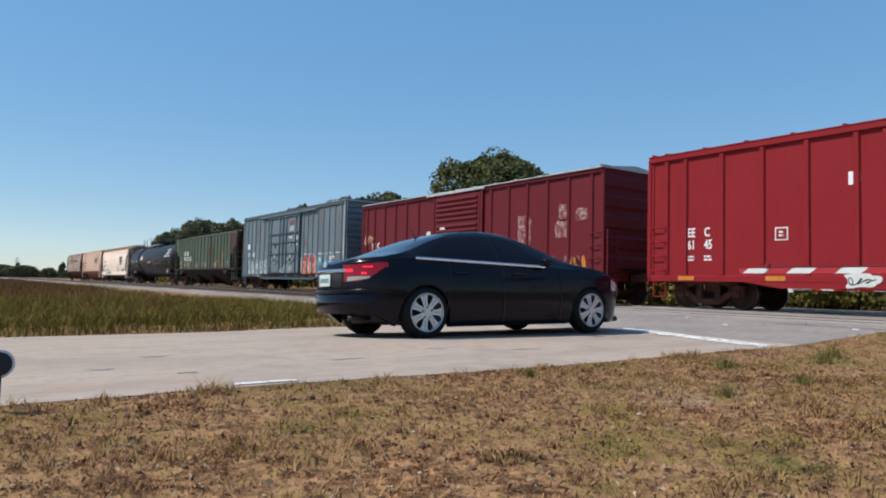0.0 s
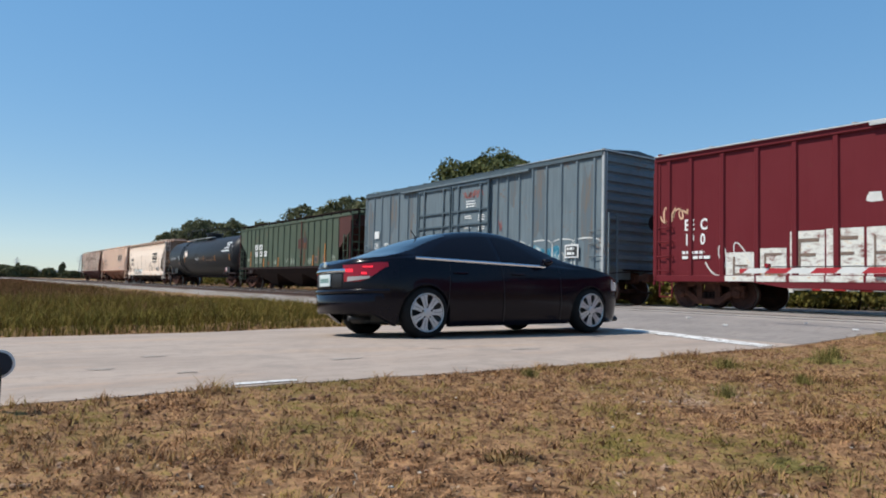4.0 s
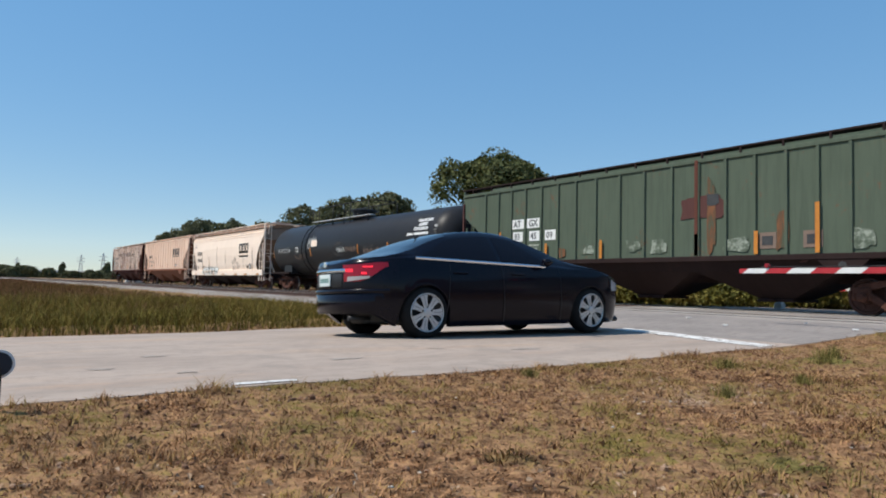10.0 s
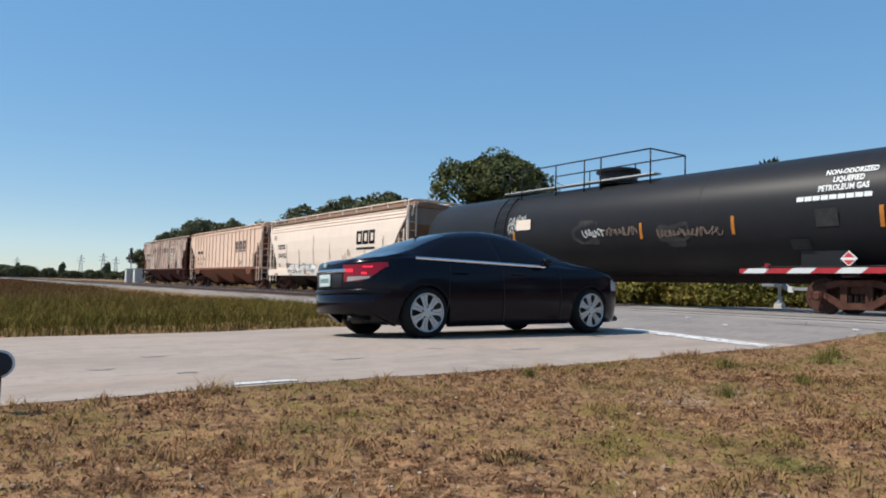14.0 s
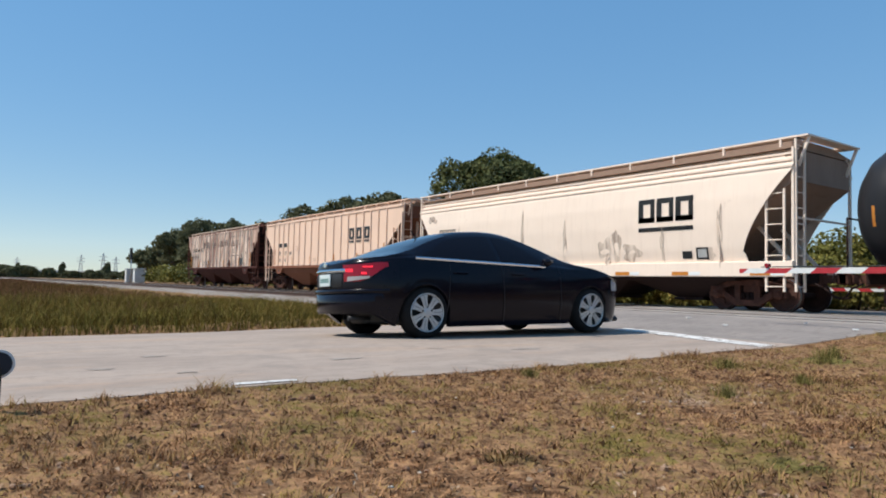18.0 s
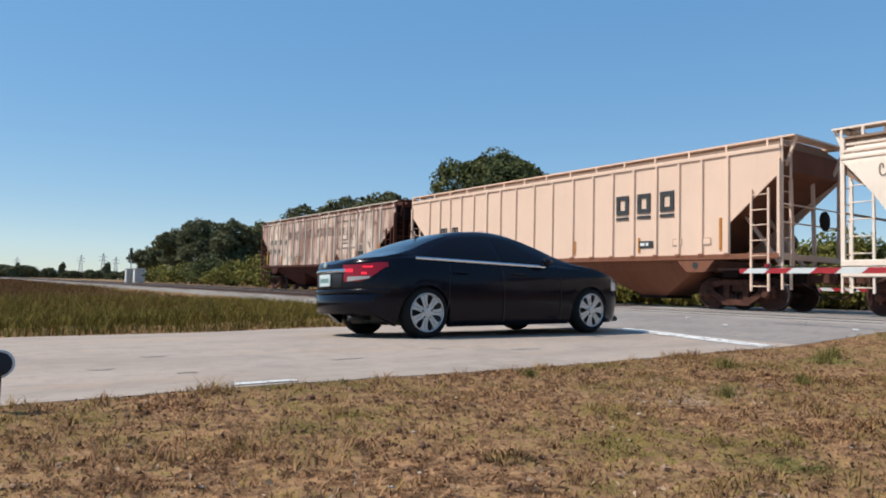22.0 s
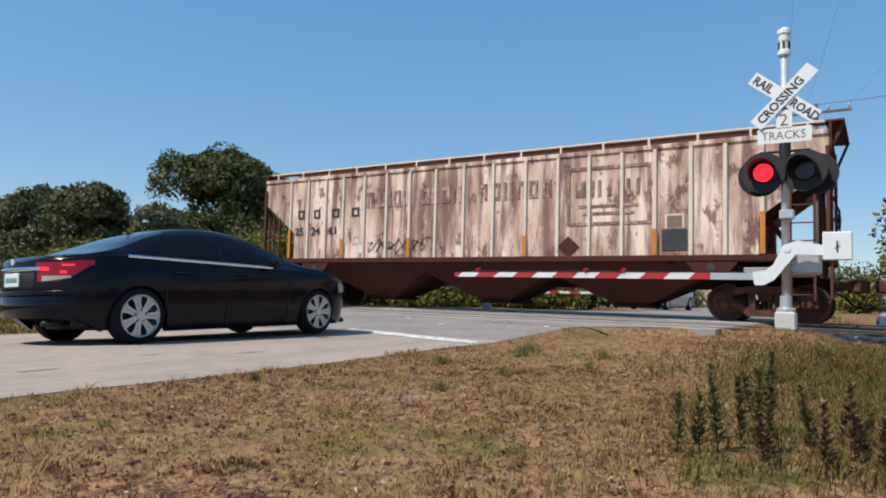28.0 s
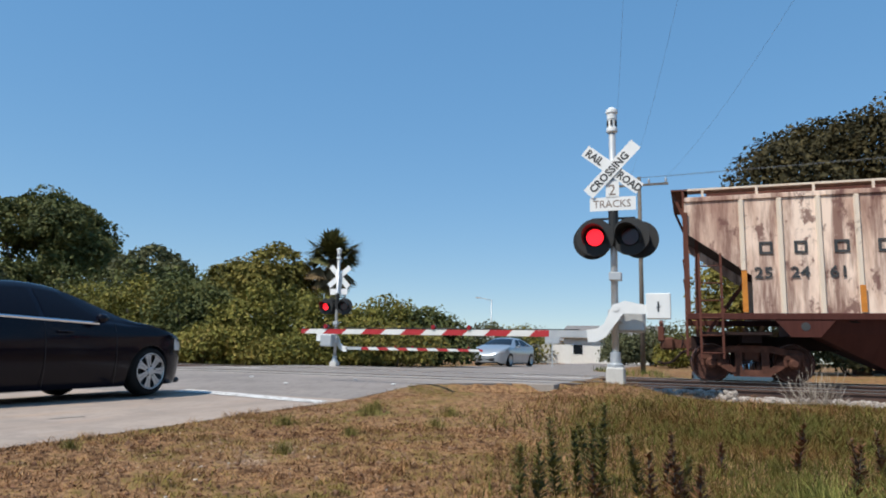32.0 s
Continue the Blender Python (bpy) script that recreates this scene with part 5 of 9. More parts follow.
for k in range(10):
    ang = radians(-54 + k * 12)
    bm = bmesh.new()
    x, z = -(TR + 0.09) * math.cos(ang), TZ + (TR + 0.09) * math.sin(ang)
    rod(bm, (x, 3.86, z), (x, 4.42, z), 0.014, 6)
    part("rung", bm, BLACK_E, E)


DIMMARK = varied("dim_white_marking", (0.38, 0.38, 0.37), (0.52, 0.52, 0.5), 9, 0.7, bumpy=0.05)


def on_tank(y, ang, out=0.006):
    """A frame on the tank's near face at an angle above its middle."""
    a = radians(ang)
    nrm = Vector((-math.cos(a), 0, math.sin(a)))
    up = Vector((math.sin(a), 0, math.cos(a)))
    p = Vector((0, y, TZ)) + nrm * (TR + out)
    return Matrix(((0, up.x, nrm.x, p.x), (-1, up.y, nrm.y, p.y), (0, up.z, nrm.z, p.z), (0, 0, 0, 1)))


for i, (txt, yy) in enumerate((("NON-ODORIZED", -7.28), ("LIQUEFIED", -7.48), ("PETROLEUM GAS", -7.18))):
    lettering("warning_text", txt, 0.20, on_tank(yy, 32 - 8 * i, 0.012), WHITE, E, "white stencilled warning", 0.72, 0.006)
bm = bmesh.new()
m4 = on_tank(-6.7, 8.0, 0.012)
for k in range(9):
    p0 = [m4 @ Vector((k * 0.187, 0, 0)), m4 @ Vector((k * 0.187 + 0.165, 0, 0)), m4 @ Vector((k * 0.187 + 0.165, 0.11, 0)), m4 @ Vector((k * 0.187, 0.11, 0))]
    bm.faces.new([bm.verts.new(p) for p in p0])
part("stencil", bm, WHITE, E)
lettering("car_number", "HOMX101069", 0.38, on_tank(hE - 1.65, -8, 0.02), DIMMARK, E, "pale stencilled car mark and number", 0.8)


def on_tank_plate(name, material, y, ang, w, hgt, label="", out=0.012):
    bm = bmesh.new()
    m4 = on_tank(y, ang, out)
    bm.faces.new([bm.verts.new(m4 @ Vector(q)) for q in ((0, 0, 0), (w, 0, 0), (w, hgt, 0), (0, hgt, 0))])
    return part(name, bm, material, E, label)


TANK_PALE = varied("pale_tank_stencil", (0.10, 0.10, 0.10), (0.2, 0.2, 0.195), 9, 0.7, bumpy=0.05)
TANK_GREY = varied("dim_grey_stencil", (0.030, 0.031, 0.032), (0.065, 0.065, 0.064), 9, 0.7, bumpy=0.05)
on_tank_plate("stencil_panel", TANK_GREY, -7.15, -15, 0.50, 0.42)
on_tank_plate("stencil_panel", TANK_GREY, -6.48, -36, 0.46, 0.3)
on_tank_plate("label_plate", CREAM_F, 3.31, 2, 0.74, 0.36, "cream label plate on the tank side")
on_tank_plate("label_plate", PALEM, 5.4, -8, 0.30, 0.30, "white square label")
on_tank_plate("label_mark", BLACKMARK, 5.33, -6, 0.16, 0.18, out=0.02)
def wrapped(ob, out):
    """Bend flat paint round the tank."""
    for v in ob.data.vertices:
        v.co.x = -math.sqrt(max(0.01, (TR + out) ** 2 - (v.co.z - TZ) ** 2))
    return ob


for k, (y, z, w, h) in enumerate(((3.75, 2.75, 0.55, 0.22), (3.8, 2.55, 0.5, 0.22), (3.3, 2.78, 0.45, 0.25), (3.75, 2.35, 0.35, 0.25))):
    wrapped(squiggle(E, PALEM, y, z, -TR - 0.012, w, h, 140 + k, 0.022, 3, label="white spray-can tag" if k == 0 else ""), 0.015)
for k in range(3):
    wrapped(squiggle(E, GREYMARK, 5.7 - k * 0.5, 1.75, -TR + 0.17, 0.5, 0.36, 120 + k, 0.04, 2, label="faint graffiti"), 0.015)
GHOST = varied("ghost_graffiti", (0.026, 0.025, 0.026), (0.070, 0.067, 0.066), 2.4, 0.7, bumpy=0.05)
wrapped(blob_patch(E, GHOST, 0.5, 1.85, -TR + 0.105, 1.0, 0.75, 151, label="chalky faded graffiti letters"), 0.010)
wrapped(blob_patch(E, GHOST, -2.75, 1.75, -TR + 0.125, 1.0, 0.6, 152), 0.010)
for k in range(5):
    wrapped(squiggle(E, PALEM if k < 2 else GREYMARK, 0.1 - k * 0.42, 2.08, -TR + 0.03, 0.42, 0.26, 160 + k, 0.03, 3), 0.015)
    wrapped(squiggle(E, GREYMARK, -2.7 - k * 0.4, 1.95, -TR + 0.075, 0.4, 0.25, 170 + k, 0.03, 3), 0.015)
for y in (-hE + 1.15, hE - 0.75, -5.05, -2.14, 3.42):
    bm = bmesh.new()
    for k in range(6):
        a0, a1 = -18 + k * 3, -15 + k * 3
        r = TR if abs(y) < hE - 1 else 1.46
        ps = []
        for ang, dy in ((a0, 0.045), (a0, -0.045), (a1, -0.045), (a1, 0.045)):
            a = radians(ang)
            ps.append(bm.verts.new((-(r + 0.012) * math.cos(a), y + dy, TZ + (r + 0.012) * math.sin(a))))
        bm.faces.new(ps)
    part("reflector", bm, ORANGE, E, "orange reflective strip")
bm = bmesh.new()
yy = -7.85
prism(bm, [(yy, 1.45), (yy - 0.18, 1.27), (yy, 1.09), (yy + 0.18, 1.27)], "x", -1.48, -1.45)
pl = part("placard", bm, WHITE, E, "white and red diamond hazard placard")
bm = bmesh.new()
prism(bm, [(yy, 1.42), (yy - 0.12, 1.30), (yy + 0.12, 1.30)], "x", -1.485, -1.481)
prism(bm, [(yy - 0.12, 1.24), (yy + 0.12, 1.24), (yy + 0.0, 1.12)], "x", -1.485, -1.481)
part("placard_mark", fix(bm), REDM, pl)
bm = bmesh.new()
bar(bm, (-1.42, yy, 0.98), (-1.42, yy, 1.3), 0.05)
part("placard_post", bm, RUST_DK, E)
for s in (-1, 1):
    bm = bmesh.new()
    for x in (-1.25, 1.25):
        rod(bm, (x, s * (hE - 0.1), 1.0), (x, s * (hE - 0.1), 2.2), 0.022, 6)
    rod(bm, (-1.25, s * (hE - 0.1), 2.2), (1.25, s * (hE - 0.1), 2.2), 0.022, 6)
    part("end_rail", bm, RUST_DK, E)
bars_text(E, "stencil", DIMMARK, -hE + 1.0, 3.02, -1.41, 1, 0.10, 0.34)
bars_text(E, "stencil", TANK_PALE, -hE + 0.98, 2.84, -1.47, 5, 0.06, 0.28)

# F: cream cylindrical hopper
F, hF = railcar("covered_hopper", "cream curved-side covered hopper with grime and graffiti", 86.51, 102.74, 0.9, 1.45)
sec = [(-1.32, 0.88), (-1.40, 1.05), (-1.50, 1.6), (-1.55, 2.3), (-1.55, 2.9), (-1.50, 3.45), (-1.38, 3.85), (-1.22, 4.02)]
sec = [(a[0] + (b[0] - a[0]) * k / 6, a[1] + (b[1] - a[1]) * k / 6) for a, b in zip(sec, sec[1:]) for k in range(6)] + [sec[-1]]
bm = bmesh.new()
ny = 24
def end_of(z):
    """Half length of the curved side at a height: rounded cut-aways over the trucks."""
    return hF - (1.30 * (1 - max(0, (z - 1.40) / 2.1) ** 1.5) if z < 3.5 else 0.0) + 0.25 * max(0.0, 1.5 - z) ** 0.5 * (z < 1.5)


for s in (-1, 1):
    outer, inner = [[[bm.verts.new((s * (-x - d), end_of(z) * (2 * i / ny - 1), z)) for x, z in sec] for i in range(ny + 1)] for d in (0.0, 0.03)]
    for i in range(ny):
        for j in range(len(sec) - 1):
            for g, way in ((outer, 1), (inner, -1)):
                f = bm.faces.new((g[i][j], g[i + 1][j], g[i + 1][j + 1], g[i][j + 1])[::way * s])
                f.smooth = True
    last = len(sec) - 1
    for i in range(ny):
        for j in (0, last):
            bm.faces.new((outer[i][j], inner[i][j], inner[i + 1][j], outer[i + 1][j]))
    for j in range(last):
        for i in (0, ny):
            bm.faces.new((outer[i][j], outer[i][j + 1], inner[i][j + 1], inner[i][j]))
bm.normal_update()
for e in bm.edges:
    if len(e.link_faces) == 2 and e.calc_face_angle() > 0.6:
        e.smooth = False
part("body_shell", bm, CREAM_F, F, "cream curved steel shell")
for s in (-1, 1):
    bm = bmesh.new()
    a, b = sorted((s * 1.36, s * 1.53))
    box(bm, a, b, -hF, hF, 0.86, 1.24, 0.015)
    part("side_sill", bm, CREAM_F, F)
    for z, xx in ((3.54, 1.475), (3.70, 1.435), (3.86, 1.385)):
        bm = bmesh.new()
        bar(bm, (s * xx, -hF, z), (s * xx, hF, z), 0.075, 0.05)
        part("moulding", bm, CREAM_F, F)
    bm = bmesh.new()
    w = 1.40
    pts = [(s * (hF - 0.02), 3.95), (s * (hF - 0.02), 3.2), (s * (hF - 2.9), 1.1), (s * (hF - 3.1), 1.1), (s * (hF - 0.25), 3.3), (s * (hF - 0.25), 3.95)]
    prism(bm, pts, "x", -w, w)
    # Browner than the cream sides: the end's shade is in this colour.
    part("slope_sheet", fix(bm), DUSTY_SHADE, F)
    bm = bmesh.new()
    for x in (-1.42, 1.42):
        bar(bm, (x, s * (hF - 0.03), 0.9), (x, s * (hF - 0.03), 4.0), 0.06, 0.08)
        bar(bm, (x * 0.4, s * (hF - 0.3), 1.0), (x * 0.4, s * (hF - 1.5), 2.3), 0.08)
    bar(bm, (-1.4, s * (hF - 0.03), 2.3), (1.4, s * (hF - 0.03), 2.3), 0.05)
    part("end_frame", bm, CREAM_F, F)
    end_ladder(F, CREAM_F, s * (hF + 0.02), -1.40, -1.0, 0.5, 4.2)
    y0 = s * (hF - 0.45) - 0.22
    ladder(F, CREAM_F, -1.47, y0, y0 + 0.45, 0.5, 3.0)
hopper_bays(F, hF, 4, 0.95, RUST_DK, 0.30, 0.92)
roof_walk(F, hF, 4.0, DUSTY_SHADE, CREAM_F, 0.25, 1.12, pitch=1.57)
# painted sign as plain blocks
for y in (-3.60, -4.23, -4.86):
    bm = bmesh.new()
    for a in ((0, -0.56, 2.93, 3.07), (0, -0.56, 2.40, 2.54), (0, -0.17, 2.54, 2.93), (-0.42, -0.56, 2.54, 2.93)):
        box(bm, -HW - 0.045, -HW - 0.03, y + a[1], y + a[0], a[2], a[3])
    part("painted_sign", bm, BLACKMARK, F, "black hollow block sign")
bm = bmesh.new()
box(bm, -HW - 0.045, -HW - 0.03, -5.42, -3.60, 2.14, 2.25)
part("sign_bar", bm, BLACKMARK, F)
for i in range(4):
    bm = bmesh.new()
    y0 = 6.51 - i * 0.285
    for a in ((y0 - 0.22, y0, 2.68, 2.72), (y0 - 0.22, y0, 2.46, 2.50), (y0 - 0.045, y0, 2.50, 2.68), (y0 - 0.22, y0 - 0.175, 2.50, 2.68)):
        box(bm, -HW - 0.045, -HW - 0.03, *a)
    part("reporting_mark", bm, BLACKMARK, F)
lettering("car_number", "247452", 0.36, side(6.52, 1.94, -HW - 0.036), BLACKMARK, F, "black car number", 1.17, 0.004)
bars_text(F, "stencil", GREYMARK, 6.5, 1.58, -HW - 0.015, 2, 0.07, 0.35)
bars_text(F, "stencil", GREYMARK, 5.4, 1.58, -HW - 0.015, 2, 0.07, 0.8)
squiggle(F, GREYMARK, 7.3, 3.05, -HW - 0.036, 0.45, 0.3, 140, 0.03, 3, label="small black tag")
for k in range(5):
    blob_patch(F, PALEM, 4.95 - k * 0.76, 0.92, -HW - 0.006, 0.74, 0.58, 241 + k, label="white bubble lettering", square=0.5)
    squiggle(F, BLACKMARK, 4.95 - k * 0.76, 0.94, -HW - 0.012, 0.66, 0.62, 141 + k, 0.045, 2 + k % 2, label="black graffiti outline")
    squiggle(F, BLACKMARK, 4.9 - k * 0.76, 1.0, -HW - 0.014, 0.6, 0.5, 541 + k, 0.03, 3)
plate(F, "panel_frame", BLACKMARK, -5.85, -5.48, 1.32, 1.64, -HW - 0.01)
plate(F, "panel_inner", WHITE, -5.80, -5.53, 1.37, 1.59, -HW - 0.018)
bars_text(F, "stencil", BLACKMARK, -5.05, 1.55, -HW - 0.01, 1, 0.2, 0.35)
for y in (6.75, 4.55, 2.15, -0.25, -3.0, -5.0, -7.3):
    plate(F, "reflector", ORANGE, y - 0.26, y + 0.26, 0.89, 0.99, -1.53, "orange reflective strip")
    plate(F, "reflector", WHITE, y - 0.62, y - 0.28, 0.89, 0.99, -1.53, "white reflective strip")
for i, (y, z, w, h) in enumerate(((5.2, 1.3, 0.16, 1.3), (3.4, 1.3, 0.14, 1.1), (1.45, 1.3, 0.14, 1.6), (-0.6, 1.3, 0.16, 1.2), (-2.3, 1.3, 0.5, 0.7), (-2.75, 1.3, 0.3, 0.95), (-3.3, 1.3, 0.6, 0.5), (-4.4, 1.3, 0.12, 0.9), (-6.2, 1.3, 0.14, 1.4), (-5.8, 1.3, 0.5, 0.3))):
    stain = blob_patch(F, STAIN_F, y + w / 2, z, -HW - 0.008, w, h, 720 + i, "grime", "grey-brown run-down grime", 0.9)
    for v in stain.data.vertices:
        v.co.x = -1.560 + max(0.0, 2.3 - v.co.z) * 0.068

def shell_x(z):
    for (xa, za), (xb, zb) in zip(sec, sec[1:]):
        if za <= z <= zb:
            return xa + (xb - xa) * (z - za) / max(1e-6, zb - za)
    return -1.53


MARKS = ("painted_sign", "sign_bar", "reporting_mark", "car_number", "stencil", "graffiti", "panel_frame", "panel_inner", "grime")
for o in F.children:
    if o.name.split(".")[0] in MARKS:
        for v in o.data.vertices:
            base_x = shell_x(v.co.z) if v.co.z > 1.245 else -1.53
            v.co.x = base_x - 0.004 - 0.15 * max(0.0, min(0.05, -HW + 0.06 - v.co.x))

# G: tan ribbed hopper
G, hG = covered_hopper("covered_hopper", "tan ribbed covered hopper with rust-red bays", 104.14, 120.68, 1.44, 4.05, BEIGE_G, BEIGE_G, BAY_G,
                       RIBS_GH, BEIGE_G, cut=(0.62, 1.80, 1.35), slope_mat=BAY_G, truck_in=1.45, end_mat=BEIGE_G)
for y in (-3.20, -3.98, -4.78):
    bm = bmesh.new()
    for a in ((0, -0.46, 3.14, 3.26), (0, -0.46, 2.70, 2.82), (0, -0.13, 2.82, 3.14), (-0.33, -0.46, 2.82, 3.14)):
        box(bm, -HW + 0.03, -HW + 0.07, y + a[1], y + a[0], a[2], a[3])
    part("painted_sign", bm, BLACKMARK, G, "black hollow block sign")
    bm = bmesh.new()
    box(bm, -HW + 0.03, -HW + 0.07, y - 0.46, y, 2.54, 2.62)
    part("sign_bar", bm, BLACKMARK, G)
for y in (6.02, 5.79, 5.24, 5.05):
    bm = bmesh.new()
    for a in ((0, -0.17, 2.76, 2.80), (0, -0.17, 2.58, 2.62), (0, -0.04, 2.62, 2.76), (-0.13, -0.17, 2.62, 2.76)):
        box(bm, -HW + 0.03, -HW + 0.07, y + a[1], y + a[0], a[2], a[3])
    part("reporting_mark", bm, BLACKMARK, G)
for y, t in ((6.02, "25"), (5.18, "13"), (4.44, "26")):
    lettering("car_number", t, 0.31, side(y, 2.10, -HW + 0.03), BLACKMARK, G, "black car number", 1.0, 0.004)
for y in (5.98, 5.14):
    bars_text(G, "stencil", GREYMARK, y, 1.88, -HW + 0.05, 2, 0.06, 0.26)
for y, z in ((6.67, 2.45), (4.02, 1.99), (1.53, 1.98), (-1.5, 1.98), (-4.05, 1.98), (-6.67, 2.4)):
    plate(G, "reflector", ORANGE, y - 0.035, y + 0.035, 1.55, z, -HW + 0.045, "faded orange reflective strip")
plate(G, "notice_panel", BLACKMARK, -4.55, -4.05, 1.68, 1.88, -HW + 0.045)
bars_text(G, "stencil", WHITE, -4.1, 1.83, -HW + 0.036, 1, 0.09, 0.38)
for y, z, w, h in ((3.55, 2.33, 0.26, 0.24), (1.08, 1.68, 0.32, 0.14), (-5.2, 1.70, 0.3, 0.2), (-6.1, 1.70, 0.3, 0.2)):
    plate(G, "panel_frame", PANEL_EDGE, y - w, y, z, z + h, -HW + 0.05)
    plate(G, "panel_inner", BEIGE_G, y - w + 0.025, y - 0.025, z + 0.025, z + h - 0.025, -HW + 0.042)
for y in RIBS_GH:
    plate(G, "rib_foot", BAY_G, y - 0.07, y + 0.07, 1.40, 1.47, -HW - 0.012, "rust-brown rib foot", 0.004)

# H: heavily weathered tan-brown hopper, the last car
RIBS_H = [7.10, 6.34, 5.59, 4.87, 4.04, 3.20, 2.36, 1.46, 0.54, -0.38, -1.34, -2.25, -3.08, -3.91, -4.70, -5.52, -6.26, -7.02]
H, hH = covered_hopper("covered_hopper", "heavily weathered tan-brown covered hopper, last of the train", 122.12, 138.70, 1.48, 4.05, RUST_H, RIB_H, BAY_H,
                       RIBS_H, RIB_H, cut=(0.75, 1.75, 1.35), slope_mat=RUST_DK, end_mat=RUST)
for y0, y1 in ((6.78, 6.51), (6.09, 5.84), (5.33, 5.05), (4.53, 4.25)):
    bm = bmesh.new()
    for a in ((y1, y0, 2.76, 2.81), (y1, y0, 2.98, 3.03), (y0 - 0.055, y0, 2.81, 2.98), (y1, y1 + 0.055, 2.81, 2.98)):
        box(bm, -HW + 0.035, -HW + 0.06, *a)
    part("reporting_mark", bm, BLACKMARK, H, "dark hollow block mark")
for y, t in ((6.90, "25"), (6.19, "24"), (5.46, "61")):
    lettering("car_number", t, 0.34, side(y, 2.24, -HW + 0.035), BLACKMARK, H, "black car number", 1.12, 0.006)
# worn-away lettering along the side
rnd = random.Random(7)
for y in (3.95, 3.52, 3.28, 2.95, 2.62, 1.95, 1.62, 1.28, 0.90, 0.05, -0.32, -0.70, -1.08, -1.44, -1.82):
    bm = bmesh.new()
    wd = rnd.uniform(0.24, 0.30)
    for a0, a1, b0, b1 in ((0.0, 0.32, 3.0, 3.46), (0.68, 1.0, 3.0 + rnd.choice((0, 0.2)), 3.46), (0.32, 0.68, 3.36, 3.46), (0.32, 0.68, 3.0, 3.1))[:rnd.choice((2, 3, 4))]:
        box(bm, -HW + 0.04, -HW + 0.06, y - wd * a1, y - wd * a0, b0, b1)
    part("worn_mark", bm, FADED_H, H, "worn-away dark lettering")
bm = bmesh.new()
for a in ((-2.5, -4.6, 3.62, 3.70), (-2.5, -4.6, 2.24, 2.31), (-2.5, -2.58, 2.31, 3.62), (-4.52, -4.6, 2.31, 3.62)):
    box(bm, -HW + 0.04, -HW + 0.06, a[1], a[0], a[2], a[3])
sign_h = part("worn_sign", bm, FADED_H, H, "worn-away square sign frame")
for a in ((-2.72, -2.98, 2.95, 3.35), (-3.14, -3.2, 2.95, 3.35), (-3.3, -3.38, 2.95, 3.35), (-3.56, -3.64, 2.95, 3.35), (-3.8, -3.88, 2.95, 3.35), (-4.02, -4.1, 2.95, 3.35), (-4.26, -4.34, 2.95, 3.35), (-2.8, -4.3, 2.68, 2.74), (-2.9, -4.2, 2.5, 2.56)):
    bm = bmesh.new()
    box(bm, -HW + 0.04, -HW + 0.06, a[1], a[0], a[2], a[3])
    part("sign_bar", bm, FADED_H, sign_h)
for y, z in ((7.10, 2.40), (4.87, 2.06), (2.36, 2.05), (-1.34, 2.02), (-4.70, 2.10), (-7.02, 2.41)):
    plate(H, "reflector", ORANGE, y - 0.055, y + 0.055, 1.50, z, -HW - 0.008, "orange reflective strip")
bm = bmesh.new()
prism(bm, [(-2.26, 1.72), (-2.54, 1.46), (-2.83, 1.72), (-2.54, 1.98)], "x", -HW + 0.03, -HW + 0.05)
part("placard_board", fix(bm), BAY_H, H, "rusty diamond placard board")
plate(H, "notice_panel", BLACKMARK, -5.43, -4.86, 1.60, 2.08, -HW + 0.045, "black notice panel")
plate(H, "panel_frame", RIB_H, -5.37, -4.93, 2.10, 2.44, -HW + 0.05)
plate(H, "notice_panel", GREYMARK, -5.32, -4.98, 2.12, 2.40, -HW + 0.042)
for k in range(5):
    squiggle(H, BLACKMARK, 3.9 - k * 0.42, 1.62, -HW + 0.045, 0.6, 0.45, 181 + k, 0.03, 2, label="dark graffiti tag")
bm = bmesh.new()
prism(bm, [(4.15, 1.90), (4.0, 1.75), (4.15, 1.60), (4.3, 1.75)], "x", -HW + 0.03, -HW + 0.05)
part("placard", fix(bm), PALEM, H)
bm = bmesh.new()
box(bm, -0.2, 0.1, hH + 0.55, hH + 0.7, 0.9, 1.25, 0.02)
rod(bm, (0, hH + 0.62, 1.25), (0, hH + 0.62, 1.4), 0.05, 10)
part("rear_marker", bm, RUST, H, "rust-red end device on the coupler")
# ---- cars on the road ----
def paint_mat(name, color, flake=0.0, rough=0.18):
    m, nt, b = mat(name, color, rough, flake)
    b.inputs["Coat Weight"].default_value = 0.12 if sum(color) < 0.1 else 0.8
    b.inputs["Specular IOR Level"].default_value = 0.16 if sum(color) < 0.1 else 0.3
    b.inputs["Coat Roughness"].default_value = 0.06
    dust = noise_tex(nt, coords(nt), 2.5, 5, 0.6)
    nt.links.new(mix(nt, ramp(nt, dust, [(0.5, (0, 0, 0)), (0.9, (0.015, 0.015, 0.015))]), color, (0.16, 0.14, 0.12)), b.inputs["Base Color"])
    return m


CAR_BLACK = paint_mat("black_car_paint", (0.0045, 0.0040, 0.0085))
CAR_SILVER = paint_mat("silver_car_paint", (0.42, 0.45, 0.48), 0.5, 0.3)
CAR_BLUE = paint_mat("blue_car_paint", (0.10, 0.22, 0.34), 0.4, 0.3)
GLASS, nt, sh = mat("tinted_glass", (0.010, 0.012, 0.016), 0.03)
sh.inputs["Specular IOR Level"].default_value = 0.38
GLASS_SIDE, nt, sh = mat("dark_side_glass", (0.006, 0.006, 0.010), 0.05)
sh.inputs["Specular IOR Level"].default_value = 0.14
CHROME, _, _ = mat("chrome", (0.72, 0.73, 0.75), 0.12, 1.0)
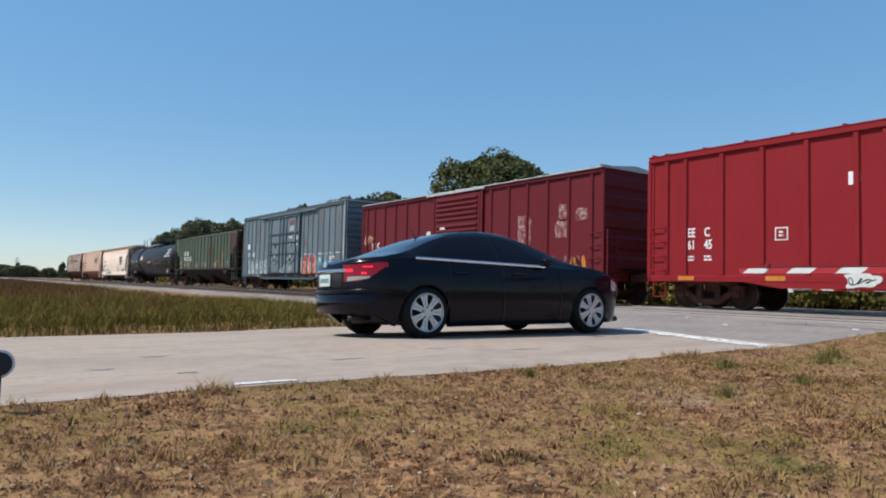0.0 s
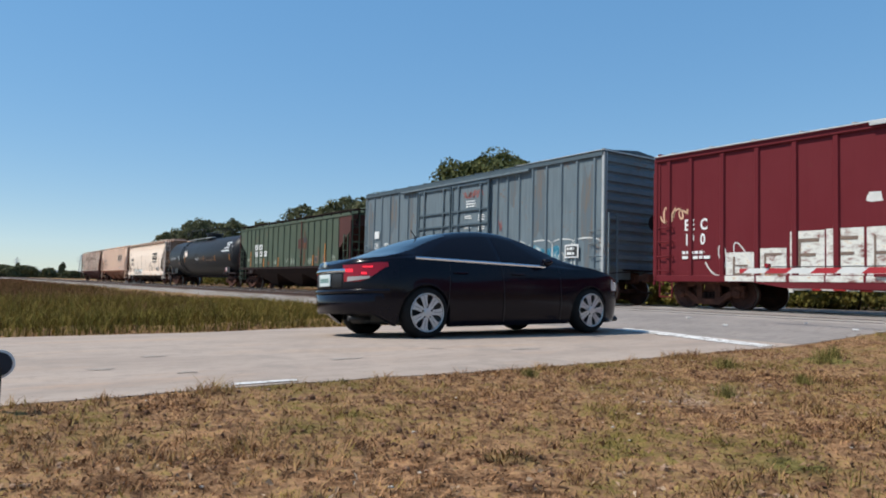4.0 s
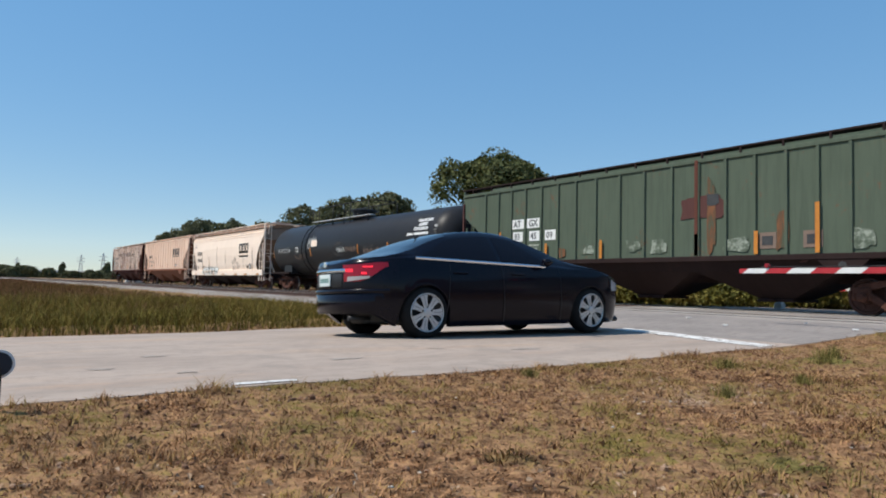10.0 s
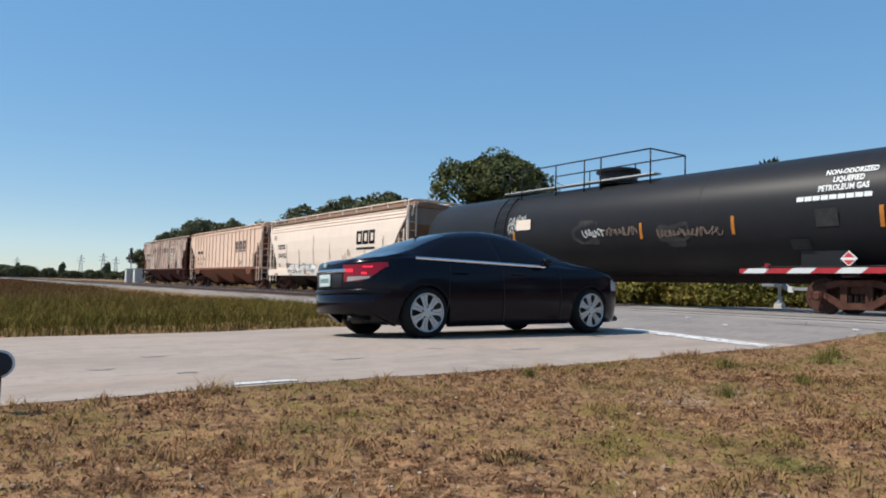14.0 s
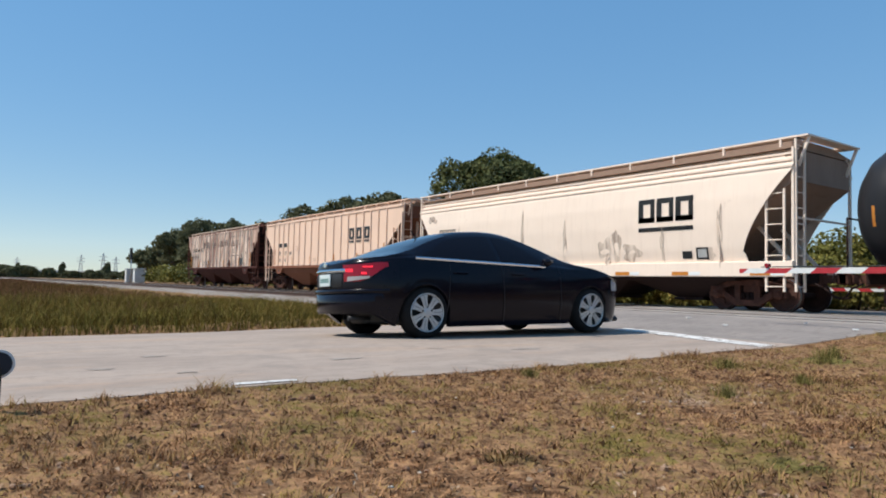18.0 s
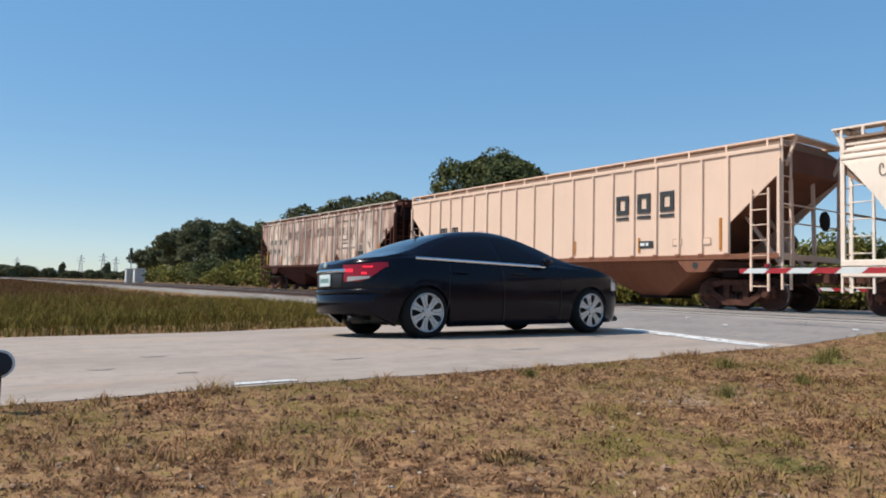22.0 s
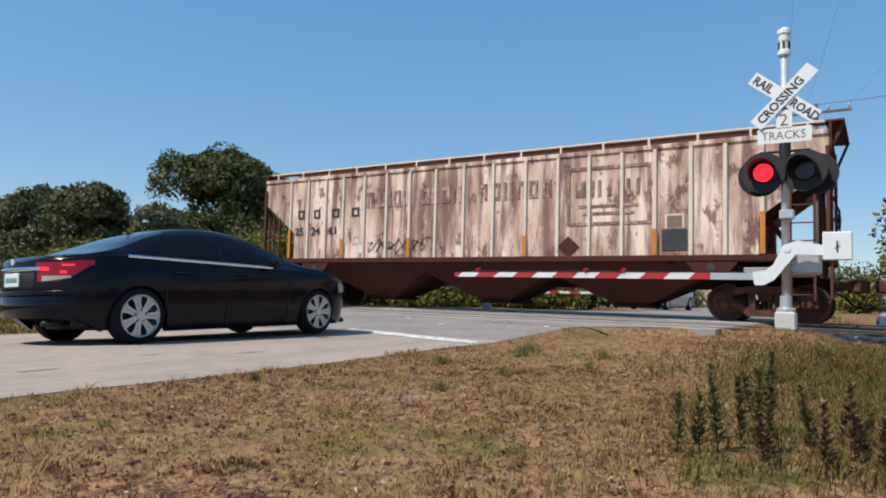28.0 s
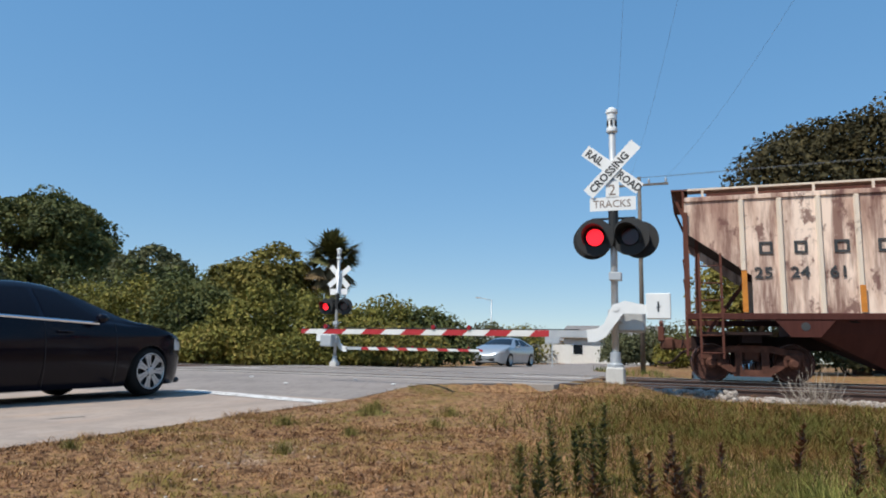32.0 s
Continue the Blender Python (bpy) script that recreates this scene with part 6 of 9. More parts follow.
RUBBER = varied("tyre_rubber", (0.010, 0.010, 0.010), (0.022, 0.021, 0.02), 9, 0.85, bumpy=0.1)
HUBCAP = varied("silver_wheel_cover", (0.50, 0.50, 0.49), (0.64, 0.64, 0.62), 3, 0.40, 0.6, bumpy=0.02)
# Darker copy of the cover silver, standing for its shaded hollows.
RIM_GREY, _, _ = mat("shaded_wheel_cover", (0.22, 0.22, 0.225), 0.5, 0.5)
BLACKPL, _, _ = mat("black_plastic", (0.010, 0.010, 0.011), 0.55)
TAIL, _, _ = mat("red_tail_lens", (0.26, 0.005, 0.012), 0.12)
BRAKE, _, _ = mat("lit_brake_lens", (0.5, 0.01, 0.02), 0.15, 0, (1.0, 0.03, 0.05), 1.1)
CLEAR, _, _ = mat("clear_lens", (0.42, 0.40, 0.39), 0.1)
PLATE_M, _, _ = mat("plate_white", (0.62, 0.68, 0.66), 0.5)
PLATE_INK, _, _ = mat("plate_ink", (0.10, 0.22, 0.20), 0.6)


def curve_z(x, pts):
    """Smooth interpolation through (x, z) pairs, x falling or rising."""
    if x <= pts[0][0]:
        return pts[0][1]
    for (a, za), (b, zb) in zip(pts, pts[1:]):
        if x <= b:
            t = (x - a) / (b - a)
            return za + (zb - za) * t
    return pts[-1][1]


TOP = [(-2.26, 0.84), (-2.23, 0.89), (-2.18, 0.905), (-1.95, 0.925), (-1.78, 0.945), (-1.60, 1.01), (-1.35, 1.12), (-1.10, 1.22), (-0.85, 1.295), (-0.60, 1.34), (-0.30, 1.363), (-0.05, 1.355), (0.15, 1.325), (0.35, 1.265), (0.60, 1.16), (0.85, 1.04), (1.02, 0.955), (1.15, 0.915), (1.45, 0.865), (1.75, 0.795), (1.98, 0.715), (2.13, 0.63), (2.22, 0.54), (2.29, 0.42)]


def sedan(name, label, m, paint, detailed=True, lit=True, step=0.035):
    car = thing(name, label, "car", "", None)
    wb, wr = 1.3425, 0.295
    top = lambda x: sum(curve_z(x + d, TOP) for d in (-0.06, -0.03, 0, 0.03, 0.06)) / 5

    def width(x):
        u = max(0.0, (x - 1.40) / 0.90, (-x - 1.42) / 0.895)
        return 0.89 * max(0.01, 1 - u ** 2.6) ** 0.45

    def bottom(x):
        z = 0.125 + 0.05 * ss((x - 1.75) / 0.5) + 0.16 * ss((-1.62 - x) / 0.40)
        for a in (-wb, wb):
            d = abs(x - a)
            if d < 0.345:
                z = max(z, 0.27 + math.sqrt(0.345 ** 2 - d * d) * 0.97)
        return z

    belt_line = lambda x: 0.915 - 0.030 * (x + 1.5) if x > -1.5 else 0.915
    n = int(4.6 / step)
    st = [-2.31 + 4.6 * i / n for i in range(n + 1)]
    FS = (0, 0.03, 0.18, 0.36, 0.54, 0.72, 0.86, 0.95, 1.0)
    FU = (0.08, 0.3, 0.55, 0.8, 0.95)

    def section(x):
        w, zb, zt = width(x), bottom(x), top(x)
        belt = min(belt_line(x), zt - 0.035)
        pts = [(w - 0.16, zb)]
        for f in FS:
            z = zb + f * (belt - zb)
            if z < 0.55:
                y = w - 0.07 * ((0.6 - z) / 0.42) ** 2
            else:
                y = w - 0.06 * ((z - 0.55) / 0.37) ** 1.6
            # crease under the door handles
            y += 0.012 * math.exp(-((z - 0.72) / 0.05) ** 2)
            pts.append((y, z))
        yb = pts[-1][0]
        hg = zt - belt
        edge = zt - min(0.085, hg * 0.5)
        tum = 0.66 * max(0.0, hg - 0.05)
        for f in FU:
            pts.append((yb - 0.02 - tum * f * (0.8 + 0.2 * f), belt + f * (edge - belt)))
        ye = yb - 0.02 - tum
        pts += [(ye - 0.04, edge + (zt - edge) * 0.45), (ye * 0.80, zt - (zt - edge) * 0.22), (ye * 0.55, zt - (zt - edge) * 0.08), (ye * 0.28, zt), (0, zt + 0.002)]
        return pts

    secs = [section(x) for x in st]
    k = len(secs[0])
    iu = 1 + len(FS)
    meshes = {q: bmesh.new() for q in ("body", "windshield", "rear_window")}
    caches = {q: {} for q in meshes}

    def vert(q, i, j, sgn):
        key = (i, j, sgn if j < k - 1 else 0)
        if key not in caches[q]:
            y, z = secs[i][j]
            caches[q][key] = meshes[q].verts.new((st[i], sgn * y, z))
        return caches[q][key]

    for i in range(n):
        x = (st[i] + st[i + 1]) / 2
        hg = top(x) - belt_line(x)
        for j in range(k - 1):
            for sgn in (-1, 1):
                q = "body"
                if j >= iu + len(FU) and 0.22 < x < 1.0:
                    q = "windshield"
                if j >= iu + len(FU) and -1.72 < x < -0.86:
                    q = "rear_window"
                vs = [vert(q, i, j, sgn), vert(q, i + 1, j, sgn), vert(q, i + 1, j + 1, sgn), vert(q, i, j + 1, sgn)]
                if len(set(vs)) == 4:
                    try:
                        meshes[q].faces.new(vs if sgn < 0 else vs[::-1])
                    except ValueError:
                        pass
    for i in (0, n):
        ring = [vert("body", i, j, -1) for j in range(k)] + [vert("body", i, j, 1) for j in range(k - 2, -1, -1)]
        meshes["body"].faces.new(ring if i == 0 else ring[::-1])
    fix(meshes["body"])
    body = part("body", meshes["body"], paint, car, smooth=True)
    for q in ("windshield", "rear_window"):
        part(q, meshes[q], GLASS, car, smooth=True)
    # side panes, cut to the pillars' slant
    rear = lambda f: -1.50 + 0.58 * f ** 1.25
    front = lambda f: 0.64 - 0.52 * f ** 1.15
    for sgn in (-1, 1):
        for lo, hi in ((rear, lambda f: -0.23), (lambda f: -0.16, front)):
            bm = bmesh.new()
            grid = []
            for i in range(15):
                row = []
                for b in range(len(FU)):
                    f = FU[b]
                    x = lo(f) + (hi(f) - lo(f)) * i / 14
                    y, z = section(x)[iu + b]
                    row.append(bm.verts.new((x, sgn * (y + 0.004), z + 0.002)))
                grid.append(row)
            for i in range(14):
                for b in range(len(FU) - 1):
                    bm.faces.new((grid[i][b], grid[i + 1][b], grid[i + 1][b + 1], grid[i][b + 1]))
            if sgn > 0:
                bmesh.ops.reverse_faces(bm, faces=bm.faces)
            part("side_window", bm, GLASS_SIDE, car, smooth=True)
    bm = bmesh.new()
    box(bm, -1.60, 1.90, -0.70, 0.70, 0.15, 0.30, 0.03)
    for a in (-wb, wb):
        for s in (-1, 1):
            box(bm, a - 0.36, a + 0.36, s * 0.70 - 0.05, s * 0.70 + 0.05, 0.2, 0.60)
            box(bm, a - 0.36, a + 0.36, min(s * 0.7, s * 0.86), max(s * 0.7, s * 0.86), 0.60, 0.63)
    box(bm, -1.2, 1.0, -0.7, 0.7, 0.30, 0.55)
    part("underbody", bm, BLACKPL, car)
    bm = bmesh.new()
    for yy in (-0.36, 0.36):
        box(bm, -0.2, -0.08, yy - 0.23, yy + 0.23, 0.5, 1.02, 0.04)
        box(bm, -0.22, -0.14, yy - 0.12, yy + 0.12, 1.02, 1.17, 0.03)
    part("seat_backs", bm, BLACKPL, car)
    # wheels
    first = None
    for a in (-wb, wb):
        for s in (-1, 1):
            wl = new("wheel")
            wl.parent = car
            wl.matrix_local = pose(a, s * 0.78, wr, 0, 0, 0 if s < 0 else 180)
            if first:
                for o in first.children:
                    c2 = o.copy()
                    scene.collection.objects.link(c2)
                    c2.parent = wl
                continue
            first = wl
            bm = bmesh.new()
            lathe(bm, [(-0.10, 0.20), (-0.105, 0.228), (-0.10, 0.262), (-0.075, 0.287), (-0.03, wr), (0.06, wr), (0.095, 0.28), (0.105, 0.25), (0.10, 0.2)], 40, "y")
            bmesh.ops.delete(bm, geom=[f for f in bm.faces if len(f.verts) == 40], context="FACES_ONLY")
            part("tyre", fix(bm), RUBBER, wl, smooth=True)
            bm = bmesh.new()
            lathe(bm, [(-0.06, 0.02), (-0.055, 0.19), (-0.092, 0.205), (-0.10, 0.222), (-0.09, 0.228), (-0.02, 0.2)], 40, "y")
            part("rim", fix(bm), BLACKPL if detailed else HUBCAP, wl, smooth=True)
            if detailed:
                for q in range(7):
                    bm = bmesh.new()
                    a0 = q * 2 * math.pi / 7
                    pr = [(0.045, -0.44), (0.08, -0.38), (0.12, -0.26), (0.165, -0.23), (0.19, -0.26), (0.206, -0.40), (0.209, 0.0), (0.206, 0.40), (0.19, 0.26), (0.165, 0.23), (0.12, 0.26), (0.08, 0.38), (0.045, 0.44)]
                    ends = [[bm.verts.new((r * math.cos(a0 + t), yy + 0.10 * (r - 0.12) ** 2, r * math.sin(a0 + t))) for r, t in pr] for yy in (-0.097, -0.085)]
                    bm.faces.new(ends[0])
                    for e in range(len(pr)):
                        g = (e + 1) % len(pr)
                        bm.faces.new((ends[0][e], ends[1][e], ends[1][g], ends[0][g]))
                    part("spoke", fix(bm), HUBCAP, wl, "silver wheel cover spoke")
                    # Flat wedge on the spoke: a groove's shade laid on as colour.
                    bm = bmesh.new()
                    gv_ = [(0.085, -0.035), (0.185, -0.02), (0.185, 0.02), (0.085, 0.035)]
                    bm.faces.new([bm.verts.new((r * math.cos(a0 + t), -0.0985 + 0.10 * (r - 0.12) ** 2, r * math.sin(a0 + t))) for r, t in gv_])
                    part("spoke_groove", fix(bm), RIM_GREY, wl)
                bm = bmesh.new()
                lathe(bm, [(-0.10, 0.203), (-0.107, 0.213), (-0.10, 0.224)], 40, "y")
                bmesh.ops.delete(bm, geom=[f for f in bm.faces if len(f.verts) == 40], context="FACES_ONLY")
                part("cover_rim", fix(bm), HUBCAP, wl)
                bm = bmesh.new()
                lathe(bm, [(-0.09, 0.05), (-0.107, 0.046), (-0.112, 0.03), (-0.112, 0.005)], 20, "y")
                part("hub_cap", fix(bm), HUBCAP, wl)
                bm = bmesh.new()
                for q in range(5):
                    a0 = q * 2 * math.pi / 5 + 0.3
                    rod(bm, (0.062 * math.cos(a0), -0.08, 0.062 * math.sin(a0)), (0.062 * math.cos(a0), -0.105, 0.062 * math.sin(a0)), 0.010, 6)
                part("lug_nuts", bm, BLACKPL, wl)
    # window chrome strip, both sides
    for s in (-1, 1):
        bm = bmesh.new()
        prev = None
        for i in range(n + 1):
            x = st[i]
            if -1.50 < x < 0.56:
                y, z = secs[i][iu - 1]
                cur = [bm.verts.new((x, s * (y + dy), z + dz)) for dy, dz in ((0.004, -0.016), (0.010, 0.0), (-0.006, 0.014))]
                if prev:
                    for a in range(2):
                        bm.faces.new((prev[a], cur[a], cur[a + 1], prev[a + 1]))
                prev = cur
        part("window_strip", fix(bm), CHROME, car, "chrome strip under the windows")
        bm = bmesh.new()
        bar(bm, (0.50, s * 0.82, 0.87), (0.51, s * 0.93, 0.885), 0.05, 0.03)
        lathe(bm, [(0.42, 0.025), (0.435, 0.05), (0.47, 0.06), (0.52, 0.05), (0.57, 0.02)], 14, "x", (0, s * 0.95, 0.905))
        part("door_mirror", fix(bm), paint, car, smooth=True)
        for x in (-0.85, 0.05):
            bm = bmesh.new()
            box(bm, x - 0.10, x + 0.10, s * 0.885 - 0.014, s * 0.885 + 0.014, 0.735, 0.762, 0.008)
            part("door_handle", bm, paint, car)
        # door seams
        for x in (-1.02, -0.19, 0.78):
            bm = bmesh.new()
            for z0 in range(8):
                z = 0.17 + z0 * 0.085
                xx = x + (0.10 * (z - 0.6) if x < -0.5 else -0.03 * (z - 0.6))
                x2 = x + (0.10 * (z - 0.51) if x < -0.5 else -0.03 * (z - 0.51))
                yy = lambda zz: s * (width(x) - (0.06 * ((0.55 - zz) / 0.42) ** 2 if zz < 0.55 else 0.06 * ((zz - 0.55) / 0.37) ** 1.6) + 0.012 * math.exp(-((zz - 0.72) / 0.05) ** 2) + 0.0015)
                vs = [bm.verts.new(p) for p in ((xx - 0.004, yy(z), z), (xx + 0.004, yy(z), z), (x2 + 0.004, yy(z + 0.09), z + 0.09), (x2 - 0.004, yy(z + 0.09), z + 0.09))]
                bm.faces.new(vs)
            part("door_seam", bm, BLACKPL, car)
    # lights: patches lifted from the body's own curve
    def body_patch(nm, x0, x1, zf0, zf1, sgn, material, label="", lift=0.006):
        bm = bmesh.new()
        m0, m1 = 10, 5
        grid = []
        for a in range(m0 + 1):
            x = x0 + (x1 - x0) * a / m0
            w = width(x)
            row = []
            for b in range(m1 + 1):
                z0, z1 = zf0(x), zf1(x)
                z = z0 + (z1 - z0) * b / m1
                y = w - (0.06 * ((0.55 - z) / 0.42) ** 2 if z < 0.55 else 0.06 * ((z - 0.55) / 0.37) ** 1.6) + 0.012 * math.exp(-((z - 0.72) / 0.05) ** 2)
                row.append(bm.verts.new((x, sgn * (y + lift), z)))
            grid.append(row)
        for a in range(m0):
            for b in range(m1):
                bm.faces.new((grid[a][b], grid[a + 1][b], grid[a + 1][b + 1], grid[a][b + 1]))
        if sgn > 0:
            bmesh.ops.reverse_faces(bm, faces=bm.faces)
        return part(nm, fix(bm), material, car, label, smooth=True)

    for s in (-1, 1):
        body_patch("tail_light", -2.255, -1.83, lambda x: 0.645 + 0.16 * ss((x + 2.16) / 0.34), lambda x: 0.835 + 0.02 * ss((x + 2.2) / 0.3), s, TAIL, "red wrap-around tail light", 0.008)
        body_patch("brake_lamp", -2.245, -2.195, lambda x: 0.752, lambda x: 0.788, s, BRAKE if lit else TAIL, lift=0.014)
        body_patch("brake_lamp", -2.11, -2.01, lambda x: 0.797, lambda x: 0.815, s, BRAKE if lit else TAIL, lift=0.014)
        body_patch("brake_lamp", -2.13, -2.08, lambda x: 0.722, lambda x: 0.748, s, BRAKE if lit else TAIL, lift=0.014)
        body_patch("reverse_lamp", -2.235, -2.05, lambda x: 0.648 + 0.03 * (x + 2.235) / 0.185, lambda x: 0.70, s, CLEAR, "clear reversing lens", lift=0.013)
        body_patch("headlight", 1.78, 2.12, lambda x: 0.55 + 0.02 * (x - 1.8), lambda x: 0.70 - 0.26 * (x - 1.8), s, CLEAR, "clear headlight")

    def rear_x(y, z):
        """Where the rounded tail lies at a height, measured across."""
        q = abs(y) + (0.07 * ((0.6 - z) / 0.42) ** 2 if z < 0.55 else 0.06 * ((z - 0.55) / 0.37) ** 1.6)
        return -1.42 - 0.895 * max(0.0, 1 - min(1.0, q / 0.89) ** (1 / 0.45)) ** (1 / 2.6)

    def rear_band(nm, half, z0, z1, material, label="", lift=0.012, taper=0.0):
        bm = bmesh.new()
        rows = []
        for i in range(25):
            y = -half + 2 * half * i / 24
            e = lift * (1 - taper * abs(2 * i / 24 - 1) ** 3)
            rows.append([bm.verts.new((rear_x(y, z) - d, y, z)) for z, d in ((z0, 0.0), (z0 + 0.006, e), (z1 - 0.006, e), (z1, 0.0))])
        for a, b in zip(rows, rows[1:]):
            for j in range(3):
                bm.faces.new((a[j], a[j + 1], b[j + 1], b[j]))
        return part(nm, fix(bm), material, car, label, smooth=True)

    rear_band("trunk_trim", 0.43, 0.752, 0.795, CHROME, "chrome strip across the trunk", 0.022)
    rear_band("plate_recess", 0.36, 0.585, 0.742, BLACKPL, "", 0.005)
    rear_band("bumper_shelf", 0.84, 0.515, 0.560, paint, "", 0.030, 0.6)
    rear_band("bumper_cover", 0.80, 0.30, 0.512, paint, "", 0.016, 0.5)
    bm = bmesh.new()
    box(bm, -2.338, -2.318, -0.155, 0.155, 0.600, 0.735, 0.004)
    pl = part("licence_plate", bm, PLATE_M, car, "white licence plate")
    bm = bmesh.new()
    for i in range(6):
        box(bm, -2.341, -2.3385, -0.125 + i * 0.043, -0.095 + i * 0.043, 0.64, 0.69)
    part("plate_bars", bm, PLATE_INK, pl)
    bm = bmesh.new()
    rod(bm, (-2.335, 0.0, 0.85), (-2.29, 0.0, 0.85), 0.032, 12)
    part("trunk_emblem", bm, CHROME, car)
    bm = bmesh.new()
    rod(bm, (-2.22, -0.45, 0.235), (-1.9, -0.45, 0.235), 0.028, 10)
    part("exhaust", bm, BLACKPL, car)
    bm = bmesh.new()
    box(bm, 2.12, 2.29, -0.42, 0.42, 0.22, 0.36, 0.04)
    part("grille", bm, BLACKPL, car)
    bm = bmesh.new()
    box(bm, 1.95, 2.24, -0.55, 0.55, 0.13, 0.2, 0.03)
    part("front_lip", bm, BLACKPL, car)
    bm = bmesh.new()
    rod(bm, (-0.96, 0, 1.25), (-1.05, 0, 1.365), 0.007, 6)
    box(bm, -1.0, -0.92, -0.02, 0.02, 1.24, 1.275, 0.01)
    part("roof_antenna", bm, BLACKPL, car)
    # short rear overhang
    done = set()
    for o in car.children:
        if o.type == "MESH" and o.data.name not in done:
            done.add(o.data.name)
            for v in o.data.vertices:
                if v.co.x < -1.75:
                    v.co.x = -1.75 + 0.88 * (v.co.x + 1.75)
                v.co.z = 1.05 * v.co.z if v.co.z < 0.915 else 0.961 + 0.935 * (v.co.z - 0.915)
    for o in car.children:
        if o.type != "MESH":
            o.scale = (1.05, 1.05, 1.05)
            o.location.z = 1.05 * wr
        for q in o.children:
            if o.type == "MESH" and q.type == "MESH":
                for v in q.data.vertices:
                    if v.co.x < -1.75:
                        v.co.x = -1.75 + 0.88 * (v.co.x + 1.75)
                    v.co.z *= 1.05
    car.matrix_world = m
    return car


sedan("sedan", "black four-door sedan with silver wheel covers and lit brake lights", pose(5.95, 7.58, -0.025, -2.2, -0.69, -2.2), CAR_BLACK)
sedan("sedan", "silver sedan waiting beyond the far crossing gate", pose(33.0, 8.75, 0.18, 0, 0, 172), CAR_SILVER, detailed=False, lit=False, step=0.07)
sedan("sedan", "light-blue sedan parked beyond the tracks", pose(33.5, -2.1, ground_z(33.5, -2.1), 0, 0, 86.5), CAR_BLUE, detailed=False, lit=False, step=0.07)
# ---- crossing signals ----
FLASHERS = []
GALV = varied("galvanised_steel", (0.42, 0.44, 0.46), (0.58, 0.60, 0.61), 4, 0.45, 0.5, bumpy=0.05)
WHITE_CAST = varied("white_painted_casting", (0.66, 0.68, 0.68), (0.76, 0.77, 0.76), 5, 0.45, bumpy=0.05)
SIGN_W = varied("white_sign_sheet", (0.70, 0.71, 0.70), (0.78, 0.78, 0.77), 4, 0.4, bumpy=0.03)
BLACK_P = varied("flat_black_paint", (0.008, 0.008, 0.009), (0.016, 0.016, 0.016), 5, 0.6, bumpy=0.05)
LENS_ON, _, _ = mat("lit_red_lens", (0.6, 0.01, 0.02), 0.2, 0, (1.0, 0.012, 0.022), 1.9)
LENS_OFF, _, _ = mat("dark_red_lens", (0.045, 0.004, 0.005), 0.15)
CONCRETE = varied("concrete", (0.46, 0.45, 0.42), (0.60, 0.58, 0.55), 4, 0.9)
STRIPE_R = varied("red_reflective", (0.36, 0.018, 0.026), (0.45, 0.03, 0.035), 6, 0.45, bumpy=0.03)
STRIPE_W = varied("white_reflective", (0.62, 0.63, 0.60), (0.74, 0.74, 0.72), 6, 0.45, bumpy=0.03)


def face_x(y, z, x, roll=0):
    """Text frame on a face that looks to -x, turned by roll degrees."""
    return side(y, z, x) @ pose(0, 0, 0, 0, 0, roll)


def flasher(sig, y, z, facing, on_first, yaw=0.0, flash=True):
    """One lamp head: facing -1 looks to -x. The lens drum turns its lit or its dark side outwards."""
    f = facing
    bm = bmesh.new()
    lathe(bm, [(f * 0.10, 0.305), (f * 0.12, 0.30), (f * 0.12, 0.17), (f * 0.10, 0.165)], 32, "x")
    rod(bm, (f * 0.0, 0, 0), (f * 0.115, 0, 0), 0.305, 32)
    bm.free()
    bm = bmesh.new()
    lathe(bm, [(f * 0.095, 0.15), (f * 0.095, 0.285), (f * 0.115, 0.285), (f * 0.115, 0.15)], 32, "x")
    bmesh.ops.delete(bm, geom=[q for q in bm.faces if len(q.verts) == 32], context="FACES_ONLY")
    head = part("lamp_background", fix(bm), BLACK_P, sig, "round black background plate")
    head.matrix_local = pose(0, y, z, 0, 0, yaw)
    bm = bmesh.new()
    lathe(bm, [(-f * 0.10, 0.06), (-f * 0.06, 0.13), (f * 0.02, 0.165), (f * 0.094, 0.165)], 20, "x")
    part("lamp_case", fix(bm), BLACK_P, head, smooth=True)
    # visor
    bm = bmesh.new()
    rows = []
    for i in range(25):
        a = radians(-35 + 250 * i / 24)
        ln = 0.30 * (0.35 + 0.65 * max(0, math.sin(a)) ** 0.7)
        rows.append([(f * 0.115, 0.175 * math.cos(a), 0.175 * math.sin(a)), (f * (0.115 + ln), 0.185 * math.cos(a), 0.185 * math.sin(a) - 0.02)])
    for a, b in zip(rows, rows[1:]):
        bm.faces.new([bm.verts.new(p) for p in (a[0], a[1], b[1], b[0])])
    bmesh.ops.remove_doubles(bm, verts=bm.verts, dist=0.001)
    bmesh.ops.solidify(bm, geom=bm.faces, thickness=0.004)
    part("visor", fix(bm), BLACK_P, head)
    bm = bmesh.new()
    rod(bm, (f * -0.012, 0, 0), (f * 0.012, 0, 0), 0.128, 24)
    lens = part("lens", fix(bm), LENS_ON, head, "red lens")
    lens.data.materials.append(LENS_OFF)
    for p in lens.data.polygons:
        p.material_index = 0 if p.center.x * f > 0.008 else 1
    lens.location = (f * 0.10, 0, 0)
    if flash:
        FLASHERS.append((lens, on_first))
    elif not on_first:
        lens.rotation_euler = (0, 0, math.pi)
    return head


